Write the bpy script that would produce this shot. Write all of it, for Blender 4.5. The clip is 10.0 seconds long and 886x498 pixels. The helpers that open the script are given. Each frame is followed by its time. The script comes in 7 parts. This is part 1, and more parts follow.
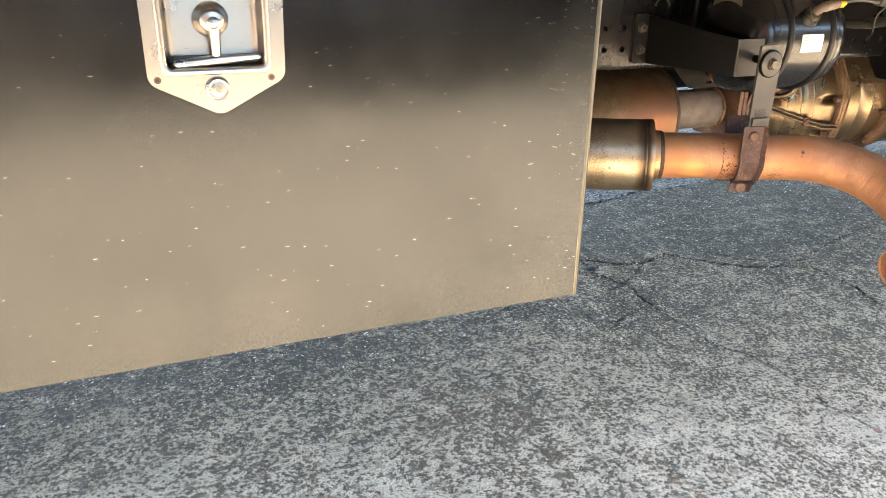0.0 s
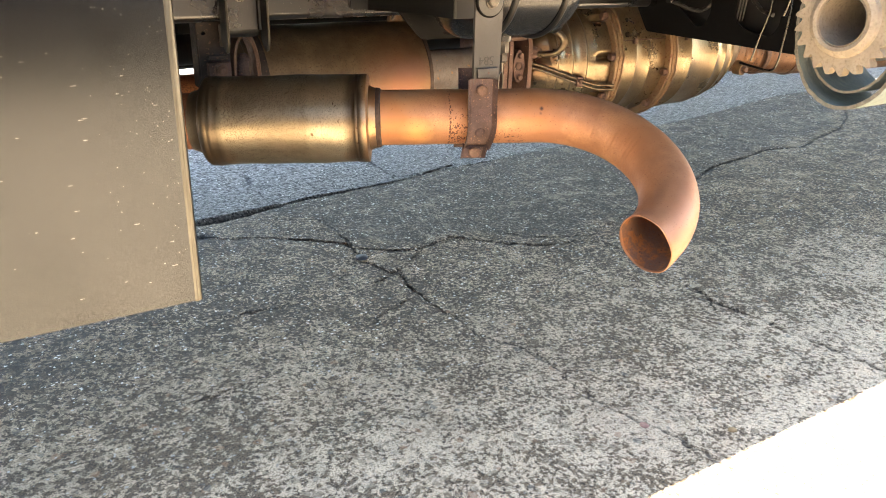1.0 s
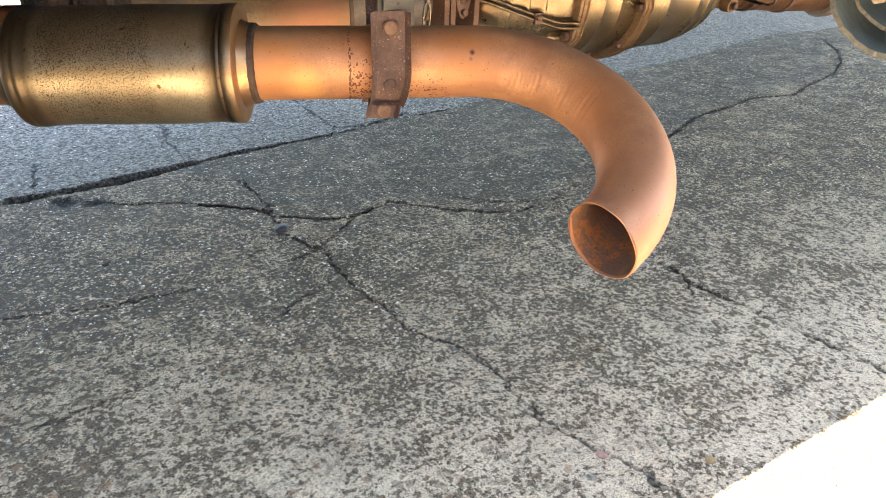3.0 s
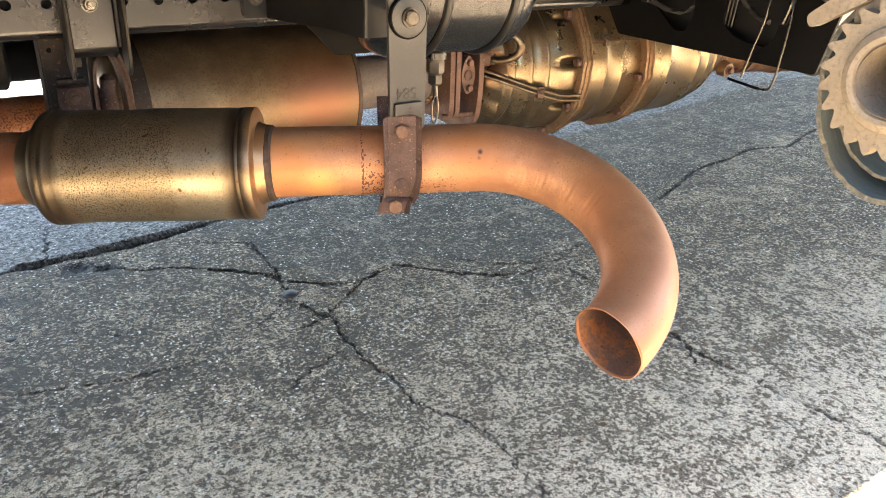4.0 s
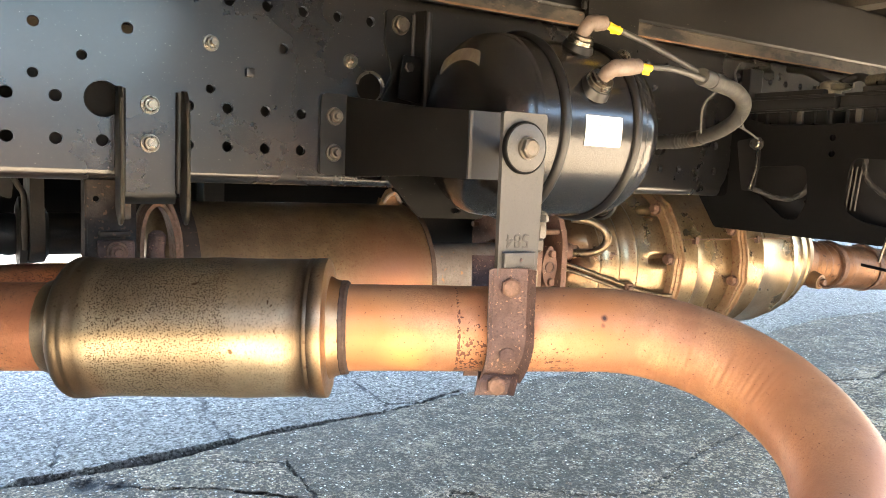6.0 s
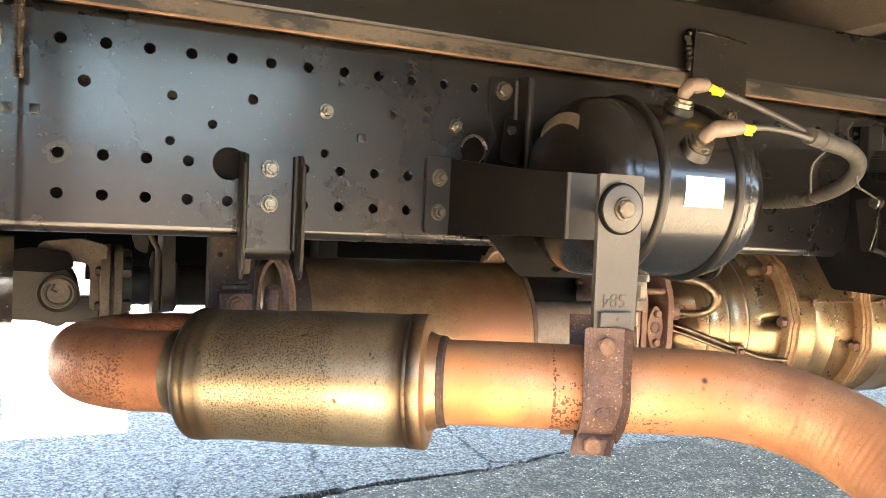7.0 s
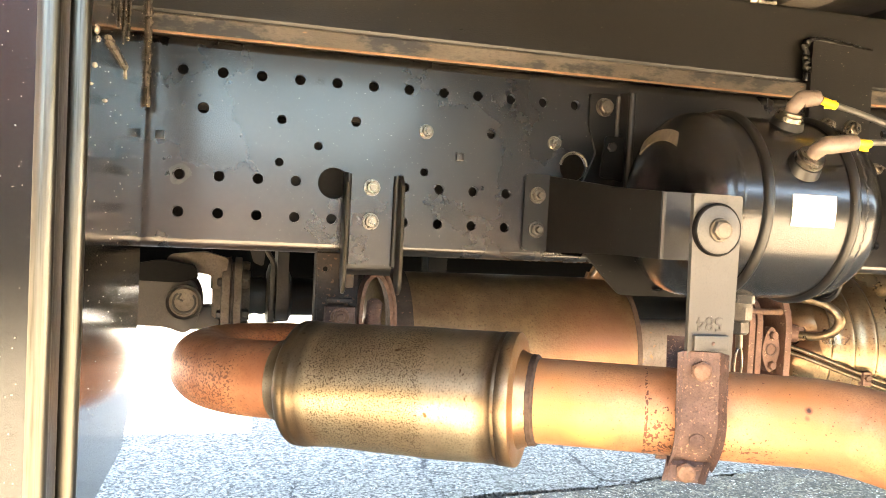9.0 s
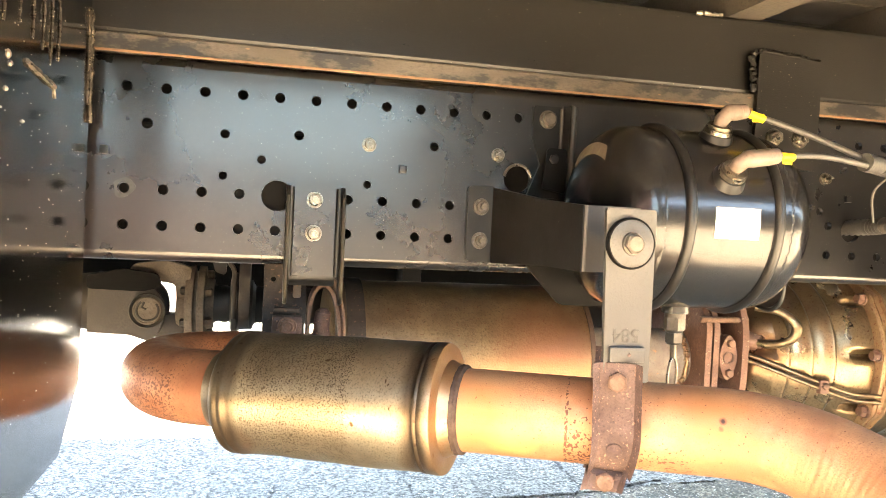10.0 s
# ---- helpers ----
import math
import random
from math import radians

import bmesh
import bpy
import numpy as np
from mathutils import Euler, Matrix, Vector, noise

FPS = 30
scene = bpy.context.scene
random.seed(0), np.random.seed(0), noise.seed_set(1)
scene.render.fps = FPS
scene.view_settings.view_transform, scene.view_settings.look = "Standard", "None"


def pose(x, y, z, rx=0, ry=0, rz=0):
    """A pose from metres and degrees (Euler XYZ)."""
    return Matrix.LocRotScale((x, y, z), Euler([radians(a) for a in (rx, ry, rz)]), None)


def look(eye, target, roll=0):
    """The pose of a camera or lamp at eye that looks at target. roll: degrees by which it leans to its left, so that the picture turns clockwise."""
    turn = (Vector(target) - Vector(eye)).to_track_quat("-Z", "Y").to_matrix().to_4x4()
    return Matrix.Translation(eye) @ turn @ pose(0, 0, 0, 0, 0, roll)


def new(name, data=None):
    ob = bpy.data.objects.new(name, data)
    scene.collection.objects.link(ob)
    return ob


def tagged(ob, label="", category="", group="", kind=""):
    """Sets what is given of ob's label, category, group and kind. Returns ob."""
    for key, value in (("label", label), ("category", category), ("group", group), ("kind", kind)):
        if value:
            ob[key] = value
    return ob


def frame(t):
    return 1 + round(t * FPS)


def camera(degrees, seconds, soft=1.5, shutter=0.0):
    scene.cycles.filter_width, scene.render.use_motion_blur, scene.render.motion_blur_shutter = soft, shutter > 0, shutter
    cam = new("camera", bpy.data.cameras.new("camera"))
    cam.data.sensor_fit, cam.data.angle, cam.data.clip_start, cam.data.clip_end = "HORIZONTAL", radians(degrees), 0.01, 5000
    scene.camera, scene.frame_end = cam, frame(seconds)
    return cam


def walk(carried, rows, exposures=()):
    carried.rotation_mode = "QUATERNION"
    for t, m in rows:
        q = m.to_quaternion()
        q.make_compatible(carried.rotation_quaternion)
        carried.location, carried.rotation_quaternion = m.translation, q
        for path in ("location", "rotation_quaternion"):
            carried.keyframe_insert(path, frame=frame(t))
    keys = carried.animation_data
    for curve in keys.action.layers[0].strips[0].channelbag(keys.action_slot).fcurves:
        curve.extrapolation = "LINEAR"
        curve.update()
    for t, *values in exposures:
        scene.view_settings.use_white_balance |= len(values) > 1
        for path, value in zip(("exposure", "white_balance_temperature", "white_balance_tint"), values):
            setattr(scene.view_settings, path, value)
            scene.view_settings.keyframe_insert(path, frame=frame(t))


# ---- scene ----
cam = camera(60.0, 10.0, soft=0.9)
PATH = [
    (0, (0.106, -0.064, 0.975), (0.827, 1.648, 0.234), 1.0),
    (0.2, (0.186, -0.039, 0.948), (1.006, 1.643, 0.24), -0.5),
    (0.5, (0.317, 0.002, 0.9), (1.236, 1.616, 0.16), 1.2),
    (1, (0.537, 0.052, 0.859), (1.545, 1.603, 0.1), 1.5),
    (1.2, (0.593, 0.068, 0.848), (1.614, 1.602, 0.071), 1.7),
    (1.5, (0.654, 0.107, 0.831), (1.672, 1.616, 0.002), 1.8),
    (2, (0.749, 0.197, 0.794), (1.761, 1.675, -0.095), 1.9),
    (3.3, (0.808, 0.273, 0.804), (1.829, 1.742, -0.09), 2.3),
    (3.5, (0.807, 0.279, 0.82), (1.827, 1.751, -0.071), 2.1),
    (4, (0.797, 0.282, 0.895), (1.834, 1.779, 0.067), 2.0),
    (4.2, (0.787, 0.282, 0.909), (1.849, 1.808, 0.171), 2.1),
    (4.3, (0.782, 0.284, 0.91), (1.855, 1.826, 0.222), 2.1),
    (4.5, (0.785, 0.304, 0.903), (1.874, 1.874, 0.312), 2.0),
    (5, (0.864, 0.395, 0.899), (1.976, 1.988, 0.424), 2.1),
    (5.5, (0.843, 0.472, 0.775), (1.955, 2.088, 0.387), 2.3),
    (5.7, (0.823, 0.49, 0.736), (1.922, 2.131, 0.423), 2.4),
    (6.8, (0.82, 0.462, 0.735), (1.665, 2.273, 0.645), 2.7),
    (7, (0.821, 0.456, 0.74), (1.617, 2.289, 0.658), 2.7),
    (7.5, (0.826, 0.45, 0.742), (1.513, 2.327, 0.665), 2.9),
    (8, (0.834, 0.442, 0.749), (1.438, 2.347, 0.674), 2.9),
    (8.5, (0.843, 0.436, 0.749), (1.381, 2.361, 0.675), 2.9),
    (9, (0.85, 0.432, 0.753), (1.344, 2.369, 0.68), 2.9),
    (9.5, (0.888, 0.42, 0.755), (1.356, 2.363, 0.683), 2.9),
    (10, (0.943, 0.39, 0.77), (1.403, 2.336, 0.703), 2.8),
]
walk(cam, [(t, look(eye, target, roll)) for t, eye, target, roll in PATH],
     [(0.0, 4.1, 7150, 10), (1.0, 4.06, 7700, 11), (2.0, 3.97, 7800, 11), (3.5, 4.0, 7850, 11), (4.2, 4.28, 7300, 11), (5.0, 4.60, 6800, 10), (7.0, 4.98, 7400, 9), (8.5, 5.27, 7850, 9), (10.0, 5.54, 8000, 9)])

# ---------------------------------------------------------------- world, sun, exposure
SUN_WAY = Vector((0.30, -0.17, 1.0)).normalized()          # towards the sun
world = bpy.data.worlds.new("sky")
scene.world = world
world.use_nodes = True
wn = world.node_tree.nodes
sky = wn.new("ShaderNodeTexSky")
sky.sky_type, sky.sun_disc = "NISHITA", False
sky.sun_elevation = math.asin(SUN_WAY.z)
sky.sun_rotation = math.atan2(SUN_WAY.x, SUN_WAY.y)
sky.air_density, sky.dust_density, sky.ozone_density = 1.0, 0.5, 1.2
world.node_tree.links.new(sky.outputs[0], wn["Background"].inputs[0])
wn["Background"].inputs[1].default_value = 0.085
sun = new("sun", bpy.data.lights.new("sun", "SUN"))
sun.data.energy, sun.data.angle, sun.data.color = 4.5, radians(0.53), (1.0, 0.95, 0.88)
sun.matrix_world = look(SUN_WAY * 20 + Vector((1.3, 1.2, 0)), (1.3, 1.2, 0))


# ---------------------------------------------------------------- materials
def material(name, colour, second=None, scale=18.0, rough=0.5, rough_var=0.12, metal=0.0, bump=0.2, grain=260.0,
             speck=None, speck_scale=160.0, speck_at=0.68, coat=0.0, stretch=(1, 1, 1), contrast=(0.38, 0.66), specular=0.5):
    """A worn surface: two tones mixed at a broad scale, a fine grain, dark or light specks, uneven gloss and relief."""
    m = bpy.data.materials.new(name)
    m.use_nodes = True
    n, link = m.node_tree.nodes, m.node_tree.links.new
    b = n["Principled BSDF"]
    second = second or tuple(0.72 * c for c in colour)
    where = n.new("ShaderNodeTexCoord")
    turn = n.new("ShaderNodeMapping")
    turn.inputs["Scale"].default_value = stretch
    link(where.outputs["Object"], turn.inputs["Vector"])

    def cloud(size, detail=6.0, roughness=0.6):
        t = n.new("ShaderNodeTexNoise")
        t.inputs["Scale"].default_value, t.inputs["Detail"].default_value, t.inputs["Roughness"].default_value = size, detail, roughness
        link(turn.outputs[0], t.inputs["Vector"])
        return t.outputs["Fac"]

    def ramp(value, a, c):
        r = n.new("ShaderNodeMapRange")
        r.inputs["From Min"].default_value, r.inputs["From Max"].default_value = a, c
        link(value, r.inputs["Value"])
        return r.outputs["Result"]

    def mix(fac, a, c):
        x = n.new("ShaderNodeMix")
        x.data_type = "RGBA"
        link(fac, x.inputs["Factor"])
        for socket, v in ((x.inputs["A"], a), (x.inputs["B"], c)):
            if isinstance(v, tuple):
                socket.default_value = (*v[:3], 1)
            else:
                link(v, socket)
        return x.outputs["Result"]

    broad, fine = cloud(scale), cloud(grain, 3.0)
    tone = mix(ramp(broad, *contrast), colour, second)
    tone = mix(ramp(fine, 0.35, 0.75), tone, mix(ramp(fine, 0.3, 0.8), tuple(min(1, 1.12 * c) for c in colour), tuple(0.6 * c for c in second)))
    if speck:
        tone = mix(ramp(cloud(speck_scale, 2.0, 0.5), speck_at, speck_at + 0.05), tone, speck)
    link(tone, b.inputs["Base Color"])
    r = n.new("ShaderNodeMapRange")
    r.inputs["To Min"].default_value, r.inputs["To Max"].default_value = max(0.03, rough - rough_var), min(1, rough + rough_var)
    r.inputs["From Min"].default_value, r.inputs["From Max"].default_value = 0.3, 0.7
    link(broad, r.inputs["Value"])
    link(r.outputs["Result"], b.inputs["Roughness"])
    b.inputs["Metallic"].default_value = metal
    b.inputs["Specular IOR Level"].default_value = specular
    b.inputs["Coat Weight"].default_value = coat
    b.inputs["Coat Roughness"].default_value = 0.12
    if bump:
        k = n.new("ShaderNodeBump")
        k.inputs["Strength"].default_value, k.inputs["Distance"].default_value = bump, 0.0015
        link(fine, k.inputs["Height"])
        link(k.outputs["Normal"], b.inputs["Normal"])
    return m


P0, PD = Vector((1.3226, 1.2191, 0.5473)), Vector((0.902, -0.4317, 0.0105)).normalized()      # axis of the tail pipe, at its clamp
M0, MD = Vector((1.0181, 1.3813, 0.5387)), Vector((0.8583, -0.5119, 0.0368)).normalized()     # axis of the small silencer


def pitted(m, axis, origin, spans, low, colour, size=230.0, at=0.56):
    """Adds dark rust pits to a material, between two places along an axis and below a height."""
    n, link = m.node_tree.nodes, m.node_tree.links.new
    b = n["Principled BSDF"]
    old = b.inputs["Base Color"].links[0].from_socket
    where = n.new("ShaderNodeTexCoord")
    off = n.new("ShaderNodeVectorMath")
    off.operation = "SUBTRACT"
    off.inputs[1].default_value = origin
    link(where.outputs["Object"], off.inputs[0])
    dot = n.new("ShaderNodeVectorMath")
    dot.operation = "DOT_PRODUCT"
    dot.inputs[1].default_value = axis
    link(off.outputs[0], dot.inputs[0])
    xyz = n.new("ShaderNodeSeparateXYZ")
    link(where.outputs["Object"], xyz.inputs[0])

    def maths(op, a, c):
        k = n.new("ShaderNodeMath")
        k.operation, k.use_clamp = op, op == "MULTIPLY"
        for i, v in enumerate((a, c)):
            if isinstance(v, float):
                k.inputs[i].default_value = v
            else:
                link(v, k.inputs[i])
        return k.outputs[0]

    def step(value, a, c):
        r = n.new("ShaderNodeMapRange")
        r.inputs["From Min"].default_value, r.inputs["From Max"].default_value = a, c
        link(value, r.inputs["Value"])
        return r.outputs["Result"]

    noise_map = n.new("ShaderNodeTexNoise")
    noise_map.inputs["Scale"].default_value, noise_map.inputs["Detail"].default_value = size, 1.5
    link(where.outputs["Object"], noise_map.inputs["Vector"])
    total = None
    for a, c, edge in spans:
        band = maths("MULTIPLY", step(dot.outputs["Value"], a - edge, a), step(dot.outputs["Value"], c, c - min(0.02, (c - a) / 3)))
        total = band if total is None else maths("MAXIMUM", total, band)
    total = maths("MULTIPLY", total, step(xyz.outputs["Z"], low + 0.03, low - 0.03))
    lift = maths("SUBTRACT", noise_map.outputs["Fac"], maths("MULTIPLY", maths("SUBTRACT", 1.0, total), 0.35))
    spot = step(lift, at, at + 0.03)
    x = n.new("ShaderNodeMix")
    x.data_type = "RGBA"
    link(spot, x.inputs["Factor"])
    link(old, x.inputs["A"])
    x.inputs["B"].default_value = (*colour, 1)
    link(x.outputs["Result"], b.inputs["Base Color"])
    return m


def banded(m, axis, origin, a, c, colour, most=0.8, edge=0.012):
    """Lays a cloudy band of another tone across a material, between two places along an axis."""
    n, link = m.node_tree.nodes, m.node_tree.links.new
    b = n["Principled BSDF"]
    old = b.inputs["Base Color"].links[0].from_socket
    where = n.new("ShaderNodeTexCoord")
    off = n.new("ShaderNodeVectorMath")
    off.operation, off.inputs[1].default_value = "SUBTRACT", origin
    link(where.outputs["Object"], off.inputs[0])
    dot = n.new("ShaderNodeVectorMath")
    dot.operation, dot.inputs[1].default_value = "DOT_PRODUCT", axis
    link(off.outputs[0], dot.inputs[0])
    cloudy = n.new("ShaderNodeTexNoise")
    cloudy.inputs["Scale"].default_value, cloudy.inputs["Detail"].default_value = 45.0, 6.0
    link(where.outputs["Object"], cloudy.inputs["Vector"])
    shift = n.new("ShaderNodeMath")
    shift.operation, shift.inputs[1].default_value = "MULTIPLY_ADD", 0.6 * edge
    link(cloudy.outputs["Fac"], shift.inputs[0])
    link(dot.outputs["Value"], shift.inputs[2])
    both = None
    for lo, hi in ((a - 0.7 * edge, a + 0.3 * edge), (c + 1.3 * edge, c + 0.3 * edge)):
        r = n.new("ShaderNodeMapRange")
        r.inputs["From Min"].default_value, r.inputs["From Max"].default_value = lo, hi
        link(shift.outputs[0], r.inputs["Value"])
        if both is None:
            both = r
    k = n.new("ShaderNodeMath")
    k.operation = "MULTIPLY"
    link(both.outputs["Result"], k.inputs[0])
    link(r.outputs["Result"], k.inputs[1])
    fade = n.new("ShaderNodeMath")
    fade.operation, fade.inputs[1].default_value = "MULTIPLY", most
    link(k.outputs[0], fade.inputs[0])
    x = n.new("ShaderNodeMix")
    x.data_type = "RGBA"
    link(fade.outputs[0], x.inputs["Factor"])
    link(old, x.inputs["A"])
    x.inputs["B"].default_value = (*colour, 1)
    link(x.outputs["Result"], b.inputs["Base Color"])
    return m


def toned(m, origin, r0, r1, colour, size=14.0):
    """Lets a material pass into another tone round a place, with a cloudy edge."""
    n, link = m.node_tree.nodes, m.node_tree.links.new
    b = n["Principled BSDF"]
    old = b.inputs["Base Color"].links[0].from_socket
    where = n.new("ShaderNodeTexCoord")
    cloudy = n.new("ShaderNodeTexNoise")
    cloudy.inputs["Scale"].default_value, cloudy.inputs["Detail"].default_value = size, 6.0
    link(where.outputs["Object"], cloudy.inputs["Vector"])
    far = n.new("ShaderNodeVectorMath")
    far.operation = "DISTANCE"
    far.inputs[1].default_value = origin
    link(where.outputs["Object"], far.inputs[0])
    shift = n.new("ShaderNodeMath")
    shift.operation, shift.inputs[1].default_value, shift.inputs[2].default_value = "MULTIPLY_ADD", 0.35 * r1, -0.175 * r1
    link(cloudy.outputs["Fac"], shift.inputs[0])
    total = n.new("ShaderNodeMath")
    link(far.outputs["Value"], total.inputs[0])
    link(shift.outputs[0], total.inputs[1])
    r = n.new("ShaderNodeMapRange")
    r.inputs["From Min"].default_value, r.inputs["From Max"].default_value = r1, r0
    link(total.outputs[0], r.inputs["Value"])
    x = n.new("ShaderNodeMix")
    x.data_type = "RGBA"
    link(r.outputs["Result"], x.inputs["Factor"])
    link(old, x.inputs["A"])
    x.inputs["B"].default_value = (*colour, 1)
    link(x.outputs["Result"], b.inputs["Base Color"])
    return m


def dusty(m, colour, size=16.0, lo=0.50, hi=0.62, rough=0.55, most=0.8, stretch=(1, 1, 1), grain=170.0):
    """Lays a film of dirt over a material in cloudy patches with grainy edges: it tints it and takes its gloss."""
    n, link = m.node_tree.nodes, m.node_tree.links.new
    b = n["Principled BSDF"]
    where = n.new("ShaderNodeTexCoord")
    turn = n.new("ShaderNodeMapping")
    turn.inputs["Scale"].default_value = stretch
    turn.inputs["Location"].default_value = (3.7, 1.9, 0.6)
    link(where.outputs["Object"], turn.inputs["Vector"])
    parts = []
    for scale, detail in ((size, 8.0), (grain, 3.0)):
        t = n.new("ShaderNodeTexNoise")
        t.inputs["Scale"].default_value, t.inputs["Detail"].default_value, t.inputs["Roughness"].default_value = scale, detail, 0.62
        link(turn.outputs[0], t.inputs["Vector"])
        parts.append(t.outputs["Fac"])
    total = n.new("ShaderNodeMath")
    total.operation, total.inputs[1].default_value = "MULTIPLY_ADD", 0.35
    link(parts[1], total.inputs[0])
    link(parts[0], total.inputs[2])
    r = n.new("ShaderNodeMapRange")
    for key, v in (("From Min", lo + 0.175), ("From Max", hi + 0.175), ("To Max", most)):
        r.inputs[key].default_value = v
    link(total.outputs[0], r.inputs["Value"])
    mask = r.outputs["Result"]
    x = n.new("ShaderNodeMix")
    x.data_type = "RGBA"
    link(mask, x.inputs["Factor"])
    link(b.inputs["Base Color"].links[0].from_socket, x.inputs["A"])
    x.inputs["B"].default_value = (*colour, 1)
    link(x.outputs["Result"], b.inputs["Base Color"])
    y = n.new("ShaderNodeMix")
    link(mask, y.inputs["Factor"])
    link(b.inputs["Roughness"].links[0].from_socket, y.inputs["A"])
    y.inputs["B"].default_value = rough
    link(y.outputs["Result"], b.inputs["Roughness"])
    coat = n.new("ShaderNodeMapRange")
    coat.inputs["From Max"].default_value, coat.inputs["To Min"].default_value, coat.inputs["To Max"].default_value = 1.0, b.inputs["Coat Weight"].default_value, 0.0
    link(mask, coat.inputs["Value"])
    link(coat.outputs["Result"], b.inputs["Coat Weight"])
    return m


RUST_PIPE = material("heat_tinted_pipe", (0.47, 0.232, 0.112), (0.31, 0.136, 0.068), scale=15, rough=0.49, rough_var=0.12, metal=0.34, bump=0.22, grain=520, contrast=(0.40, 0.57))
toned(RUST_PIPE, (1.49, 0.82, 0.42), 0.03, 0.15, (0.40, 0.18, 0.095))
toned(RUST_PIPE, (1.1755, 1.2885, 0.546), 0.02, 0.06, (0.50, 0.22, 0.09), 30.0)
toned(RUST_PIPE, (1.205, 1.228, 0.582), 0.008, 0.045, (0.44, 0.26, 0.145), 34.0)
toned(RUST_PIPE, (1.193, 1.226, 0.555), 0.015, 0.060, (0.43, 0.178, 0.064), 22.0)
toned(RUST_PIPE, (1.226, 1.208, 0.525), 0.006, 0.036, (0.56, 0.285, 0.10), 30.0)
toned(RUST_PIPE, (1.420, 1.118, 0.580), 0.015, 0.065, (0.40, 0.165, 0.062), 24.0)
toned(RUST_PIPE, (1.585, 0.90, 0.475), 0.01, 0.075, (0.35, 0.14, 0.066), 40.0)
toned(RUST_PIPE, (1.56, 0.98, 0.52), 0.02, 0.075, (0.40, 0.165, 0.068), 26.0)
pitted(RUST_PIPE, PD, P0, [(-0.022, 0.020, 0.001)], 0.572, (0.10, 0.038, 0.020), 270.0, 0.535)
pitted(RUST_PIPE, PD, P0, [(0.06, 0.135, 0.004)], 0.550, (0.12, 0.044, 0.022), 300.0, 0.575)
pitted(RUST_PIPE, PD, P0, [(-0.0235, -0.0195, 0.0006)], 0.60, (0.10, 0.038, 0.020), 300.0, 0.44)
toned(RUST_PIPE, (1.4336, 1.1168, 0.5717), 0.0015, 0.0050, (0.05, 0.02, 0.012), 320.0)
toned(RUST_PIPE, (1.4316, 1.1168, 0.5630), 0.0012, 0.0042, (0.07, 0.030, 0.018), 320.0)
toned(RUST_PIPE, (1.262, 1.187, 0.580), 0.002, 0.0045, (0.10, 0.04, 0.02), 200.0)
toned(RUST_PIPE, (1.225, 1.212, 0.588), 0.002, 0.0040, (0.10, 0.04, 0.02), 200.0)
pitted(RUST_PIPE, PD, P0, [(-0.20, 0.60, 0.02)], 0.70, (0.17, 0.06, 0.03), 340.0, 0.70)
RUST_ELBOW = material("pitted_elbow", (0.38, 0.165, 0.082), (0.24, 0.095, 0.048), scale=22, rough=0.5, metal=0.4, bump=0.2, speck=(0.10, 0.037, 0.02), speck_scale=330, speck_at=0.655)
pitted(RUST_ELBOW, MD, M0, [(-0.40, -0.165, 0.03)], 0.575, (0.13, 0.048, 0.025), 330.0, 0.53)
toned(RUST_ELBOW, (0.87, 1.40, 0.55), 0.01, 0.055, (0.25, 0.095, 0.048), 60.0)
INNER_RUST = material("inner_rust", (0.30, 0.110, 0.032), (0.115, 0.078, 0.066), scale=30, rough=0.85, metal=0.0, bump=1.0, grain=240, contrast=(0.46, 0.54), speck=(0.07, 0.03, 0.02), speck_scale=130, speck_at=0.68)
STEEL_OLIVE = material("olive_heat_steel", (0.45, 0.375, 0.258), (0.20, 0.152, 0.096), scale=11, rough=0.38, rough_var=0.07, metal=0.92, bump=0.22, grain=420, speck=(0.12, 0.075, 0.042), speck_scale=95, speck_at=0.70, stretch=(1, 1, 0.8), contrast=(0.36, 0.70))
STEEL_RING = material("dark_weld_ring", (0.085, 0.056, 0.042), (0.055, 0.034, 0.026), scale=60, rough=0.6, metal=0.5, bump=0.5)
pitted(STEEL_OLIVE, MD, M0, [(-0.060, 0.095, 0.04)], 0.66, (0.085, 0.062, 0.036), 640.0, 0.560)
toned(STEEL_OLIVE, (0.90, 1.375, 0.475), 0.01, 0.055, (0.23, 0.115, 0.05), 60.0)
toned(STEEL_OLIVE, (1.135, 1.255, 0.492), 0.006, 0.034, (0.30, 0.165, 0.07), 70.0)
for s0, s1, tint, most in ((-0.122, -0.078, (0.090, 0.066, 0.042), 0.75), (0.151, 0.160, (0.085, 0.058, 0.036), 0.75), (0.1645, 0.1675, (0.055, 0.036, 0.024), 0.8), (0.1825, 0.205, (0.42, 0.22, 0.10), 0.7)):
    banded(STEEL_OLIVE, MD, M0, s0, s1, tint, most)
BIG_MUFFLER = material("brown_heat_steel", (0.250, 0.176, 0.100), (0.098, 0.064, 0.038), scale=21, rough=0.43, rough_var=0.04, contrast=(0.30, 0.72), metal=0.72, bump=0.3, speck=(0.14, 0.07, 0.04), speck_scale=190, speck_at=0.66)
toned(BIG_MUFFLER, (1.44, 1.64, 0.53), 0.03, 0.13, (0.235, 0.108, 0.062), 26.0)
toned(BIG_MUFFLER, (1.53, 1.66, 0.47), 0.02, 0.09, (0.20, 0.120, 0.062), 20.0)
GOLD_STEEL = material("golden_heat_steel", (0.30, 0.232, 0.145), (0.150, 0.100, 0.058), scale=12, rough=0.31, rough_var=0.06, contrast=(0.34, 0.72), metal=0.88, bump=0.22, speck=(0.13, 0.060, 0.032), speck_scale=105, speck_at=0.685)
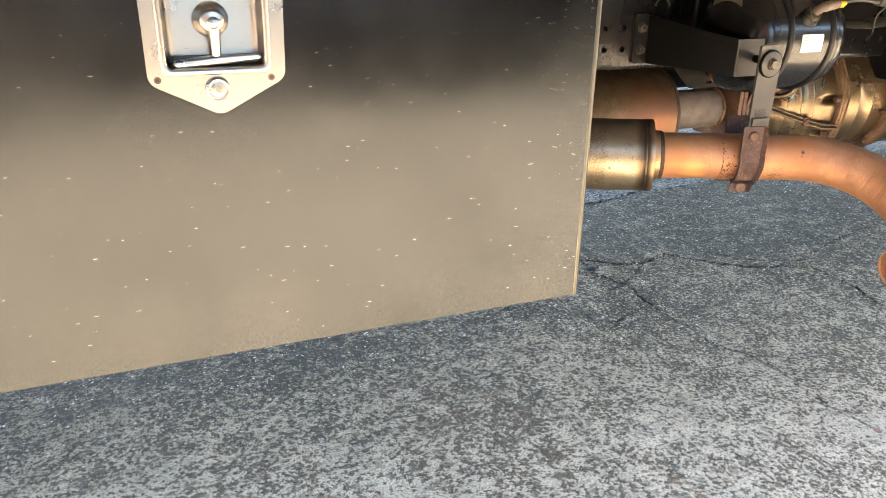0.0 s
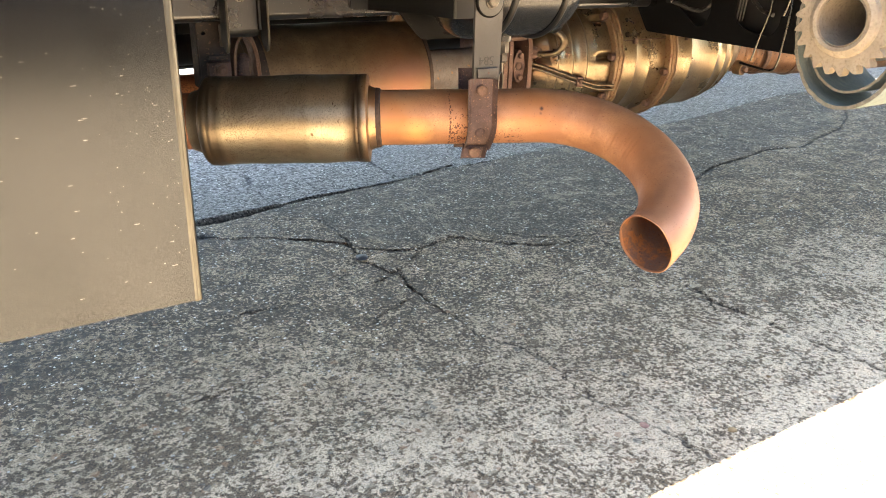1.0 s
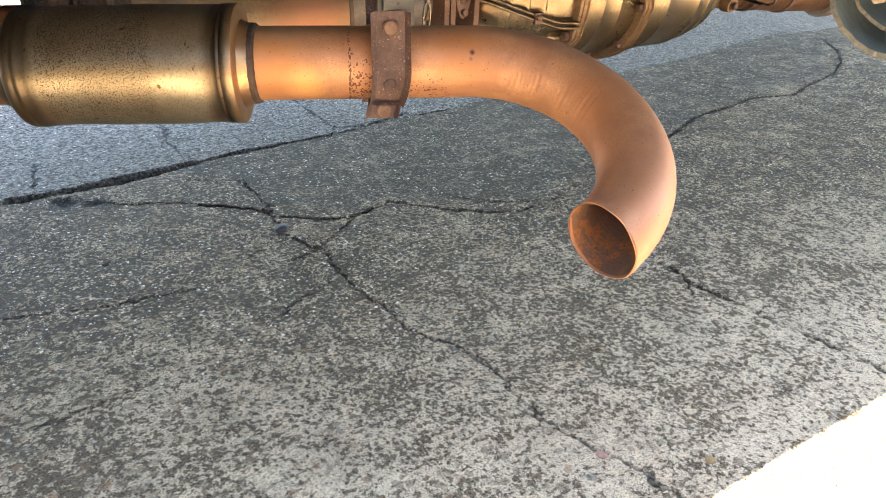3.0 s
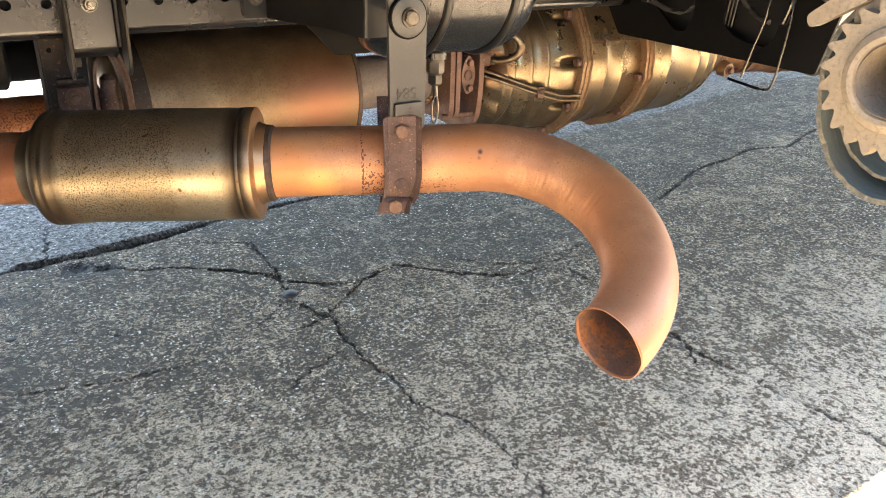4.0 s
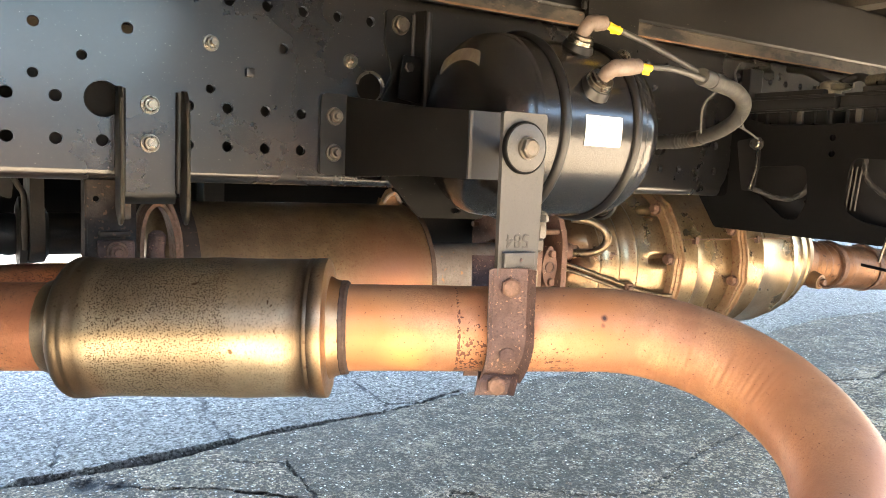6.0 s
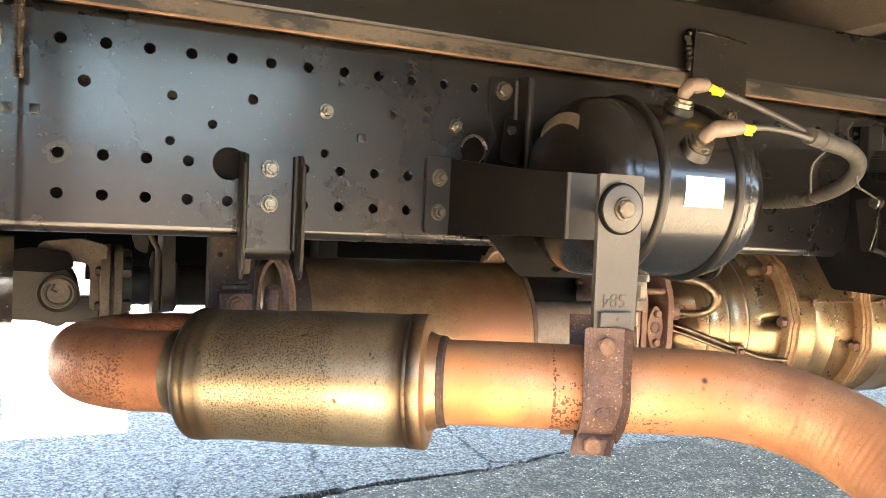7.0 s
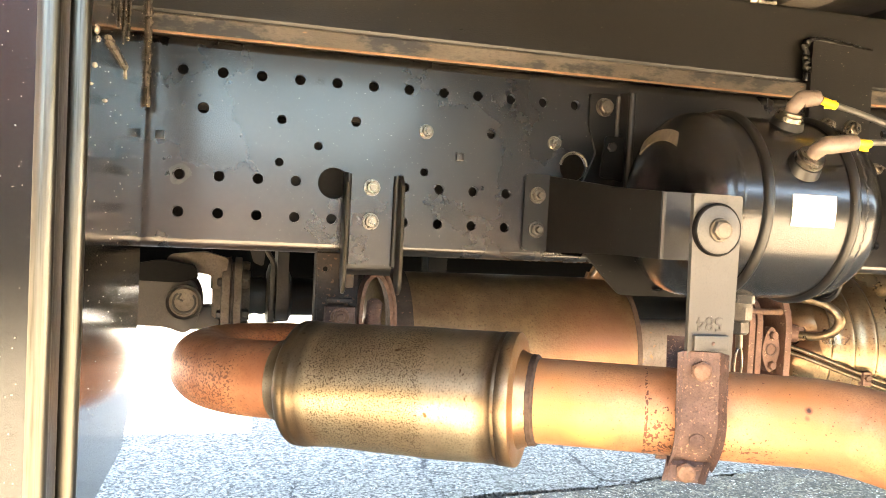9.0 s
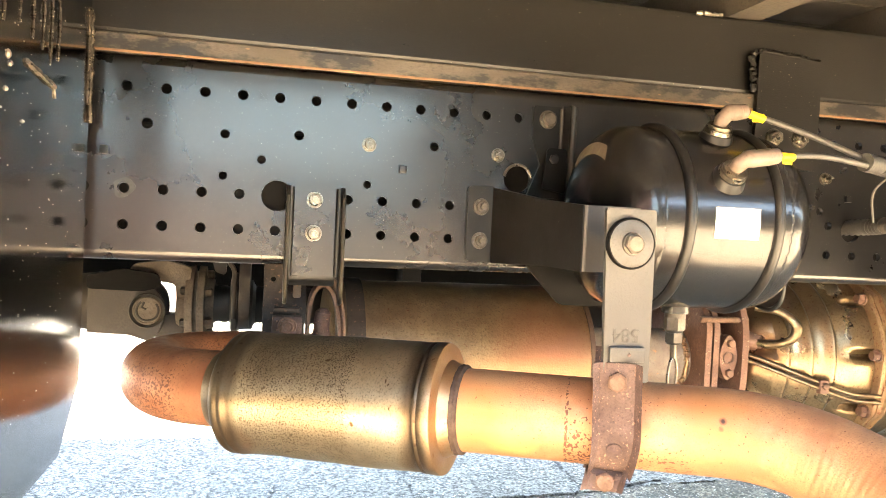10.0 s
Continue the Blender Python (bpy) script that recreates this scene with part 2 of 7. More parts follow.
toned(GOLD_STEEL, (1.85, 1.66, 0.56), 0.02, 0.075, (0.11, 0.055, 0.030), 30.0)
OUTLET_RUST = material("outlet_brown", (0.23, 0.115, 0.055), (0.13, 0.062, 0.032), scale=14, rough=0.45, metal=0.6, bump=0.4, speck=(0.07, 0.035, 0.02), speck_scale=120, speck_at=0.63)
GOLD_FLANGE = material("rusty_flange", (0.26, 0.18, 0.105), (0.19, 0.10, 0.055), scale=24, rough=0.5, metal=0.6, bump=0.3, speck=(0.16, 0.07, 0.04), speck_scale=140, speck_at=0.62)
CLAMP_RUST = material("rusty_clamp", (0.122, 0.076, 0.064), (0.056, 0.031, 0.024), scale=30, rough=0.8, metal=0.2, bump=0.9, grain=380, speck=(0.26, 0.15, 0.10), speck_scale=260, speck_at=0.63)
CAST_GREY = material("cast_grey", (0.21, 0.185, 0.165), (0.16, 0.125, 0.10), scale=30, rough=0.7, metal=0.3, bump=0.4, speck=(0.30, 0.17, 0.09), speck_scale=80, speck_at=0.66)
FRAME_BLACK = material("chassis_black", (0.0042, 0.0044, 0.0047), (0.0078, 0.0070, 0.0064), scale=7, rough=0.29, rough_var=0.05, bump=0.06, grain=360, specular=0.55, speck=(0.20, 0.18, 0.16), speck_scale=420, speck_at=0.715, coat=0.45, contrast=(0.2, 0.9))
toned(FRAME_BLACK, (0.80, 1.49, 0.765), 0.02, 0.17, (0.026, 0.0185, 0.0180), 110.0)
toned(FRAME_BLACK, (1.19, 1.49, 0.735), 0.01, 0.08, (0.024, 0.0185, 0.0165), 120.0)
toned(FRAME_BLACK, (0.98, 1.49, 0.740), 0.01, 0.09, (0.020, 0.0160, 0.0145), 120.0)
TANK_BLACK = material("tank_black", (0.006, 0.0062, 0.007), (0.009, 0.0088, 0.0085), scale=6, rough=0.23, rough_var=0.03, bump=0.06, grain=300, specular=0.55, speck=(0.20, 0.19, 0.18), speck_scale=520, speck_at=0.73, coat=0.2)
MATT_BLACK = material("matt_black", (0.0045, 0.0045, 0.0045), (0.0075, 0.0070, 0.0066), scale=8, rough=0.5, bump=0.15, grain=420, specular=0.12, speck=(0.16, 0.15, 0.14), speck_scale=420, speck_at=0.75)
BRACKET_GREY = material("bracket_grey", (0.050, 0.048, 0.044), (0.038, 0.036, 0.033), scale=9, rough=0.45, bump=0.10, grain=420, speck=(0.2, 0.19, 0.17), speck_scale=420, speck_at=0.75)
SATIN_BLACK = material("satin_black", (0.0065, 0.0063, 0.0060), (0.0115, 0.0106, 0.0096), scale=9, rough=0.36, bump=0.12, grain=420, specular=0.5, speck=(0.18, 0.17, 0.15), speck_scale=420, speck_at=0.745)
BEAM_BLACK = material("subframe_black", (0.0050, 0.0047, 0.0042), (0.0115, 0.0100, 0.0074), scale=5, rough=0.33, rough_var=0.08, bump=0.15, grain=380, specular=0.45, speck=(0.28, 0.25, 0.20), speck_scale=330, speck_at=0.715, stretch=(0.5, 1, 1.5), contrast=(0.35, 0.75))
dusty(BEAM_BLACK, (0.0130, 0.0120, 0.0088), 7.0, 0.46, 0.74, 0.55, 0.5, (0.5, 1, 1.4))
BEAM_LIP = material("scuffed_lip", (0.095, 0.080, 0.062), (0.060, 0.050, 0.038), scale=20, rough=0.42, bump=0.2, stretch=(0.5, 1, 1.2), contrast=(0.40, 0.60), speck=(0.20, 0.12, 0.07), speck_scale=80, speck_at=0.72)
dusty(BEAM_LIP, (0.012, 0.0125, 0.0135), 15.0, 0.49, 0.57, 0.35, 0.9, (0.45, 1, 1.0), 90.0)
RUST_EDGE = material("rusty_edge", (0.27, 0.16, 0.085), (0.15, 0.085, 0.045), scale=40, rough=0.7, metal=0.2, bump=0.4, stretch=(0.3, 1, 1))
DECK_TAN = material("deck_underside", (0.076, 0.063, 0.047), (0.042, 0.035, 0.027), scale=5, rough=0.75, bump=0.3)
BOLT_STEEL = material("bolt_zinc", (0.27, 0.245, 0.20), (0.13, 0.11, 0.085), scale=110, rough=0.32, metal=0.95, bump=0.3)
BOLT_RUST = material("bolt_rusty", (0.17, 0.10, 0.07), (0.10, 0.056, 0.036), scale=90, rough=0.7, metal=0.4, bump=0.6)
BRASS = material("dull_brass", (0.27, 0.245, 0.195), (0.18, 0.16, 0.125), scale=60, rough=0.36, metal=0.9, bump=0.15)
LOCKER_BODY = material("locker_body", (0.19, 0.18, 0.165), (0.22, 0.205, 0.185), scale=4, rough=0.12, rough_var=0.04, metal=1.0, bump=0.03, grain=700, stretch=(1, 1, 0.15), speck=(0.05, 0.042, 0.034), speck_scale=420, speck_at=0.735)
LOCKER = material("locker_sheet", (0.046, 0.0495, 0.053), (0.061, 0.0645, 0.068), scale=5, rough=0.19, rough_var=0.05, metal=1.0, bump=0.012, grain=900, speck=(0.30, 0.28, 0.25), speck_scale=620, speck_at=0.775)
WELD_DARK = material("weld_brown", (0.062, 0.052, 0.040), (0.024, 0.020, 0.016), scale=150, rough=0.30, metal=0.6, bump=0.6, speck=(0.45, 0.38, 0.27), speck_scale=260, speck_at=0.64)
LOCKER_EDGE = material("locker_edge", (0.36, 0.325, 0.265), (0.20, 0.17, 0.13), scale=30, rough=0.38, metal=0.8, bump=0.2)
SCRATCH = material("bare_scratch", (0.42, 0.39, 0.34), (0.14, 0.13, 0.12), scale=40, rough=0.35, metal=1.0, bump=0.05)
STAINLESS = material("stainless", (0.40, 0.385, 0.36), (0.37, 0.355, 0.33), scale=6, rough=0.29, rough_var=0.05, metal=1.0, bump=0.0, grain=5000)
PLASTIC_TAN = material("tan_plastic", (0.165, 0.125, 0.10), (0.13, 0.098, 0.08), scale=30, rough=0.5, bump=0.1, specular=0.4)
HOSE_GREY = material("hose_grey", (0.062, 0.060, 0.054), (0.040, 0.038, 0.034), scale=30, rough=0.45, bump=0.3)
YELLOW = material("yellow_tag", (0.80, 0.55, 0.03), (0.72, 0.46, 0.02), scale=40, rough=0.5, bump=0.05)
PAPER = material("white_label", (0.86, 0.86, 0.84), (0.80, 0.80, 0.78), scale=30, rough=0.5, bump=0.02)
PRINT = material("label_print", (0.30, 0.30, 0.30), rough=0.6, bump=0.0)
BROWN_LABEL = material("faded_label", (0.15, 0.12, 0.085), (0.105, 0.083, 0.058), scale=60, rough=0.6, bump=0.1)
BATTERY_BLACK = material("battery_case", (0.012, 0.012, 0.012), (0.020, 0.0195, 0.018), scale=14, rough=0.36, bump=0.1)
BATTERY_GREY = material("battery_rib", (0.09, 0.085, 0.075), (0.06, 0.057, 0.05), scale=20, rough=0.45, bump=0.1)
# pale tone holds the strong light on the black battery's outer side
BATTERY_LIT = material("battery_lit_side", (0.40, 0.37, 0.305), (0.30, 0.27, 0.22), scale=20, rough=0.55, bump=0.1)
LEAD = material("battery_terminal", (0.30, 0.27, 0.21), (0.18, 0.158, 0.12), scale=70, rough=0.45, metal=0.8, bump=0.4)
WINCH_PAINT = material("dusty_casting", (0.27, 0.225, 0.165), (0.19, 0.15, 0.105), scale=26, rough=0.7, metal=0.1, bump=0.4)
WEBBING = material("webbing", (0.16, 0.195, 0.18), (0.115, 0.15, 0.15), scale=60, rough=0.95, bump=0.9, grain=700, stretch=(3, 1, 1))
WEBBING_EDGE = material("frayed_webbing", (0.15, 0.14, 0.11), (0.08, 0.078, 0.065), scale=420, rough=0.95, bump=0.8)
RUBBER = material("rubber", (0.014, 0.013, 0.012), (0.022, 0.020, 0.018), scale=20, rough=0.6, bump=0.3)
SHAFT = material("dusty_shaft", (0.020, 0.0170, 0.0140), (0.046, 0.038, 0.030), scale=18, rough=0.65, bump=0.3)
# near-black: shade of far and inner parts is put into this colour
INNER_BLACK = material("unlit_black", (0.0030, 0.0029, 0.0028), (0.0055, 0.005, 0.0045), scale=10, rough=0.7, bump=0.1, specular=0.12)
HANGER_DARK = material("sooty_hanger", (0.040, 0.028, 0.021), (0.022, 0.016, 0.012), scale=30, rough=0.7, metal=0.2, bump=0.5, speck=(0.11, 0.06, 0.04), speck_scale=160, speck_at=0.64)
FOLD = material("bright_fold", (0.125, 0.123, 0.110), (0.062, 0.059, 0.050), scale=90, rough=0.34, rough_var=0.06, metal=1.0, bump=0.06, grain=500, stretch=(1, 1, 0.03), contrast=(0.42, 0.60))
HEM = material("folded_hem", (0.055, 0.049, 0.039), (0.030, 0.026, 0.020), scale=26, rough=0.42, metal=0.7, bump=0.2, stretch=(1, 1, 0.4))
WIRE = material("bright_wire", (0.10, 0.094, 0.082), (0.07, 0.066, 0.058), scale=60, rough=0.3, metal=1.0, bump=0.02)
ROPE = material("wire_rope", (0.055, 0.052, 0.047), (0.030, 0.028, 0.026), scale=80, rough=0.5, metal=0.4, bump=0.3)
DULL_BOLT = material("dull_bolt", (0.12, 0.105, 0.085), (0.075, 0.062, 0.048), scale=70, rough=0.42, metal=0.5, bump=0.3)
FLANGE_RUST = material("rusty_cast_flange", (0.165, 0.090, 0.064), (0.10, 0.056, 0.042), scale=30, rough=0.65, metal=0.3, bump=0.5, speck=(0.24, 0.17, 0.12), speck_scale=120, speck_at=0.66)
RING_STAIN = material("ring_stain", (0.050, 0.047, 0.040), (0.030, 0.028, 0.025), scale=60, rough=0.4, bump=0.1)
ARM_GREY = material("arm_grey", (0.0125, 0.0122, 0.0115), (0.009, 0.0087, 0.0081), scale=9, rough=0.42, bump=0.1, grain=420, speck=(0.2, 0.19, 0.17), speck_scale=420, speck_at=0.75)
PIPE_DULL = material("dull_sensor_pipe", (0.22, 0.175, 0.115), (0.10, 0.066, 0.042), scale=50, rough=0.38, metal=0.85, bump=0.25)
DUSTY = material("dusty_yoke", (0.125, 0.102, 0.078), (0.070, 0.056, 0.043), scale=26, rough=0.8, bump=0.4)
ARM_BLACK = material("arm_black", (0.0065, 0.0062, 0.0056), (0.0100, 0.0093, 0.0084), scale=12, rough=0.40, bump=0.12, grain=420, specular=0.3, speck=(0.18, 0.17, 0.15), speck_scale=380, speck_at=0.745)
SEAL_BROWN = material("door_seal", (0.034, 0.026, 0.0255), (0.022, 0.017, 0.0165), scale=14, rough=0.45, bump=0.2, speck=(0.30, 0.27, 0.23), speck_scale=330, speck_at=0.715, stretch=(1, 1, 0.5))
LEAF = material("dry_leaf", (0.25, 0.16, 0.08), (0.17, 0.10, 0.05), scale=80, rough=0.8, bump=0.4)
DARK_STONE = material("dark_pebble", (0.060, 0.064, 0.070), (0.042, 0.045, 0.050), scale=60, rough=0.6, bump=0.2)
PINK_STONE = material("pink_stone", (0.42, 0.24, 0.19), (0.30, 0.17, 0.13), scale=70, rough=0.75, bump=0.3)
OCHRE_STONE = material("ochre_stone", (0.40, 0.27, 0.13), (0.28, 0.18, 0.09), scale=70, rough=0.75, bump=0.3)
# colours of unseen surfaces, chosen for what the glossy parts mirror
REFLECT_BLUE = material("blue_reflection", (0.108, 0.212, 0.300), (0.145, 0.255, 0.335), scale=1.2, rough=0.8, bump=0.2)
REFLECT_RED = material("red_reflection", (0.24, 0.125, 0.105), (0.15, 0.075, 0.065), scale=3, rough=0.85, bump=0.3)
REFLECT_DARK = material("dark_reflector", (0.020, 0.017, 0.015), (0.034, 0.028, 0.024), scale=3, rough=0.9, bump=0.4)
WALL_DARK = material("dark_wall", (0.075, 0.056, 0.047), (0.10, 0.075, 0.062), scale=3, rough=0.9, bump=0.4)


# ---------------------------------------------------------------- building blocks
def mesh_of(name, bm, mats, sharp=38):
    me = bpy.data.meshes.new(name)
    bmesh.ops.recalc_face_normals(bm, faces=bm.faces)
    # keep broad flat faces flat beside their narrow bevels
    bm.edges.index_update()
    crisp = []
    for e in bm.edges:
        if len(e.link_faces) == 2 and e.calc_face_angle() > 0.15:
            small, large = sorted(f.calc_area() for f in e.link_faces)
            if large > 12 * small:
                crisp.append(e.index)
    bm.to_mesh(me)
    bm.free()
    for m in (mats if isinstance(mats, (list, tuple)) else [mats]):
        me.materials.append(m)
    me.polygons.foreach_set("use_smooth", [True] * len(me.polygons))
    me.set_sharp_from_angle(angle=radians(sharp))
    if crisp:
        mark = me.attributes.get("sharp_edge") or me.attributes.new("sharp_edge", "BOOLEAN", "EDGE")
        for i in crisp:
            mark.data[i].value = True
    return me


def part(name, bm, mats, parent=None, label="", sharp=38):
    """Links a bmesh, built in world places, as one mesh object under a thing or part."""
    ob = new(name, mesh_of(name, bm, mats, sharp))
    if parent:
        ob.parent = parent
        ob.matrix_parent_inverse = parent.matrix_basis.inverted()
    return tagged(ob, label=label) if label else ob


def thing(name, base, label, category, group="", kind=""):
    ob = new(name)
    ob.empty_display_size = 0.05
    ob.matrix_basis = Matrix.Translation(base)
    return tagged(ob, label, category, group, kind)


def frame_of(p, z, x=None):
    """A matrix at p whose z axis is z and whose x axis lies near x."""
    z = Vector(z).normalized()
    x = Vector(x) if x is not None else (Vector((0, 0, 1)) if abs(z.z) < 0.9 else Vector((1, 0, 0)))
    y = z.cross(x).normalized()
    x = y.cross(z).normalized()
    m = Matrix((x, y, z)).transposed().to_4x4()
    m.translation = Vector(p)
    return m


def box(lo, hi, bevel=0.0015, m=None):
    bm = bmesh.new()
    bmesh.ops.create_cube(bm, size=1)
    lo, hi = Vector(lo), Vector(hi)
    for v in bm.verts:
        v.co = Vector(((v.co[i] + 0.5) * (hi[i] - lo[i]) + lo[i] for i in range(3)))
    if bevel:
        bmesh.ops.bevel(bm, geom=bm.edges[:], offset=bevel, segments=2, affect="EDGES", profile=0.6)
    if m:
        bm.transform(m)
    return bm


def inside(p, poly):
    x, y, hit = p[0], p[1], False
    for (x0, y0), (x1, y1) in zip(poly, poly[1:] + poly[:1]):
        if (y0 > y) != (y1 > y) and x < (x1 - x0) * (y - y0) / (y1 - y0) + x0:
            hit = not hit
    return hit


def circle(cx, cy, r, n=14):
    return [(cx + r * math.cos(2 * math.pi * k / n), cy + r * math.sin(2 * math.pi * k / n)) for k in range(n)]


def rounded(outline, radius=0.006, n=4):
    """Rounds the corners of a closed outline."""
    out = []
    for i, p in enumerate(outline):
        p = Vector(p)
        a, c = Vector(outline[i - 1]) - p, Vector(outline[(i + 1) % len(outline)]) - p
        r = min(radius, 0.45 * a.length, 0.45 * c.length)
        a, c = p + a.normalized() * r, p + c.normalized() * r
        for k in range(n + 1):
            u = k / n
            out.append(tuple(a * (1 - u) ** 2 + p * 2 * u * (1 - u) + c * u * u))
    return out


def plate(outline, holes, thick, m):
    """A flat sheet in the xy plane of m, thick along its z, with through holes."""
    from mathutils.geometry import delaunay_2d_cdt
    loops = [list(outline)] + [list(h) for h in holes]
    pts, edges = [], []
    for loop in loops:
        base = len(pts)
        pts += [Vector(p) for p in loop]
        edges += [(base + i, base + (i + 1) % len(loop)) for i in range(len(loop))]
    vs, es, fs, *_ = delaunay_2d_cdt(pts, edges, [], 0, 1e-7)
    keep = []
    for f in fs:
        c = sum((vs[i] for i in f), Vector((0, 0))) / len(f)
        if inside(c, loops[0]) and not any(inside(c, h) for h in loops[1:]):
            keep.append(f)
    bm = bmesh.new()
    low = [bm.verts.new((v.x, v.y, 0)) for v in vs]
    high = [bm.verts.new((v.x, v.y, thick)) for v in vs]
    count = {}
    for f in keep:
        bm.faces.new([low[i] for i in reversed(f)])
        bm.faces.new([high[i] for i in f])
        for i, j in zip(f, f[1:] + f[:1]):
            count[(i, j)] = True
    for i, j in count:
        if (j, i) not in count:
            bm.faces.new((low[i], low[j], high[j], high[i]))
    loose = [v for v in bm.verts if not v.link_faces]
    bmesh.ops.delete(bm, geom=loose, context="VERTS")
    bm.transform(m)
    return bm


def along_x(x):       # local (y, z) outlines, thickness towards +x
    return Matrix(((0, 0, 1, x), (1, 0, 0, 0), (0, 1, 0, 0), (0, 0, 0, 1)))


def along_y(y):       # local (x, z) outlines, thickness towards -y
    return Matrix(((1, 0, 0, 0), (0, 0, -1, y), (0, 1, 0, 0), (0, 0, 0, 1)))


def revolve(profile, p, d, seg=56, wobble=None):
    """A turned body: (distance along d, radius) from end to end."""
    m = frame_of(p, d)
    bm = bmesh.new()
    rings = []
    for s, r in profile:
        if r <= 1e-6:
            rings.append([bm.verts.new(m @ Vector((0, 0, s)))])
        else:
            ring = []
            for k in range(seg):
                a = 2 * math.pi * k / seg
                q = r + (wobble(s, a) if wobble else 0)
                ring.append(bm.verts.new(m @ Vector((q * math.cos(a), q * math.sin(a), s))))
            rings.append(ring)
    for a, c in zip(rings, rings[1:]):
        n = max(len(a), len(c))
        for k in range(n):
            quad = [a[k % len(a)], a[(k + 1) % len(a)], c[(k + 1) % len(c)], c[k % len(c)]]
            face = list(dict.fromkeys(quad))
            if len(face) > 2:
                bm.faces.new(face)
    return bm


def tube(points, radius, seg=24, caps=True, shape=None):
    """A pipe along a line of points. radius: a number or one for each point; shape(i, angle, way out) scales it."""
    pts = [Vector(p) for p in points]
    n = len(pts)
    rad = radius if isinstance(radius, (list, tuple)) else [radius] * n
    tang = [(pts[min(i + 1, n - 1)] - pts[max(i - 1, 0)]).normalized() for i in range(n)]
    x = Vector((0, 0, 1)) if abs(tang[0].z) < 0.9 else Vector((1, 0, 0))
    bm = bmesh.new()
    rings = []
    for i in range(n):
        t = tang[i]
        x = (x - t * x.dot(t)).normalized()
        y = t.cross(x)
        ring = []
        for k in range(seg):
            a = 2 * math.pi * k / seg
            out = x * math.cos(a) + y * math.sin(a)
            ring.append(bm.verts.new(pts[i] + out * (rad[i] * (shape(i, a, out) if shape else 1))))
        rings.append(ring)
    for a, c in zip(rings, rings[1:]):
        for k in range(seg):
            bm.faces.new((a[k], a[(k + 1) % seg], c[(k + 1) % seg], c[k]))
    if caps:
        bm.faces.new(list(reversed(rings[0])))
        bm.faces.new(rings[-1])
    return bm


def smooth_line(points, per=8):
    """A Catmull-Rom line through the points."""
    p = [Vector(q) for q in points]
    p = [2 * p[0] - p[1]] + p + [2 * p[-1] - p[-2]]
    out = []
    for i in range(1, len(p) - 2):
        for k in range(per):
            u = k / per
            out.append(0.5 * ((2 * p[i]) + (p[i + 1] - p[i - 1]) * u + (2 * p[i - 1] - 5 * p[i] + 4 * p[i + 1] - p[i + 2]) * u * u
                              + (3 * p[i] - p[i - 1] - 3 * p[i + 1] + p[i + 2]) * u ** 3))
    out.append(p[-2])
    return out


def arc(start, way, end, n=28):
    """The points of the circle that leaves start along way and comes to end, and its plane's normal."""
    start, way, end = Vector(start), Vector(way).normalized(), Vector(end)
    chord = end - start
    side = chord - way * chord.dot(way)
    r = chord.length_squared / (2 * side.length)
    side.normalize()
    turn = 2 * math.atan2(chord.dot(side), chord.dot(way))
    centre = start + side * r
    pts = [centre + (way * math.sin(turn * k / n) - side * math.cos(turn * k / n)) * r for k in range(n + 1)]
    return pts, centre, r, way * math.cos(turn) + side * math.sin(turn)


def join(*bms):
    out = bmesh.new()
    for bm in bms:
        me = bpy.data.meshes.new("join")
        bm.to_mesh(me)
        bm.free()
        out.from_mesh(me)
        bpy.data.meshes.remove(me)
    return out


def hexagon(p, n, r, h, spin=0.3, washer=0.0, stud=0.0):
    """A bolt head or nut on a surface: flat hexagon with a chamfered top, an optional washer and stud end."""
    m = frame_of(p, n) @ Matrix.Rotation(spin, 4, "Z")
    bm = bmesh.new()
    base = 0.0
    if washer:
        bmesh.ops.create_cone(bm, cap_ends=True, segments=22, radius1=washer, radius2=washer * 0.95, depth=0.0025, matrix=Matrix.Translation((0, 0, 0.00125)))
        base = 0.0025
    bmesh.ops.create_cone(bm, cap_ends=True, segments=6, radius1=r, radius2=r, depth=h * 0.8, matrix=Matrix.Translation((0, 0, base + h * 0.4)))
    bmesh.ops.create_cone(bm, cap_ends=True, segments=18, radius1=r * 0.9, radius2=r * 0.72, depth=h * 0.2, matrix=Matrix.Translation((0, 0, base + h * 0.9)))
    if stud:
        bmesh.ops.create_cone(bm, cap_ends=True, segments=14, radius1=r * 0.5, radius2=r * 0.42, depth=stud, matrix=Matrix.Translation((0, 0, base + h + stud / 2)))
    bm.transform(m)
    return bm


def weld_bead(points, r, seed):
    """A run of overlapping weld ripples along a line."""
    rng = random.Random(seed)
    pts = smooth_line(points, 10)
    rad = [r * rng.uniform(0.65, 1.25) for _ in pts]
    pts = [p + Vector((rng.uniform(-1, 1), rng.uniform(-1, 1), rng.uniform(-1, 1))) * r * 0.25 for p in pts]
    return tube(pts, rad, 8)


def letters(text, size, depth, m):
    """Raised or sunk characters as a mesh, from Blender's own font."""
    cu = bpy.data.curves.new("letters", "FONT")
    cu.body, cu.size, cu.extrude, cu.align_x, cu.align_y = text, size, depth, "CENTER", "CENTER"
    tmp = bpy.data.objects.new("letters", cu)
    scene.collection.objects.link(tmp)
    me = bpy.data.meshes.new_from_object(tmp.evaluated_get(bpy.context.evaluated_depsgraph_get()))
    bm = bmesh.new()
    bm.from_mesh(me)
    bpy.data.objects.remove(tmp)
    bpy.data.curves.remove(cu)
    bpy.data.meshes.remove(me)
    bm.transform(m)
    return bm


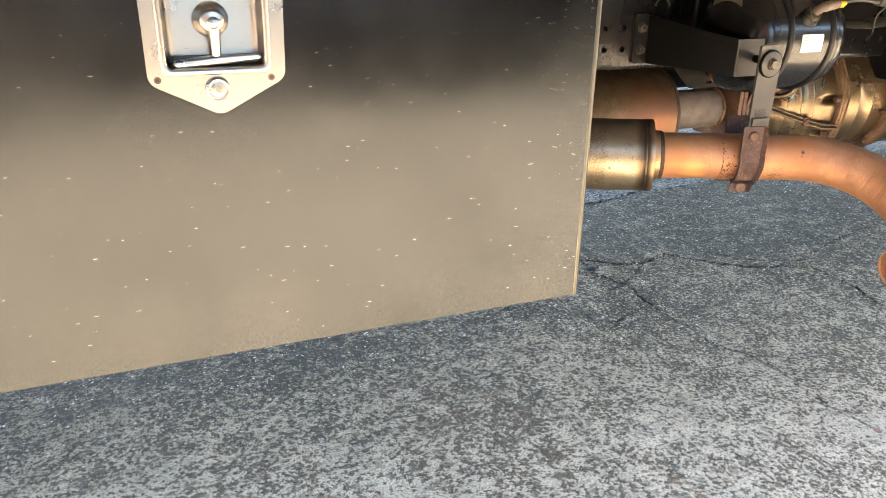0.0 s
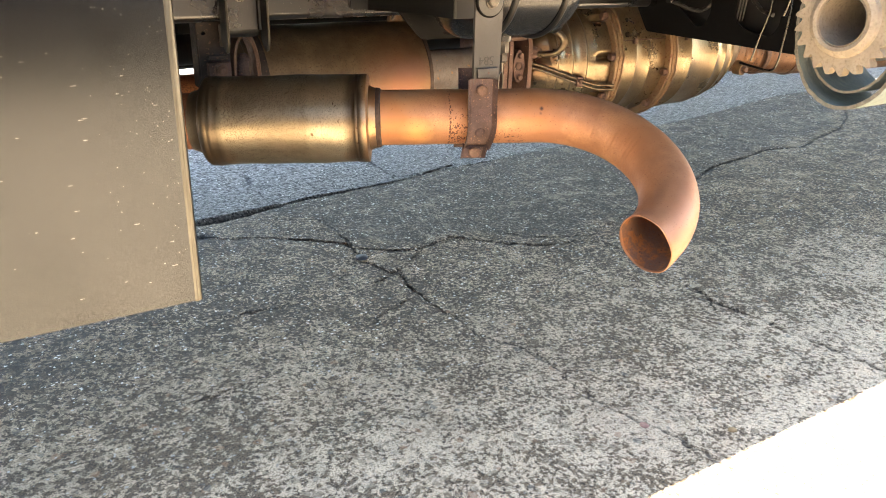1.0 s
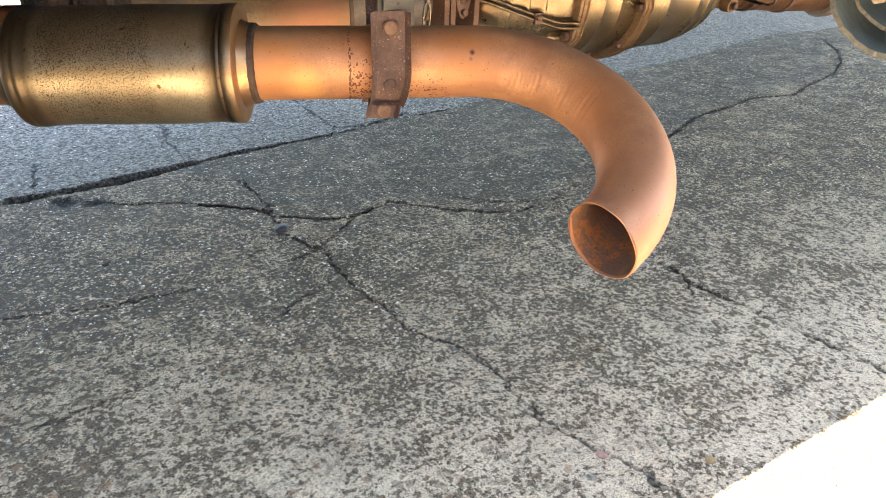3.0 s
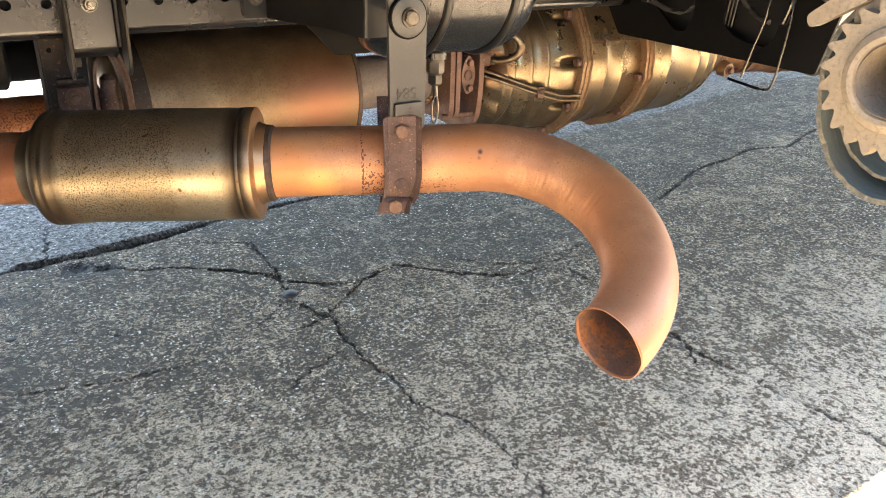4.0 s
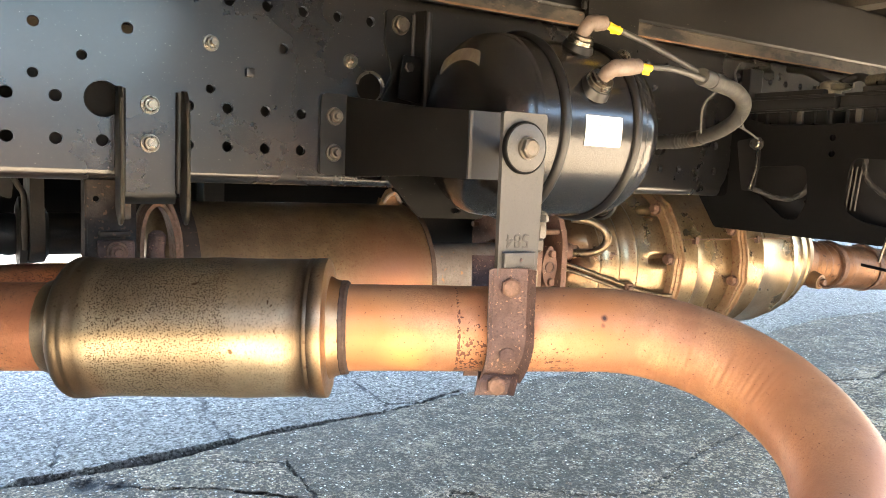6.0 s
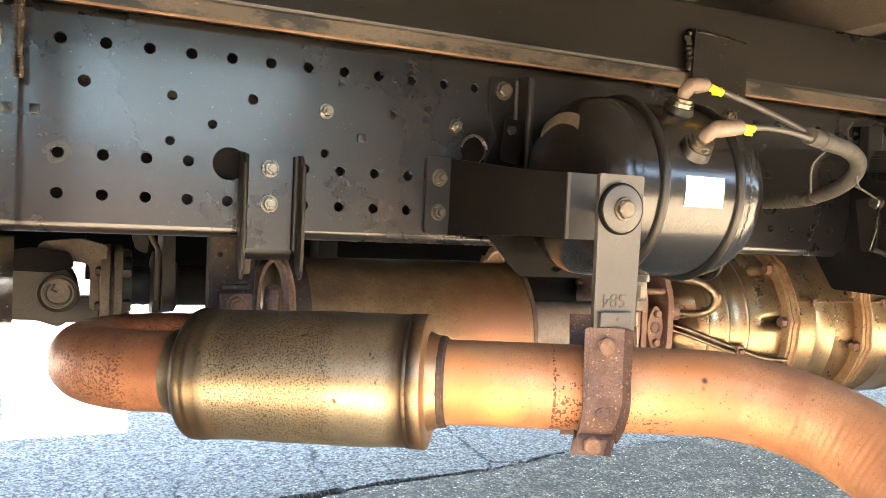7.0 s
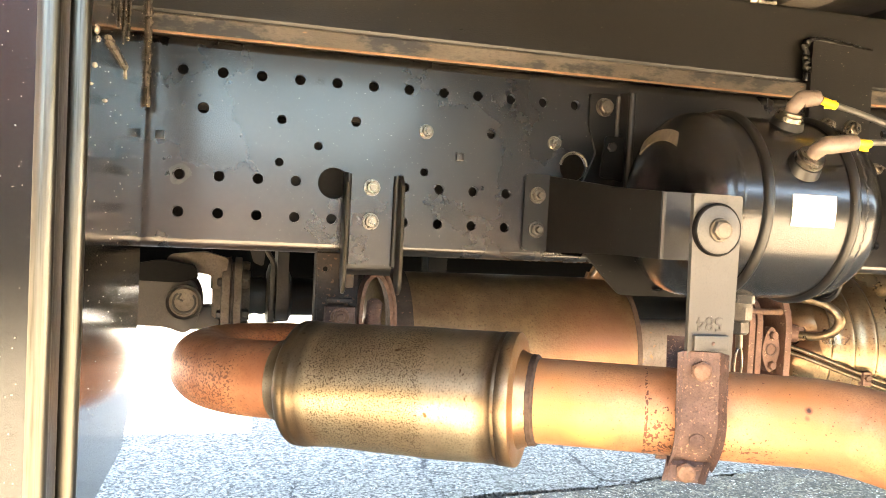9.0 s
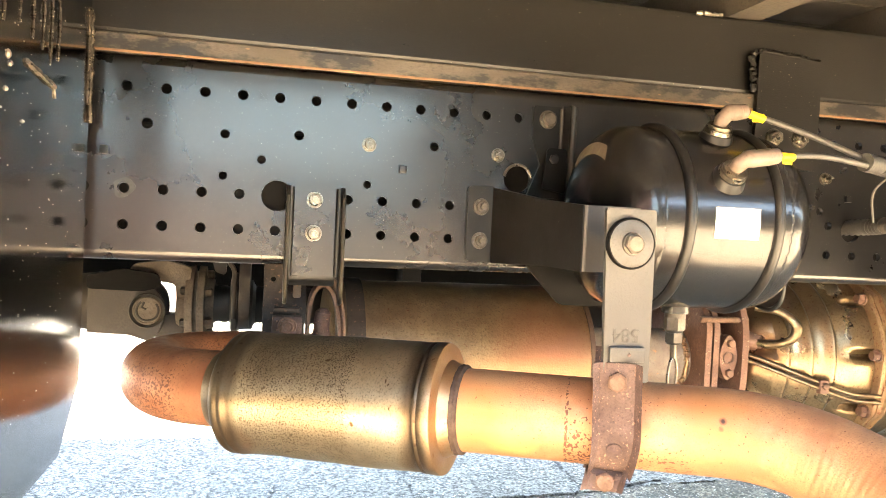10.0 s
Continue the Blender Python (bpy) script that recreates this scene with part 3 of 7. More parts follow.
# ---------------------------------------------------------------- ground
def ground_material():
    m = bpy.data.materials.new("worn_concrete")
    m.use_nodes = True
    n, link = m.node_tree.nodes, m.node_tree.links.new
    b = n["Principled BSDF"]
    where = n.new("ShaderNodeTexCoord").outputs["Object"]

    def cloud(size, detail=5.0, rough=0.6):
        t = n.new("ShaderNodeTexNoise")
        t.inputs["Scale"].default_value, t.inputs["Detail"].default_value, t.inputs["Roughness"].default_value = size, detail, rough
        link(where, t.inputs["Vector"])
        return t.outputs["Fac"]

    def ramp(value, a, c, lo=0.0, hi=1.0):
        r = n.new("ShaderNodeMapRange")
        for key, v in (("From Min", a), ("From Max", c), ("To Min", lo), ("To Max", hi)):
            r.inputs[key].default_value = v
        link(value, r.inputs["Value"])
        return r.outputs["Result"]

    def mix(fac, a, c):
        x = n.new("ShaderNodeMix")
        x.data_type = "RGBA"
        link(fac, x.inputs["Factor"])
        for socket, v in ((x.inputs["A"], a), (x.inputs["B"], c)):
            if isinstance(v, tuple):
                socket.default_value = (*v, 1)
            else:
                link(v, socket)
        return x.outputs["Result"]

    def maths(op, a, c):
        k = n.new("ShaderNodeMath")
        k.operation = op
        for i, v in enumerate((a, c)):
            if isinstance(v, float):
                k.inputs[i].default_value = v
            else:
                link(v, k.inputs[i])
        return k.outputs[0]

    def given(name):
        a = n.new("ShaderNodeAttribute")
        a.attribute_name = name
        return a.outputs["Fac"]

    def stones(size, keep, wander):
        """Rounded pieces of aggregate: how far inside one a place lies, and its own tint."""
        shift = n.new("ShaderNodeVectorMath")
        shift.operation = "SCALE"
        shift.inputs["Scale"].default_value = wander
        soft = n.new("ShaderNodeTexNoise")
        soft.inputs["Scale"].default_value, soft.inputs["Detail"].default_value = size * 1.3, 3.0
        link(where, soft.inputs["Vector"])
        link(soft.outputs["Color"], shift.inputs[0])
        moved = n.new("ShaderNodeVectorMath")
        link(where, moved.inputs[0])
        link(shift.outputs[0], moved.inputs[1])
        v = n.new("ShaderNodeTexVoronoi")
        v.inputs["Scale"].default_value = size
        link(moved.outputs[0], v.inputs["Vector"])
        split = n.new("ShaderNodeSeparateColor")
        link(v.outputs["Color"], split.inputs[0])
        reach = ramp(split.outputs[0], 0.0, 1.0, *keep)
        return maths("SUBTRACT", reach, v.outputs["Distance"]), split.outputs[1], split.outputs[2]

    slab, crack, thin, mend, locker_tone = given("slab"), given("crack"), given("thin"), given("mend"), given("locker_tone")
    patch = cloud(3.1, 6.0, 0.66)
    blot = cloud(15.0, 5.0, 0.7)
    fine = cloud(260.0, 4.0, 0.75)
    grit = cloud(58.0, 7.0, 0.74)
    holes = cloud(105.0, 3.0, 0.6)
    big, hue, shade = stones(60.0, (-0.25, 0.62), 0.016)
    small, hue2, shade2 = stones(150.0, (-0.40, 0.62), 0.009)
    worn = ramp(thin, -0.45, 0.75)
    # pale cement paste, broken through by brown pits, worn away in patches
    level = maths("ADD", maths("MULTIPLY", holes, 0.62), maths("MULTIPLY", grit, 0.38))
    level = maths("ADD", level, maths("ADD", maths("MULTIPLY", patch, 0.26), maths("MULTIPLY", blot, 0.34)))
    level = maths("SUBTRACT", level, maths("MULTIPLY", worn, 0.045))
    skin = ramp(level, 0.752, 0.800)
    fresh = mix(ramp(fine, 0.42, 0.56), (0.40, 0.34, 0.27), (1.0, 0.94, 0.82))
    spent = mix(ramp(fine, 0.42, 0.57), (0.055, 0.046, 0.037), (0.88, 0.77, 0.64))
    pit = mix(ramp(fine, 0.43, 0.58), (0.034, 0.027, 0.020), mix(worn, (0.42, 0.33, 0.245), (0.115, 0.092, 0.070)))
    near = mix(skin, pit, mix(worn, fresh, spent))
    # brown and grey aggregate, few pieces of it pink or ochre
    piece = mix(ramp(shade, 0.0, 1.0), (0.060, 0.049, 0.040), (0.36, 0.30, 0.235))
    piece = mix(ramp(hue, 0.90, 0.93), piece, (0.40, 0.25, 0.17))
    piece = mix(ramp(hue, 0.12, 0.09), piece, (0.17, 0.185, 0.20))
    near = mix(maths("MULTIPLY", ramp(big, 0.02, 0.08), ramp(shade, 0.30, 0.50, 0.0, 0.6)), near, piece)
    chip = mix(ramp(shade2, 0.38, 0.62), (0.024, 0.020, 0.016), (0.78, 0.68, 0.56))
    near = mix(maths("MULTIPLY", ramp(small, 0.02, 0.08), ramp(worn, 0.0, 1.0, 0.45, 0.95)), near, chip)
    far = mix(ramp(maths("ADD", maths("MULTIPLY", holes, 0.6), maths("MULTIPLY", fine, 0.4)), 0.43, 0.57), (0.015, 0.015, 0.0145), (0.43, 0.42, 0.40))
    far = mix(maths("MULTIPLY", ramp(small, 0.03, 0.10), 0.75), far, mix(ramp(shade2, 0.2, 0.8), (0.022, 0.022, 0.022), (0.66, 0.64, 0.60)))
    pits = maths("MULTIPLY", ramp(cloud(260.0, 3.0, 0.7), 0.56, 0.59), ramp(blot, 0.60, 0.44, 0.25, 1.0))
    tone = mix(maths("MULTIPLY", pits, 0.85), mix(slab, near, far), (0.022, 0.019, 0.016))
    tone = mix(ramp(cloud(6.0, 5.0, 0.65), 0.56, 0.74, 0.0, 0.40), tone, (0.13, 0.108, 0.088))
    warm = n.new("ShaderNodeMix")
    warm.data_type, warm.blend_type = "RGBA", "MULTIPLY"
    link(ramp(slab, 1.0, 0.0), warm.inputs["Factor"])
    link(tone, warm.inputs["A"])
    warm.inputs["B"].default_value = (1.0, 0.89, 0.75, 1)
    dark = n.new("ShaderNodeMix")
    dark.data_type, dark.blend_type = "RGBA", "MULTIPLY"
    link(maths("MULTIPLY", mend, ramp(blot, 0.3, 0.6, 1.0, 0.75)), dark.inputs["Factor"])
    link(warm.outputs["Result"], dark.inputs["A"])
    dark.inputs["B"].default_value = (0.43, 0.47, 0.545, 1)
    # dark brown mottling where the paste has worn off
    mottle = n.new("ShaderNodeMix")
    mottle.data_type, mottle.blend_type = "RGBA", "MULTIPLY"
    stain = maths("ADD", maths("MULTIPLY", cloud(38.0, 7.0, 0.72), 0.65), maths("MULTIPLY", cloud(7.0, 5.0, 0.6), 0.35))
    link(maths("MULTIPLY", ramp(stain, 0.53, 0.45, 0.0, 0.62), maths("MULTIPLY", worn, ramp(slab, 0.0, 1.0, 1.0, 0.35))), mottle.inputs["Factor"])
    link(dark.outputs["Result"], mottle.inputs["A"])
    mottle.inputs["B"].default_value = (0.36, 0.32, 0.27, 1)
    # darker, browner ground under the locker
    locker_tint = n.new("ShaderNodeMix")
    locker_tint.data_type, locker_tint.blend_type = "RGBA", "MULTIPLY"
    link(maths("MULTIPLY", locker_tone, ramp(blot, 0.30, 0.62, 1.0, 0.55)), locker_tint.inputs["Factor"])
    link(mottle.outputs["Result"], locker_tint.inputs["A"])
    locker_tint.inputs["B"].default_value = (0.46, 0.42, 0.365, 1)
    # bright chips of quartz, glints painted in as white, most where the paste has gone
    few = maths("MULTIPLY", ramp(small, 0.08, 0.16), maths("MULTIPLY", ramp(hue2, 0.71, 0.73), ramp(maths("ADD", worn, slab), 0.1, 0.8, 0.12, 1.0)))
    tone = mix(few, locker_tint.outputs["Result"], (0.88, 0.85, 0.80))
    tone = mix(maths("MULTIPLY", crack, 0.82), tone, (0.010, 0.009, 0.008))
    link(tone, b.inputs["Base Color"])
    link(maths("SUBTRACT", ramp(grit, 0.35, 0.65, 0.86, 0.56), maths("MULTIPLY", few, 0.3)), b.inputs["Roughness"])
    b.inputs["Specular IOR Level"].default_value = 0.42
    k = n.new("ShaderNodeBump")
    k.inputs["Strength"].default_value, k.inputs["Distance"].default_value = 1.0, 0.008
    relief = maths("ADD", maths("MULTIPLY", grit, 0.7), maths("MULTIPLY", skin, ramp(slab, 0.0, 1.0, 0.22, 0.0)))
    link(maths("SUBTRACT", maths("ADD", relief, maths("MULTIPLY", ramp(small, 0.0, 0.16), 0.16)), maths("MULTIPLY", pits, 0.3)), k.inputs["Height"])
    link(k.outputs["Normal"], b.inputs["Normal"])
    return m


# joint between the slabs, and the cracks: (half width, depth, points on the ground)
JOINT = [
    (0.010, 0.016, [(0.10, 2.262), (0.827, 2.331), (0.922, 2.349)]),
    (0.021, 0.028, [(0.922, 2.349), (1.035, 2.354), (1.157, 2.367), (1.272, 2.383), (1.399, 2.410)]),
    (0.012, 0.018, [(1.399, 2.410), (1.549, 2.434), (1.707, 2.446), (1.855, 2.456)]),
    (0.006, 0.012, [(1.855, 2.456), (1.999, 2.481), (2.15, 2.510), (2.306, 2.512), (2.514, 2.553), (2.75, 2.565), (3.434, 2.666), (3.83, 2.710), (4.358, 2.819), (4.752, 2.90), (6.5, 3.20)]),
    (0.004, 0.006, [(1.864, 2.456), (1.916, 2.533), (1.905, 2.577)]),
    (0.006, 0.008, [(1.906, 2.531), (2.002, 2.495), (2.197, 2.555)]),
]
HUB = [
    (0.0032, 0.005, [(1.072, 2.255), (1.169, 2.178), (1.249, 2.147), (1.335, 2.084)]),
    (0.0048, 0.007, [(1.335, 2.084), (1.394, 2.033), (1.438, 1.986), (1.450, 1.939), (1.440, 1.885)]),
    (0.0035, 0.005, [(1.452, 1.940), (1.464, 2.049), (1.464, 2.130), (1.474, 2.217)]),
    (0.0036, 0.006, [(1.439, 1.827), (1.455, 1.749), (1.475, 1.722), (1.473, 1.659), (1.456, 1.608), (1.460, 1.557), (1.458, 1.475), (1.474, 1.430)]),
    (0.0028, 0.004, [(1.474, 1.430), (1.468, 1.383), (1.469, 1.340), (1.479, 1.283)]),
    (0.0028, 0.004, [(1.475, 1.722), (1.445, 1.711), (1.395, 1.698)]),
    (0.0036, 0.005, [(1.475, 1.722), (1.522, 1.760), (1.570, 1.792), (1.606, 1.830), (1.655, 1.850), (1.711, 1.864), (1.763, 1.886)]),
]
SPREAD = [
    (0.0042, 0.005, [(1.459, 1.931), (1.508, 1.894), (1.556, 1.859), (1.613, 1.843), (1.703, 1.868), (1.746, 1.881)]),
    (0.0036, 0.005, [(1.746, 1.881), (1.790, 1.847), (1.851, 1.771), (1.928, 1.709), (2.014, 1.670), (2.085, 1.671), (2.145, 1.618), (2.150, 1.480), (2.108, 1.335)]),
    (0.0032, 0.004, [(1.904, 1.850), (1.990, 1.753), (2.073, 1.706), (2.157, 1.683), (2.248, 1.724), (2.512, 1.810), (2.770, 1.873)]),
    (0.0022, 0.003, [(0.830, 1.732), (0.891, 1.722), (0.963, 1.704), (1.005, 1.693), (1.050, 1.686), (1.107, 1.681), (1.166, 1.676)]),
    (0.0024, 0.003, [(1.427, 1.569), (1.378, 1.546), (1.327, 1.523), (1.282, 1.493)]),
    (0.0022, 0.003, [(1.478, 2.163), (1.439, 2.237), (1.388, 2.234), (1.341, 2.291)]),
    (0.0020, 0.003, [(0.824, 1.374), (0.871, 1.372), (0.921, 1.389), (0.979, 1.393)]),
]
OUTER = [
    (0.0050, 0.007, [(2.108, 1.335), (2.116, 1.252), (2.122, 1.214), (2.104, 1.171), (2.114, 1.115), (2.122, 1.049), (2.124, 0.965), (2.135, 0.906), (2.152, 0.842), (2.153, 0.741), (2.21, 0.45)]),
    (0.0045, 0.006, [(2.113, 1.202), (2.091, 1.166), (2.065, 1.131)]),
    (0.0030, 0.004, [(1.479, 1.283), (1.503, 1.259), (1.521, 1.207), (1.533, 1.141), (1.521, 1.067), (1.515, 0.997)]),
    (0.0034, 0.005, [(1.515, 0.997), (1.530, 0.941), (1.541, 0.885), (1.558, 0.837), (1.565, 0.795), (1.574, 0.757), (1.571, 0.731), (1.60, 0.50)]),
    (0.0090, 0.007, [(2.770, 1.873), (2.890, 1.917), (3.142, 2.022), (3.409, 2.053), (3.573, 2.094), (3.762, 2.038), (4.012, 2.117), (4.274, 2.177), (4.606, 2.335), (4.832, 2.499), (5.062, 2.732)]),
    (0.0070, 0.006, [(3.549, 2.465), (3.590, 2.341), (3.612, 2.209), (3.569, 2.086)]),
    (0.0055, 0.005, [(1.909, 2.527), (1.915, 2.70), (1.933, 2.943)]),
    (0.0050, 0.004, [(1.424, 2.800), (1.388, 2.660), (1.391, 2.539), (1.413, 2.440)]),
    (0.0045, 0.004, [(1.008, 2.614), (0.987, 2.472), (0.973, 2.369)]),
    (0.0026, 0.003, [(1.404, 1.828), (1.348, 1.777), (1.316, 1.759)]),
    (0.0030, 0.003, [(2.676, 1.454), (2.562, 1.436), (2.474, 1.428)]),
]


def build_ground():
    def axis(lo, hi, step, far_lo, far_hi, wide, wide_step):
        mid = list(np.arange(lo, hi, step)) + list(np.arange(hi, wide, wide_step))
        out, g = [], wide_step
        v = mid[-1]
        while v < far_hi:
            g *= 1.16
            v += g
            out.append(v)
        left, g = [], step
        v = mid[0]
        while v > far_lo:
            g *= 1.16
            v -= g
            left.append(v)
        return np.array(left[::-1] + mid + out)

    xs = axis(0.62, 2.5, 0.0032, -420, 420, 5.0, 0.011)
    ys = axis(0.68, 2.60, 0.0033, -420, 420, 2.95, 0.008)
    gx, gy = np.meshgrid(xs, ys)
    px, py = gx.ravel(), gy.ravel()
    z = 0.004 * np.sin(1.7 * px + 0.6) * np.sin(1.3 * py) * np.exp(-((px - 1.5) ** 2 + (py - 1.5) ** 2) / 30)
    crack = np.zeros_like(px)
    near = (px > -0.5) & (px < 7) & (py > 0) & (py < 4)
    qx, qy = px[near], py[near]
    # a ragged edge: the ground's own noise shifts the place looked up
    wx = 0.0030 * np.sin(61 * qy + 5 * np.sin(33 * qx)) + 0.0022 * np.sin(143 * qy + 90 * qx) + 0.0014 * np.sin(390 * qx - 220 * qy)
    wy = 0.0030 * np.sin(59 * qx + 5 * np.sin(37 * qy)) + 0.0022 * np.sin(137 * qx - 85 * qy) + 0.0014 * np.sin(370 * qy + 240 * qx)
    best_c, best_z = np.zeros_like(qx), np.zeros_like(qx)
    for half, depth, line in JOINT + HUB + SPREAD + OUTER:
        amount = 0.8 if half > 0.008 else 1.3
        for (x0, y0), (x1, y1) in zip(line, line[1:]):
            dx, dy = x1 - x0, y1 - y0
            u = np.clip(((qx + amount * wx - x0) * dx + (qy + amount * wy - y0) * dy) / (dx * dx + dy * dy), 0, 1)
            d = np.hypot(qx + amount * wx - x0 - u * dx, qy + amount * wy - y0 - u * dy)
            w = half * (1.0 + 0.2 * np.sin(17 * qx)) if half > 0.01 else np.maximum(0.0017, half * (0.62 + 0.25 * np.sin(23 * qx + 19 * qy) + 0.25 * np.sin(61 * qx - 47 * qy)))
            best_c = np.maximum(best_c, np.clip(1.6 - d / w, 0, 1))
            best_z = np.maximum(best_z, depth * np.clip(1.5 - d / w, 0, 1))
    for cx, cy, r, deep in ((1.03, 2.268, 0.034, 0.012), (1.090, 2.232, 0.024, 0.009), (0.96, 1.93, 0.012, 0.004), (1.044, 1.874, 0.013, 0.004)):
        d = np.hypot(qx + 1.2 * wx - cx, qy + 1.2 * wy - cy) / r
        best_c = np.maximum(best_c, np.clip(1.5 - d, 0, 0.8))
        best_z = np.maximum(best_z, deep * np.clip(1.3 - d, 0, 1))
    crack[near] = best_c
    z[near] -= 0.75 * best_z
    joint = np.interp(px, [-420, 0.10, 0.827, 1.272, 1.549, 1.855, 2.15, 2.75, 3.83, 4.752, 420], [2.20, 2.262, 2.331, 2.383, 2.434, 2.456, 2.510, 2.565, 2.710, 2.90, 3.6])
    slab = (py > joint).astype(float)
    z -= 0.004 * slab * (py < 40)
    nx, ny = len(xs), len(ys)
    i = np.arange((nx - 1) * (ny - 1))
    a = (i // (nx - 1)) * nx + i % (nx - 1)
    faces = np.stack([a, a + 1, a + 1 + nx, a + nx], 1)
    me = bpy.data.meshes.new("ground")
    me.from_pydata(np.stack([px, py, z], 1).tolist(), [], faces.tolist())
    thin = np.clip((py - np.interp(px, [0.8, 1.2, 1.9], [1.34, 1.24, 1.10]) + 0.10 * np.sin(2.3 * px) + 0.06 * np.sin(7.1 * px + 3 * py)) / 0.58, -0.9, 1.0)
    line = np.interp(px, [1.30, 1.45, 1.464, 1.556, 1.613, 1.763, 1.928, 2.157, 2.512, 2.89, 3.41, 4.27, 4.85], [2.36, 2.23, 2.02, 1.859, 1.843, 1.886, 1.76, 1.683, 1.81, 1.917, 2.053, 2.177, 2.55])
    mend = np.clip((py - line + 0.02 * np.sin(19 * px) + 0.012 * np.sin(53 * px + 31 * py)) / 0.07, 0, 1) * (py < joint) * (px > 1.30)
    locker_tone = np.clip((0.98 - px + 0.05 * np.sin(9 * py) + 0.6 * (py - 1.75)) / 0.40, 0, 1) * np.clip((py - 1.30 - 0.10 * np.sin(5 * px)) / 0.30, 0, 1) * (py < joint)
    for name, values in (("crack", crack), ("slab", slab), ("thin", thin), ("mend", mend), ("locker_tone", locker_tone)):
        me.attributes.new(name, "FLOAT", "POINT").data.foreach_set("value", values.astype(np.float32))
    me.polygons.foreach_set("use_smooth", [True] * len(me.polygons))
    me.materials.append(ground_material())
    tagged(new("ground", me), "worn cracked concrete yard with darker mended patch and aggregate showing", "ground", kind="structure")


build_ground()
# unseen wall and sheets behind the camera, added to colour the reflections
wall = part("reflection_wall", box((-14, -3.5, -0.02), (2.1, -3.2, 1.12), 0.01), WALL_DARK)
tagged(wall, "unseen dark wall with red panel and sloping blue sheet, added for reflections", "wall", kind="structure")
part("blue_reflector", plate([(-3.20, 1.1215), (-3.20, 1.165), (-4.90, 2.80), (-4.90, 2.75)], [], 1.88, along_x(0.22)), REFLECT_BLUE, wall)
part("blue_reflector_skirt", box((0.22, -3.1995, 0.86), (2.1, -3.19, 1.118), 0.002), REFLECT_BLUE, wall)
part("red_reflector", box((-14, -3.5, 1.1205), (0.2195, -3.2, 2.75), 0.01), REFLECT_RED, wall)
part("dark_reflector", box((2.1005, -3.5, -0.02), (16, -3.2, 2.15), 0.01), REFLECT_DARK, wall)

# unseen roof with edge strip, added only to cast shade beyond the truck
roof = part("shade_roof", box((2.9, 2.45, 3.2), (16, 10.5, 3.28), 0.01), WALL_DARK)
part("shade_roof_edge", box((1.86, 2.45, 3.205), (2.8995, 3.25, 3.275), 0.01), WALL_DARK, roof)
tagged(roof, "unseen dark roof on posts, added to shade the yard beyond the truck", "awning", kind="structure")
for x in (6.5, 11.0, 15.5):
    part("post", box((x, 10.2, -0.02), (x + 0.12, 10.32, 3.1995), 0.006), WALL_DARK, roof)

# ---------------------------------------------------------------- chassis rail
RAIL_Y, RAIL_LO, RAIL_HI = 1.49, 0.700, 0.976
X0, X1 = -2.6, 5.6


def rail_holes():
    holes = []
    for k in range(-6, 42):
        x = 0.76 + 0.05 * k
        holes.append((x, 0.933, 0.0072))
        if not 0.93 < x < 1.04 and not 1.24 < x < 1.30 and not 1.89 < x < 1.93:
            holes.append((x, 0.797, 0.0072))
        if not 0.98 < x < 1.04 and not 1.24 < x < 1.30:
            holes.append((x, 0.748, 0.0072))
    holes += [(0.787, 0.885, 0.0074), (0.888, 0.878, 0.0064), (0.988, 0.883, 0.0070), (0.938, 0.846, 0.0060), (0.887, 0.821, 0.0060),
              (1.183, 0.881, 0.0070), (1.087, 0.820, 0.0060), (1.842, 0.820, 0.0065), (0.961, 0.797, 0.0215), (1.312, 0.842, 0.021), (1.905, 0.790, 0.019)]
    return holes


def flange_outline(low, width=0.085, t=0.008, r=0.013):
    """The cross section (y, z) of a flange with its bend, the web's edge being at z = low + r."""
    pts = []
    for k in range(8):
        a = math.pi + math.pi / 2 * k / 7
        pts.append((RAIL_Y + r + r * math.cos(a), low + r + r * math.sin(a)))
    pts.append((RAIL_Y + width, low))
    pts.append((RAIL_Y + width, low + t))
    for k in range(8):
        a = 1.5 * math.pi - math.pi / 2 * k / 7
        pts.append((RAIL_Y + r + (r - t) * math.cos(a), low + r + (r - t) * math.sin(a)))
    return pts


rail = thing("chassis_rail", (1.5, RAIL_Y, RAIL_LO), "glossy black steel truck chassis rail with rows of punched holes", "chassis rail")
web = plate([(X0, RAIL_LO + 0.013), (X1, RAIL_LO + 0.013), (X1, RAIL_HI - 0.013), (X0, RAIL_HI - 0.013)],
            [circle(x, z, r, 28 if r > 0.01 else 14) for x, z, r in rail_holes()], 0.008, along_y(RAIL_Y + 0.008))
part("web", web, FRAME_BLACK, rail)
part("lower_flange", plate(flange_outline(RAIL_LO), [], X1 - X0, along_x(X0)), FRAME_BLACK, rail)
top = [(y, RAIL_LO + RAIL_HI - z) for y, z in flange_outline(RAIL_LO)]
part("upper_flange", plate(top, [], X1 - X0, along_x(X0)), FRAME_BLACK, rail)
for x, z in ((1.087, 0.877), (1.280, 0.875), (1.848, 0.874)):
    part("bolt", hexagon((x, RAIL_Y, z), (0, -1, 0), 0.0085, 0.008, 0.2 + x, 0.0105, 0.008), BOLT_STEEL, rail)
for x, z in ((0.735, 0.846), (1.137, 0.845), (1.893, 0.843)):
    part("square_stud", box((x - 0.0055, RAIL_Y - 0.007, z - 0.0055), (x + 0.0055, RAIL_Y, z + 0.0055), 0.0012), SATIN_BLACK, rail)
ring_edge = [(1.312 + 0.021 * math.cos(a), RAIL_Y - 0.001, 0.842 + 0.021 * math.sin(a)) for a in np.linspace(0.1, 3.0, 16)]
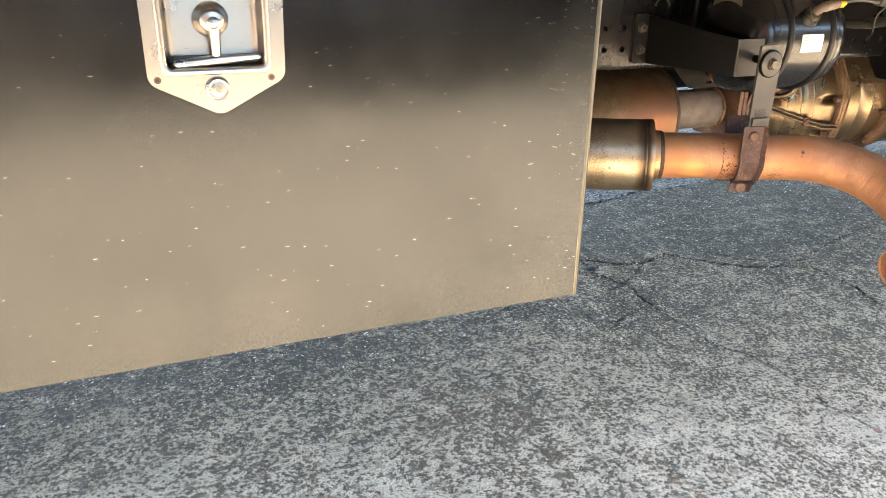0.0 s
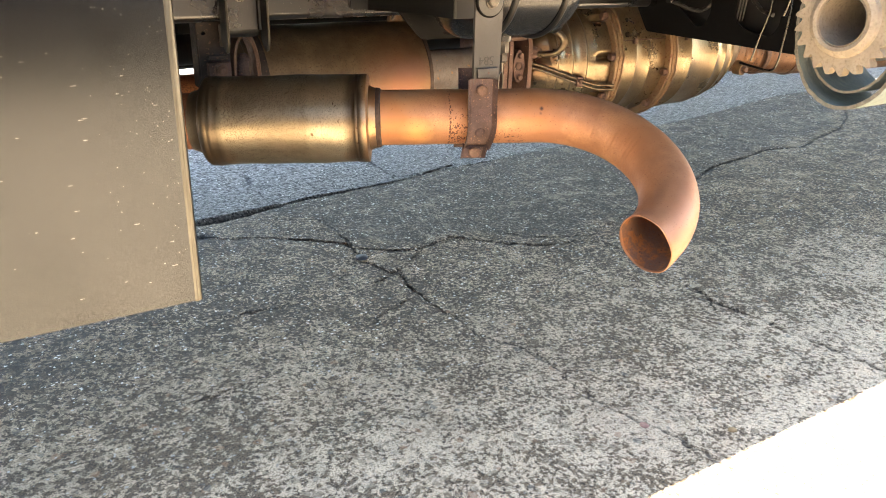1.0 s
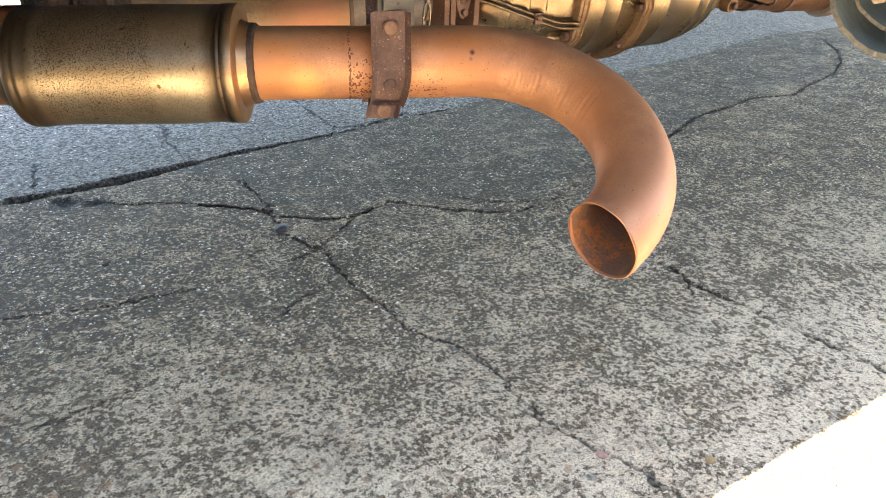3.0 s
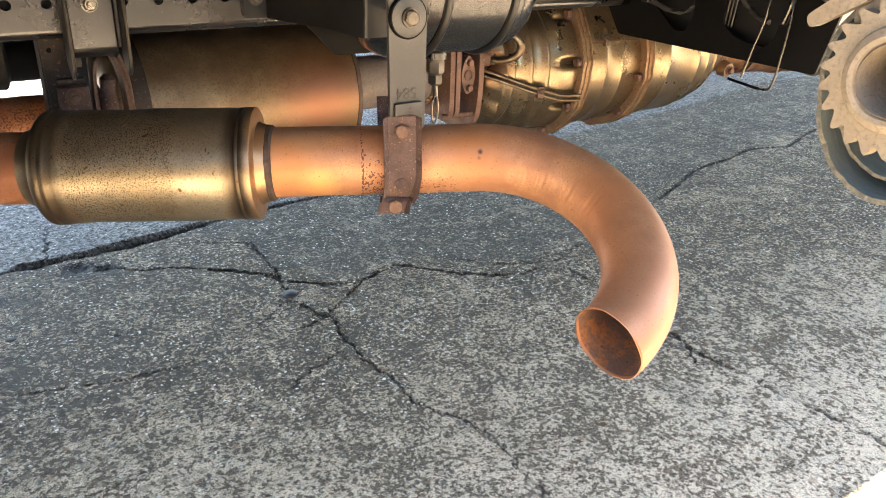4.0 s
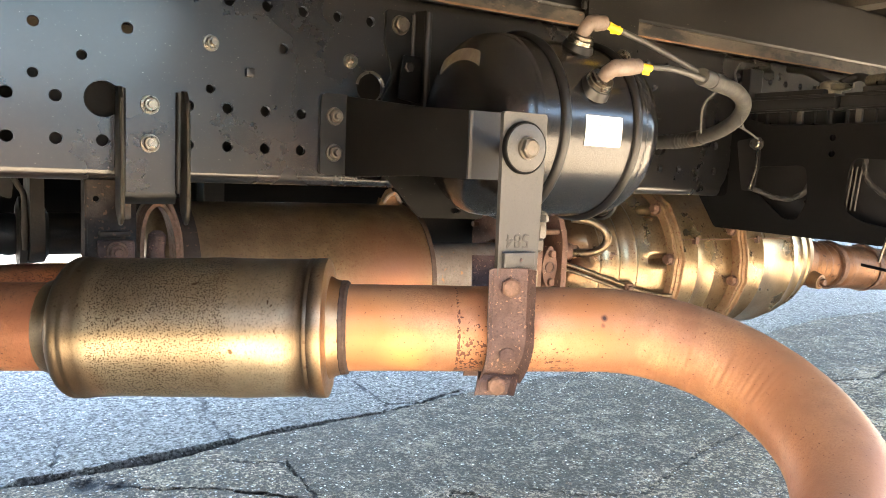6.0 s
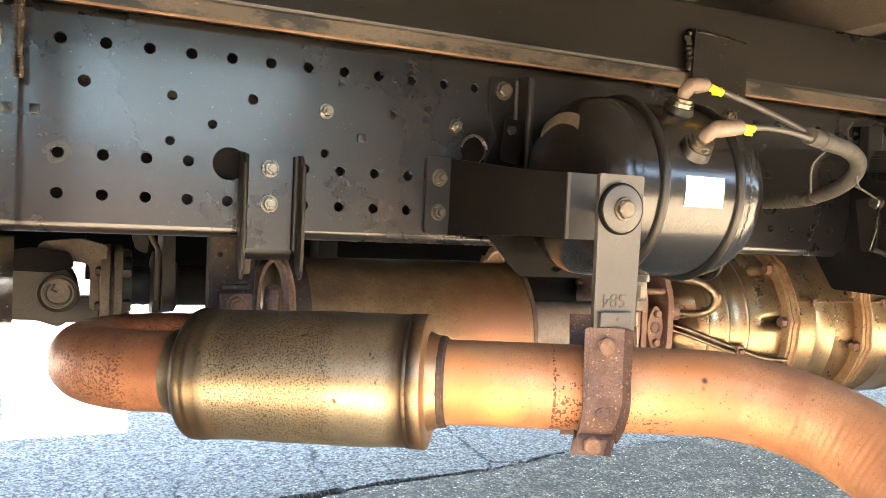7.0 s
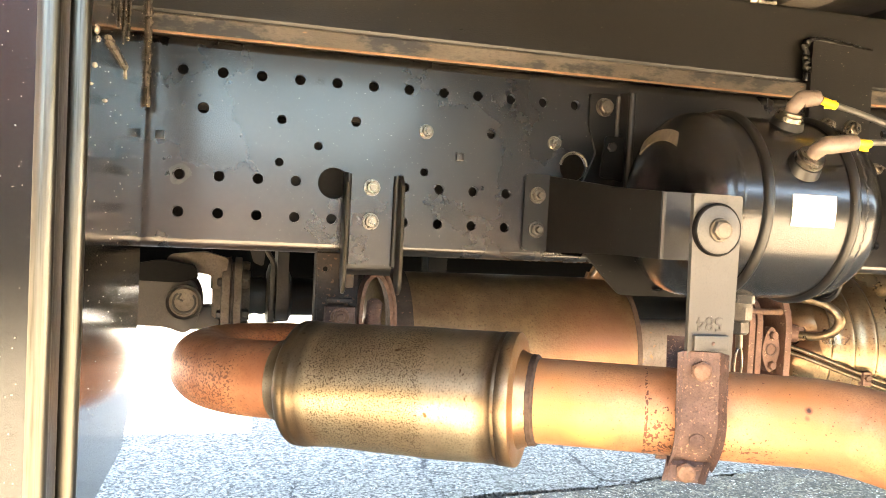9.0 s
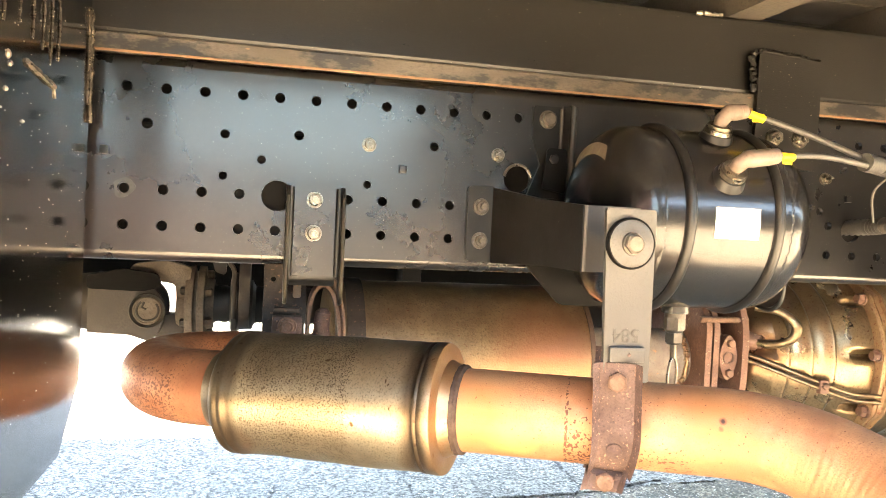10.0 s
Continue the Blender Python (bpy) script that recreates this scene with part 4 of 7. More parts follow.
part("edge_trim", tube(ring_edge, 0.0022, 8), BOLT_STEEL, rail)
part("stamped_letter", letters("M", 0.014, 0.0006, frame_of((0.9375, RAIL_Y - 0.0003, 0.9335), (0, -1, 0), (1, 0, 0))), SATIN_BLACK, rail)
part("paint_ring", plate([(0.760 + (0.0135 + 0.0022 * math.sin(3 * a + 1)) * math.cos(a), 0.797 + (0.0135 + 0.002 * math.sin(2 * a)) * math.sin(a)) for a in np.linspace(0, 2 * math.pi, 25)[:-1]], [circle(0.760, 0.797, 0.0085, 14)], 0.0004, along_y(RAIL_Y - 0.0001)), RING_STAIN, rail, "pale dried ring round a hole")
part("stamped_letter", letters("L", 0.016, 0.0006, frame_of((1.183, RAIL_Y - 0.0003, 0.932), (0, -1, 0), (1, 0, 0))), SATIN_BLACK, rail)

# far rail in near-black, its shade put into the colour
far_rail = thing("chassis_rail", (1.5, 2.34, RAIL_LO), "plain black steel chassis rail on the truck's other side", "chassis rail")
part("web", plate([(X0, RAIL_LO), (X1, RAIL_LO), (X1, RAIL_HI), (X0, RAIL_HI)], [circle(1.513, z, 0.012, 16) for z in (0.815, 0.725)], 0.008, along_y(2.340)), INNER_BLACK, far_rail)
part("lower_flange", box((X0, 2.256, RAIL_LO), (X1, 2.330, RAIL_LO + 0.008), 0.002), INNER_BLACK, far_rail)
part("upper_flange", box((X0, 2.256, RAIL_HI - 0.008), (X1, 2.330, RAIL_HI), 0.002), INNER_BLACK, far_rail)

# ---------------------------------------------------------------- deck
for y, sign, label in ((1.492, 1, "scuffed dark steel subframe beam lying along the chassis rail"), (2.340, -1, "dark steel subframe beam on the other chassis rail")):
    beam = thing("subframe_beam", (1.5, y, RAIL_HI), label, "beam")
    a, c = sorted((y + 0.008 * sign, y + 0.075 * sign))
    # the far beam carries its shade as near-black colour
    part("beam", box((X0, a, 1.004), (X1, c, 1.124), 0.006), BEAM_BLACK if sign > 0 else INNER_BLACK, beam)
    a, c = sorted((y, y + 0.08 * sign))
    part("spacer", box((X0, a, RAIL_HI + 0.0005), (X1, c, 1.0025), 0.002), BEAM_LIP, beam, "scuffed pale strip with rusty lower edge")
    if sign > 0:
        part("rusty_edge", box((X0, y - 0.0012, RAIL_HI + 0.0008), (X1, y - 0.0001, RAIL_HI + 0.0042), 0.0004), RUST_EDGE, beam)
        part("pale_gap_line", box((X0, y + 0.004, 1.0026), (X1, y + 0.010, 1.0038), 0), BEAM_LIP, beam)
        mount = part("mounting_plate", plate(rounded([(1.705, 0.885), (1.822, 0.885), (1.822, 1.062), (1.705, 1.068)], 0.006), [], 0.009, along_y(1.4895)), BEAM_BLACK, beam)
        for x in (1.739, 1.787):
            part("bolt", hexagon((x, 1.4805, 0.934), (0, -1, 0), 0.0115, 0.010, x, 0.015, 0.004), BOLT_STEEL, mount)
        part("weld_bead", weld_bead([(1.701, 1.487, 1.006), (1.700, 1.487, 1.035), (1.702, 1.488, 1.068), (1.760, 1.489, 1.069), (1.82, 1.489, 1.063)], 0.0055, 3), BEAM_BLACK, beam)
        part("weld_bead", weld_bead([(1.60, 1.499, 1.1235), (1.62, 1.4985, 1.124), (1.645, 1.499, 1.1235)], 0.0032, 5), LOCKER_EDGE, beam, "bright weld run")

deck = thing("truck_deck", (1.5, 1.7, 1.125), "flat truck deck on steel cross members, seen from below", "truck deck")
for k in range(-10, 11):
    x = 1.66 + 0.42 * k
    sect = [(x, 1.1255), (x + 0.06, 1.1255), (x + 0.06, 1.133), (x + 0.008, 1.133), (x + 0.008, 1.217), (x + 0.06, 1.217), (x + 0.06, 1.2245), (x, 1.2245)]
    part("cross_member", plate(sect, [], 2.2, along_y(2.80)), DECK_TAN, deck)
for k in range(15):
    y = 0.605 + 0.15 * k
    part("floor_board", box((X0 - 0.4, y + 0.002, 1.225), (X1 + 0.4, y + 0.148, 1.262), 0.003), DECK_TAN, deck)
part("side_rail", plate(rounded([(0.532, 1.10), (0.598, 1.10), (0.598, 1.29), (0.532, 1.29)], 0.006), [], X1 - X0 + 0.8, along_x(X0 - 0.4)), BEAM_BLACK, deck)
part("side_rail", plate(rounded([(2.858, 1.00), (2.906, 1.00), (2.906, 1.29), (2.858, 1.29)], 0.006), [], X1 - X0 + 0.8, along_x(X0 - 0.4)), BEAM_BLACK, deck)

# ---------------------------------------------------------------- tail silencer with its pipe
def tail_silencer():
    t = thing("tail_silencer", P0, "small heat-stained steel silencer with orange tail pipe curving downwards", "exhaust silencer")
    L, R = -0.114, 0.1805
    # rolled end with two beads, plain barrel, swaged seam and a straight end band
    body = [(L - 0.002, 0.052), (L, 0.066), (L + 0.003, 0.0735), (L + 0.007, 0.0775), (L + 0.011, 0.0797), (L + 0.0145, 0.0802), (L + 0.0175, 0.0794), (L + 0.0195, 0.0794), (L + 0.0225, 0.0804),
            (L + 0.0260, 0.0804), (L + 0.029, 0.0791), (L + 0.036, 0.0792)]
    body += [(L + 0.038 + (R - L - 0.076) * k / 10, 0.0790) for k in range(1, 11)]
    body += [(R - 0.0280, 0.0788), (R - 0.0225, 0.0785), (R - 0.0208, 0.0796), (R - 0.0190, 0.0801), (R - 0.0172, 0.0796), (R - 0.0158, 0.0790), (R - 0.0142, 0.0798), (R - 0.0080, 0.0802), (R - 0.0025, 0.0802),
             (R - 0.0008, 0.0796), (R, 0.0780), (R + 0.0015, 0.066), (R + 0.002, 0.052)]

    def dents(s, a):
        return 0.0006 * math.sin(2 * a + 30 * s) + 0.0004 * math.sin(5 * a - 70 * s)
    part("silencer", revolve(body, M0, MD, 72, dents), STEEL_OLIVE, t)
    for s0, s1, ra, rb in ((L - 0.022, L + 0.001, 0.0525, 0.062), (R - 0.001, R + 0.014, 0.0605, 0.0538)):
        part("collar", revolve([(s0, ra - 0.003), (s0, ra), (s0 + (s1 - s0) * 0.5, (ra + rb) / 2 - 0.001), (s1, rb), (s1, rb - 0.006)], M0, MD, 56), STEEL_OLIVE, t)
    part("weld_ring", revolve([(R + 0.0125, 0.050), (R + 0.0130, 0.0532), (R + 0.0150, 0.0542), (R + 0.0175, 0.0534), (R + 0.0200, 0.0538), (R + 0.0222, 0.0520), (R + 0.0230, 0.049)], M0, MD, 72, lambda s_, a: 0.0004 * math.sin(17 * a + 60 * s_) + 0.0003 * math.sin(31 * a + 1)), STEEL_RING, t)

    # straight run, then the bend down to the open end
    start = M0 + MD * (R + 0.014)
    bend_from = P0 + PD * 0.1447
    outlet = Vector((1.4196, 0.8242, 0.4124))
    bend, centre, _, end_way = arc(bend_from, PD, outlet, 165)
    run = [start + (P0 + PD * -0.12 - start) * k / 4 for k in range(4)] + [P0 + PD * (-0.12 + 0.2647 * k / 12) for k in range(12)]
    line = run + bend
    n_run = len(run)
    mid = 0.0499

    def wrinkle(i, a, out):
        if i < n_run:
            return 1.0
        u = (i - n_run) / len(bend)
        inner = max(0.0, out.dot((centre - line[i]).normalized()))
        fade = max(0.0, min(1.0, (u - 0.05) / 0.15, (0.66 - u) / 0.2))
        spread = max(0.0, 0.25 + out.dot((centre - line[i]).normalized())) ** 1.3
        return 1.0 + fade * spread * (0.0066 * math.sin(i * 2.05 + 1.5 * math.sin(i * 0.37) + 2.0 * math.sin(3 * a)) + 0.0030 * math.sin(i * 0.71 + a)) - 0.025 * inner * math.sin(math.pi * u)
    pipe = tube(line, mid, 56, False, wrinkle)
    part("tail_pipe", pipe, RUST_PIPE, t, "orange heat-tinted steel pipe with dark pits")
    # end piece: rim and inside
    end = [(-0.012, 0.0499), (-0.008, 0.0500), (-0.003, 0.0500), (0.0, 0.0497), (0.0004, 0.0487), (-0.003, 0.0480)]

    def ragged(s, a):
        return 0.0012 * math.sin(2 * a + 1) + (0.0006 * math.sin(7 * a) if s > -0.01 else 0)
    part("outlet_rim", revolve(end, outlet, end_way, 56, ragged), RUST_PIPE, t, "pinkish rusted open end")
    inner = tube([p for p in bend[50:-1:4]] + [outlet + end_way * -0.002], 0.0479, 40, False)
    part("inner_wall", inner, INNER_RUST, t, "flaking brown rust inside the pipe")

    # inlet elbow turning back to the main silencer
    a0 = M0 + MD * (L - 0.018)
    a1 = M0 + MD * (L - 0.050)
    r_bend = 0.165
    head = Vector((-MD.x, -MD.y, 0)).normalized()
    right = Vector((head.y, -head.x, 0))
    c = a1 + right * r_bend
    ang0 = math.atan2(a1.y - c.y, a1.x - c.x)
    total = math.acos(max(-1, min(1, head.x)))
    pts = [a0, a0.lerp(a1, 0.5)]
    for k in range(31):
        a = ang0 - total * k / 30
        pts.append(Vector((c.x + r_bend * math.cos(a), c.y + r_bend * math.sin(a), a1.z + (0.512 - a1.z) * k / 30)))
    pts += [pts[-1] + Vector((0.05 * k, 0, 0)) for k in (1, 2)]
    part("inlet_elbow", tube(pts, 0.0505, 40), RUST_ELBOW, t, "rust-pitted orange pipe elbow")
    return t


tail_silencer()


# ---------------------------------------------------------------- main silencer, filter and the pipe between them
def main_silencer():
    t = thing("main_silencer", (1.28, 1.76, 0.39), "large brown heat-stained steel silencer under the chassis rail", "exhaust silencer")
    prof = [(0, 0.05), (0, 0.118), (0.004, 0.131), (0.010, 0.1355), (0.016, 0.1355), (0.019, 0.133)]
    prof += [(0.019 + 0.43 * k / 8, 0.133) for k in range(1, 9)]
    prof += [(0.453, 0.1355), (0.461, 0.136), (0.466, 0.1335), (0.470, 0.122), (0.474, 0.05)]
    part("shell", revolve(prof, (1.055, 1.76, 0.527), (1, 0, 0), 72, lambda s, a: 0.0008 * math.sin(3 * a + 8 * s)), BIG_MUFFLER, t)
    part("end_ring", revolve([(0.455, 0.133), (0.456, 0.138), (0.464, 0.1384), (0.467, 0.133)], (1.055, 1.76, 0.527), (1, 0, 0), 72), STEEL_RING, t)
    part("outlet_pipe", revolve([(0.47, 0.045), (0.47, 0.057), (0.60, 0.057), (0.70, 0.057), (0.70, 0.045)], (1.055, 1.76, 0.527), (1, 0, 0), 48), CAST_GREY, t, "grey pipe joining the silencer to the filter")
    lug = part("torn_lug", plate([(1.462, 0.658), (1.466, 0.672), (1.472, 0.671), (1.480, 0.686), (1.488, 0.690), (1.492, 0.681), (1.503, 0.676), (1.513, 0.658)], [], 0.010, along_y(1.755)), RUST_EDGE, t, "torn rusty lug on the shell")
    part("torn_lip", tube(smooth_line([(1.470, 1.742, 0.664), (1.480, 1.738, 0.678), (1.492, 1.737, 0.680), (1.506, 1.742, 0.664)], 5), 0.0036, 8), CAST_GREY, lug)
    part("weld_ring", weld_bead([(1.742, 1.76 + 0.058 * math.cos(a), 0.527 + 0.058 * math.sin(a)) for a in np.linspace(0, 2 * math.pi, 20)], 0.005, 11), GOLD_FLANGE, t)
    return t


main_silencer()


def exhaust_valve():
    t = thing("flange_joint", (1.79, 1.76, 0.44), "rusty brown cast flange joint with bolted plates in the exhaust line", "pipe flange")
    sq = rounded([(1.655, 0.463), (1.67, 0.445), (1.84, 0.44), (1.865, 0.60), (1.85, 0.64), (1.68, 0.64), (1.655, 0.61)], 0.018)
    part("flange_plate", plate(sq, [], 0.012, along_x(1.752)), FLANGE_RUST, t)
    part("flange_plate", plate(sq, [], 0.012, along_x(1.768)), FLANGE_RUST, t)
    big = rounded([(1.645, 0.50), (1.655, 0.44), (1.70, 0.405), (1.84, 0.41), (1.87, 0.60), (1.85, 0.66), (1.67, 0.66), (1.645, 0.60)], 0.02)
    part("flange_plate", plate(big, [], 0.013, along_x(1.822)), FLANGE_RUST, t)
    part("housing", revolve([(0, 0.03), (0, 0.062), (0.045, 0.06), (0.045, 0.03)], (1.779, 1.76, 0.543), (1, 0, 0), 36), FLANGE_RUST, t)
    oval = [(1.800 + 0.019 * math.cos(a) * (1 - 0.25 * abs(math.sin(a))), 0.545 + 0.042 * math.sin(a)) for a in np.linspace(0, 2 * math.pi, 26)[:-1]]
    pad = part("cover_plate", plate(oval, [], 0.02, along_y(1.675)), FLANGE_RUST, t, "oval cover plate with two bolts")
    part("cast_mark", plate(circle(1.800, 0.545, 0.0115, 18), [circle(1.800, 0.545, 0.009, 18)], 0.002, along_y(1.655)), CLAMP_RUST, pad)
    for z in (0.572, 0.516):
        part("bolt", hexagon((1.802, 1.655, z), (0, -1, 0), 0.008, 0.008, z * 9), FLANGE_RUST, pad)
    for y, z in ((1.662, 0.615), (1.668, 0.455), (1.845, 0.47), (1.845, 0.615)):
        part("tie_bolt", tube([(1.74, y, z), (1.84, y, z)], 0.006, 10), BOLT_RUST, t)
    return t


exhaust_valve()


def exhaust_filter():
    ax, az = 1.78, 0.540
    o = (0.0, ax, az)
    t = thing("exhaust_filter", (2.3, ax, az - 0.19), "golden heat-stained steel exhaust filter canister with bolted flanges", "exhaust filter")
    cone = [(1.838, 0.06), (1.840, 0.085), (1.865, 0.118), (1.884, 0.136)]
    for x, r in ((1.893, 0.1430), (1.924, 0.1545), (1.955, 0.1635)):        # three pressed ribs
        cone += [(x, r - 0.001), (x + 0.003, r + 0.0050), (x + 0.007, r + 0.0078), (x + 0.011, r + 0.0062), (x + 0.0145, r + 0.0005), (x + 0.019, r + 0.0012)]
    cone += [(1.990, 0.1715), (2.002, 0.1735), (2.014, 0.1745), (2.030, 0.1755), (2.048, 0.1760)]

    def pockets(s, a):
        """Hollows pressed into the cone beside the flange bolts."""
        return -0.016 * max(0.0, math.cos(10 * (a - 0.2))) ** 9 * max(0.0, min(1.0, (s - 1.992) / 0.012))
    part("inlet_cone", revolve(cone, o, (1, 0, 0), 200, pockets), GOLD_STEEL, t)
    for x, n, s in ((2.048, 10, 0.2), (2.262, 10, 0.5)):
        ring = revolve([(x - 0.005, 0.15), (x - 0.005, 0.1885), (x - 0.003, 0.1925), (x + 0.0005, 0.1930), (x + 0.003, 0.1885), (x + 0.0105, 0.1875), (x + 0.0115, 0.1895), (x + 0.0130, 0.1895), (x + 0.014, 0.1875), (x + 0.022, 0.1885), (x + 0.0245, 0.1930), (x + 0.028, 0.1925), (x + 0.030, 0.1885), (x + 0.030, 0.15)], o, (1, 0, 0), 160,
                       lambda s_, a, n=n, s=s: 0.0045 * max(0, math.cos(n * (a - s))) ** 5)
        f = part("clamp_flange", ring, GOLD_FLANGE, t, "rusty bolted flange ring")
        for k in range(n):
            a = s + 2 * math.pi * k / n
            m = frame_of(o, (1, 0, 0))
            p = m @ Vector((0.183 * math.cos(a), 0.183 * math.sin(a), x - 0.005))
            part("bolt", hexagon(p, (-1, 0, 0), 0.0105, 0.012, a, 0.0128), FLANGE_RUST, f)
    mid = [(2.072, 0.168), (2.076, 0.1735), (2.135, 0.1735), (2.140, 0.1765), (2.146, 0.1735), (2.19, 0.1735), (2.195, 0.1765), (2.201, 0.1735), (2.258, 0.1735), (2.262, 0.168)]
    part("filter_shell", revolve(mid, o, (1, 0, 0), 80), GOLD_STEEL, t)
    tail = [(2.286, 0.168), (2.290, 0.1745), (2.36, 0.1745), (2.366, 0.178), (2.372, 0.1745), (2.44, 0.1745), (2.48, 0.172), (2.486, 0.1745), (2.494, 0.170), (2.53, 0.163), (2.536, 0.1655),
            (2.544, 0.160), (2.58, 0.150), (2.586, 0.1525), (2.594, 0.146), (2.64, 0.125), (2.70, 0.09), (2.735, 0.066), (2.75, 0.05)]
    part("outlet_cone", revolve(tail, o, (1, 0, 0), 80), GOLD_STEEL, t)
    # upper heat shield halves, whose lower edges stand off the shell on the outer side
    for x0, x1, r in ((2.0745, 2.2595, 0.1795), (2.2885, 2.362, 0.1800), (2.374, 2.470, 0.1800)):
        bm = bmesh.new()
        rows = []
        for k in range(41):
            a = radians(20 + 150 * k / 40)
            rows.append([bm.verts.new((x, ax - q * math.cos(a), az + q * math.sin(a))) for x, q in ((x0, r), (x1, r), (x1, r - 0.0022), (x0, r - 0.0022))])
        for a, c in zip(rows, rows[1:]):
            for k in range(4):
                bm.faces.new((a[k], a[(k + 1) % 4], c[(k + 1) % 4], c[k]))
        bm.faces.new(rows[0])
        bm.faces.new(rows[-1])
        part("heat_shield", bm, GOLD_STEEL, t)
    seam_a = math.radians(20)
    for x0, x1 in ((2.074, 2.262), (2.290, 2.47)):
        y, z = ax - 0.176 * math.cos(seam_a), az + 0.176 * math.sin(seam_a)
        part("seam_lip", box((x0, y - 0.006, z - 0.0012), (x1, y + 0.012, z + 0.0008), 0.0004), BOLT_RUST, t)
        part("seam_clip", box(((x0 + x1) / 2 - 0.04, y - 0.009, z - 0.010), ((x0 + x1) / 2 - 0.030, y + 0.002, z + 0.006), 0.001), CLAMP_RUST, t)
    # sensor boss, curled pipe and thin sensing line on the cone
    part("sensor_boss", tube([(1.835, 1.690, 0.575), (1.852, 1.680, 0.574), (1.854, 1.679, 0.574), (1.868, 1.672, 0.573)], [0.024, 0.023, 0.019, 0.018], 20), FLANGE_RUST, t)
    part("sensor_nut", hexagon((1.866, 1.673, 0.573), (0.8, -0.55, 0), 0.0175, 0.016, 0.1), BOLT_RUST, t)
    part("sensor_pipe", tube(smooth_line([(1.860, 1.668, 0.573), (1.880, 1.640, 0.573), (1.898, 1.622, 0.586), (1.902, 1.618, 0.612), (1.882, 1.632, 0.636), (1.850, 1.655, 0.642)], 8), 0.0078, 14), PIPE_DULL, t, "dull curled sensor pipe")
    for dz in (0.0, -0.011):
        part("sensing_line", tube(smooth_line([(1.845, 1.660, 0.550 + dz), (1.872, 1.640, 0.541 + dz), (1.900, 1.624, 0.527 + dz), (1.940, 1.608, 0.508 + dz), (1.985, 1.598, 0.490 + dz), (2.05, 1.594, 0.484 + dz)], 8), 0.0040, 10), PIPE_DULL, t)
    clip = part("line_clip", box((1.936, 1.600, 0.488), (1.950, 1.612, 0.514), 0.002), FLANGE_RUST, t)
    part("clip_screw", hexagon((1.943, 1.600, 0.503), (0, -1, 0), 0.006, 0.005, 0.2), BOLT_RUST, clip)
    # crumpled inlet shield round the joint
    crumple = [(1.838, 0.070), (1.846, 0.100), (1.868, 0.124), (1.886, 0.139)]
    part("inlet_shield", revolve(crumple + [(s - 0.001, r - 0.004) for s, r in reversed(crumple)], o, (1, 0, 0), 120, lambda s, a: 0.0045 * math.sin(9 * a + 60 * s) + 0.0030 * math.sin(17 * a - 90 * s) + 0.003), GOLD_STEEL, t, "crumpled heat-stained inlet shield")
    lug = part("support_lug", tube([(2.70, 1.690, 0.478), (2.70, 1.665, 0.474)], [0.024, 0.020], 18), GOLD_FLANGE, t)
    part("bolt", hexagon((2.70, 1.664, 0.474), (0, -1, 0), 0.010, 0.010, 0.3, 0.014), BOLT_RUST, lug)
    line = smooth_line([(2.715, 1.775, 0.520), (2.80, 1.770, 0.508), (2.95, 1.755, 0.495), (3.10, 1.742, 0.485), (3.30, 1.732, 0.478), (3.60, 1.73, 0.475), (4.4, 1.73, 0.475)], 14)
    part("outlet_pipe", tube(line, 0.062, 40, True, lambda i, a, out: 1.0 + (0.05 * math.sin(2.1 * i + 0.6 * math.sin(3 * a)) if 8 < i < 26 else 0.0)), OUTLET_RUST, t, "orange-brown crinkled outlet pipe")
    for x in (2.86, 3.02):
        part("band_clamp", revolve([(x, 0.060), (x, 0.068), (x + 0.010, 0.070), (x + 0.020, 0.068), (x + 0.020, 0.060)], (0, 1.762 if x < 2.9 else 1.750, 0.503 if x < 2.9 else 0.491), (1, 0, 0), 40), BOLT_RUST, t)
    v = part("v_clamp", revolve([(3.22, 0.056), (3.22, 0.076), (3.235, 0.082), (3.25, 0.076), (3.265, 0.082), (3.28, 0.076), (3.28, 0.056)], (0, 1.734, 0.480), (1, 0, 0), 40), CAST_GREY, t, "cast clamp joint on the outlet pipe")
    for z in (0.455, 0.50):
        part("clamp_bolt", tube([(3.20, 1.650, z), (3.30, 1.650, z - 0.004)], 0.009, 12), CAST_GREY, v)
    part("clamp_block", box((3.225, 1.640, 0.430), (3.275, 1.672, 0.525), 0.006), CAST_GREY, v)
    # the canister stands a little further along than its inlet
    for ob in t.children_recursive:
        if ob.type == "MESH":
            for vert in ob.data.vertices:
                vert.co.x += 0.035 * min(1.0, max(0.0, (vert.co.x - 1.87) / 0.10))
    return t


exhaust_filter()

# ---------------------------------------------------------------- air tank and its mounting
TY, TZ, TR = 1.322, 0.7906, 0.1176      # tank axis and radius


def around(x, deg, r=TR):
    """A place on the tank: deg up from the side that faces away from the rail, and the way out from it."""
    a = radians(deg)
    n = Vector((0, -math.cos(a), math.sin(a)))
    return Vector((x, TY, TZ)) + n * r, n


def curved_label(x0, x1, d0, d1, lift, r=TR):
    bm = bmesh.new()
    n = 8
    rows = []
    for i in range(n + 1):
        d = d0 + (d1 - d0) * i / n
        rows.append([bm.verts.new(around(x, d, r + h)[0]) for x, h in ((x0, lift), (x1, lift), (x1, lift - 0.0012), (x0, lift - 0.0012))])
    for a, c in zip(rows, rows[1:]):
        for k in range(4):
            bm.faces.new((a[k], a[(k + 1) % 4], c[(k + 1) % 4], c[k]))
    bm.faces.new(rows[0])
    bm.faces.new(rows[-1])
    return bm


def dome_radius(x):
    a = math.acos(min(1.0, max(0.0, (1.398 - x) / 0.058)))
    return TR * math.sin(a) ** 0.8


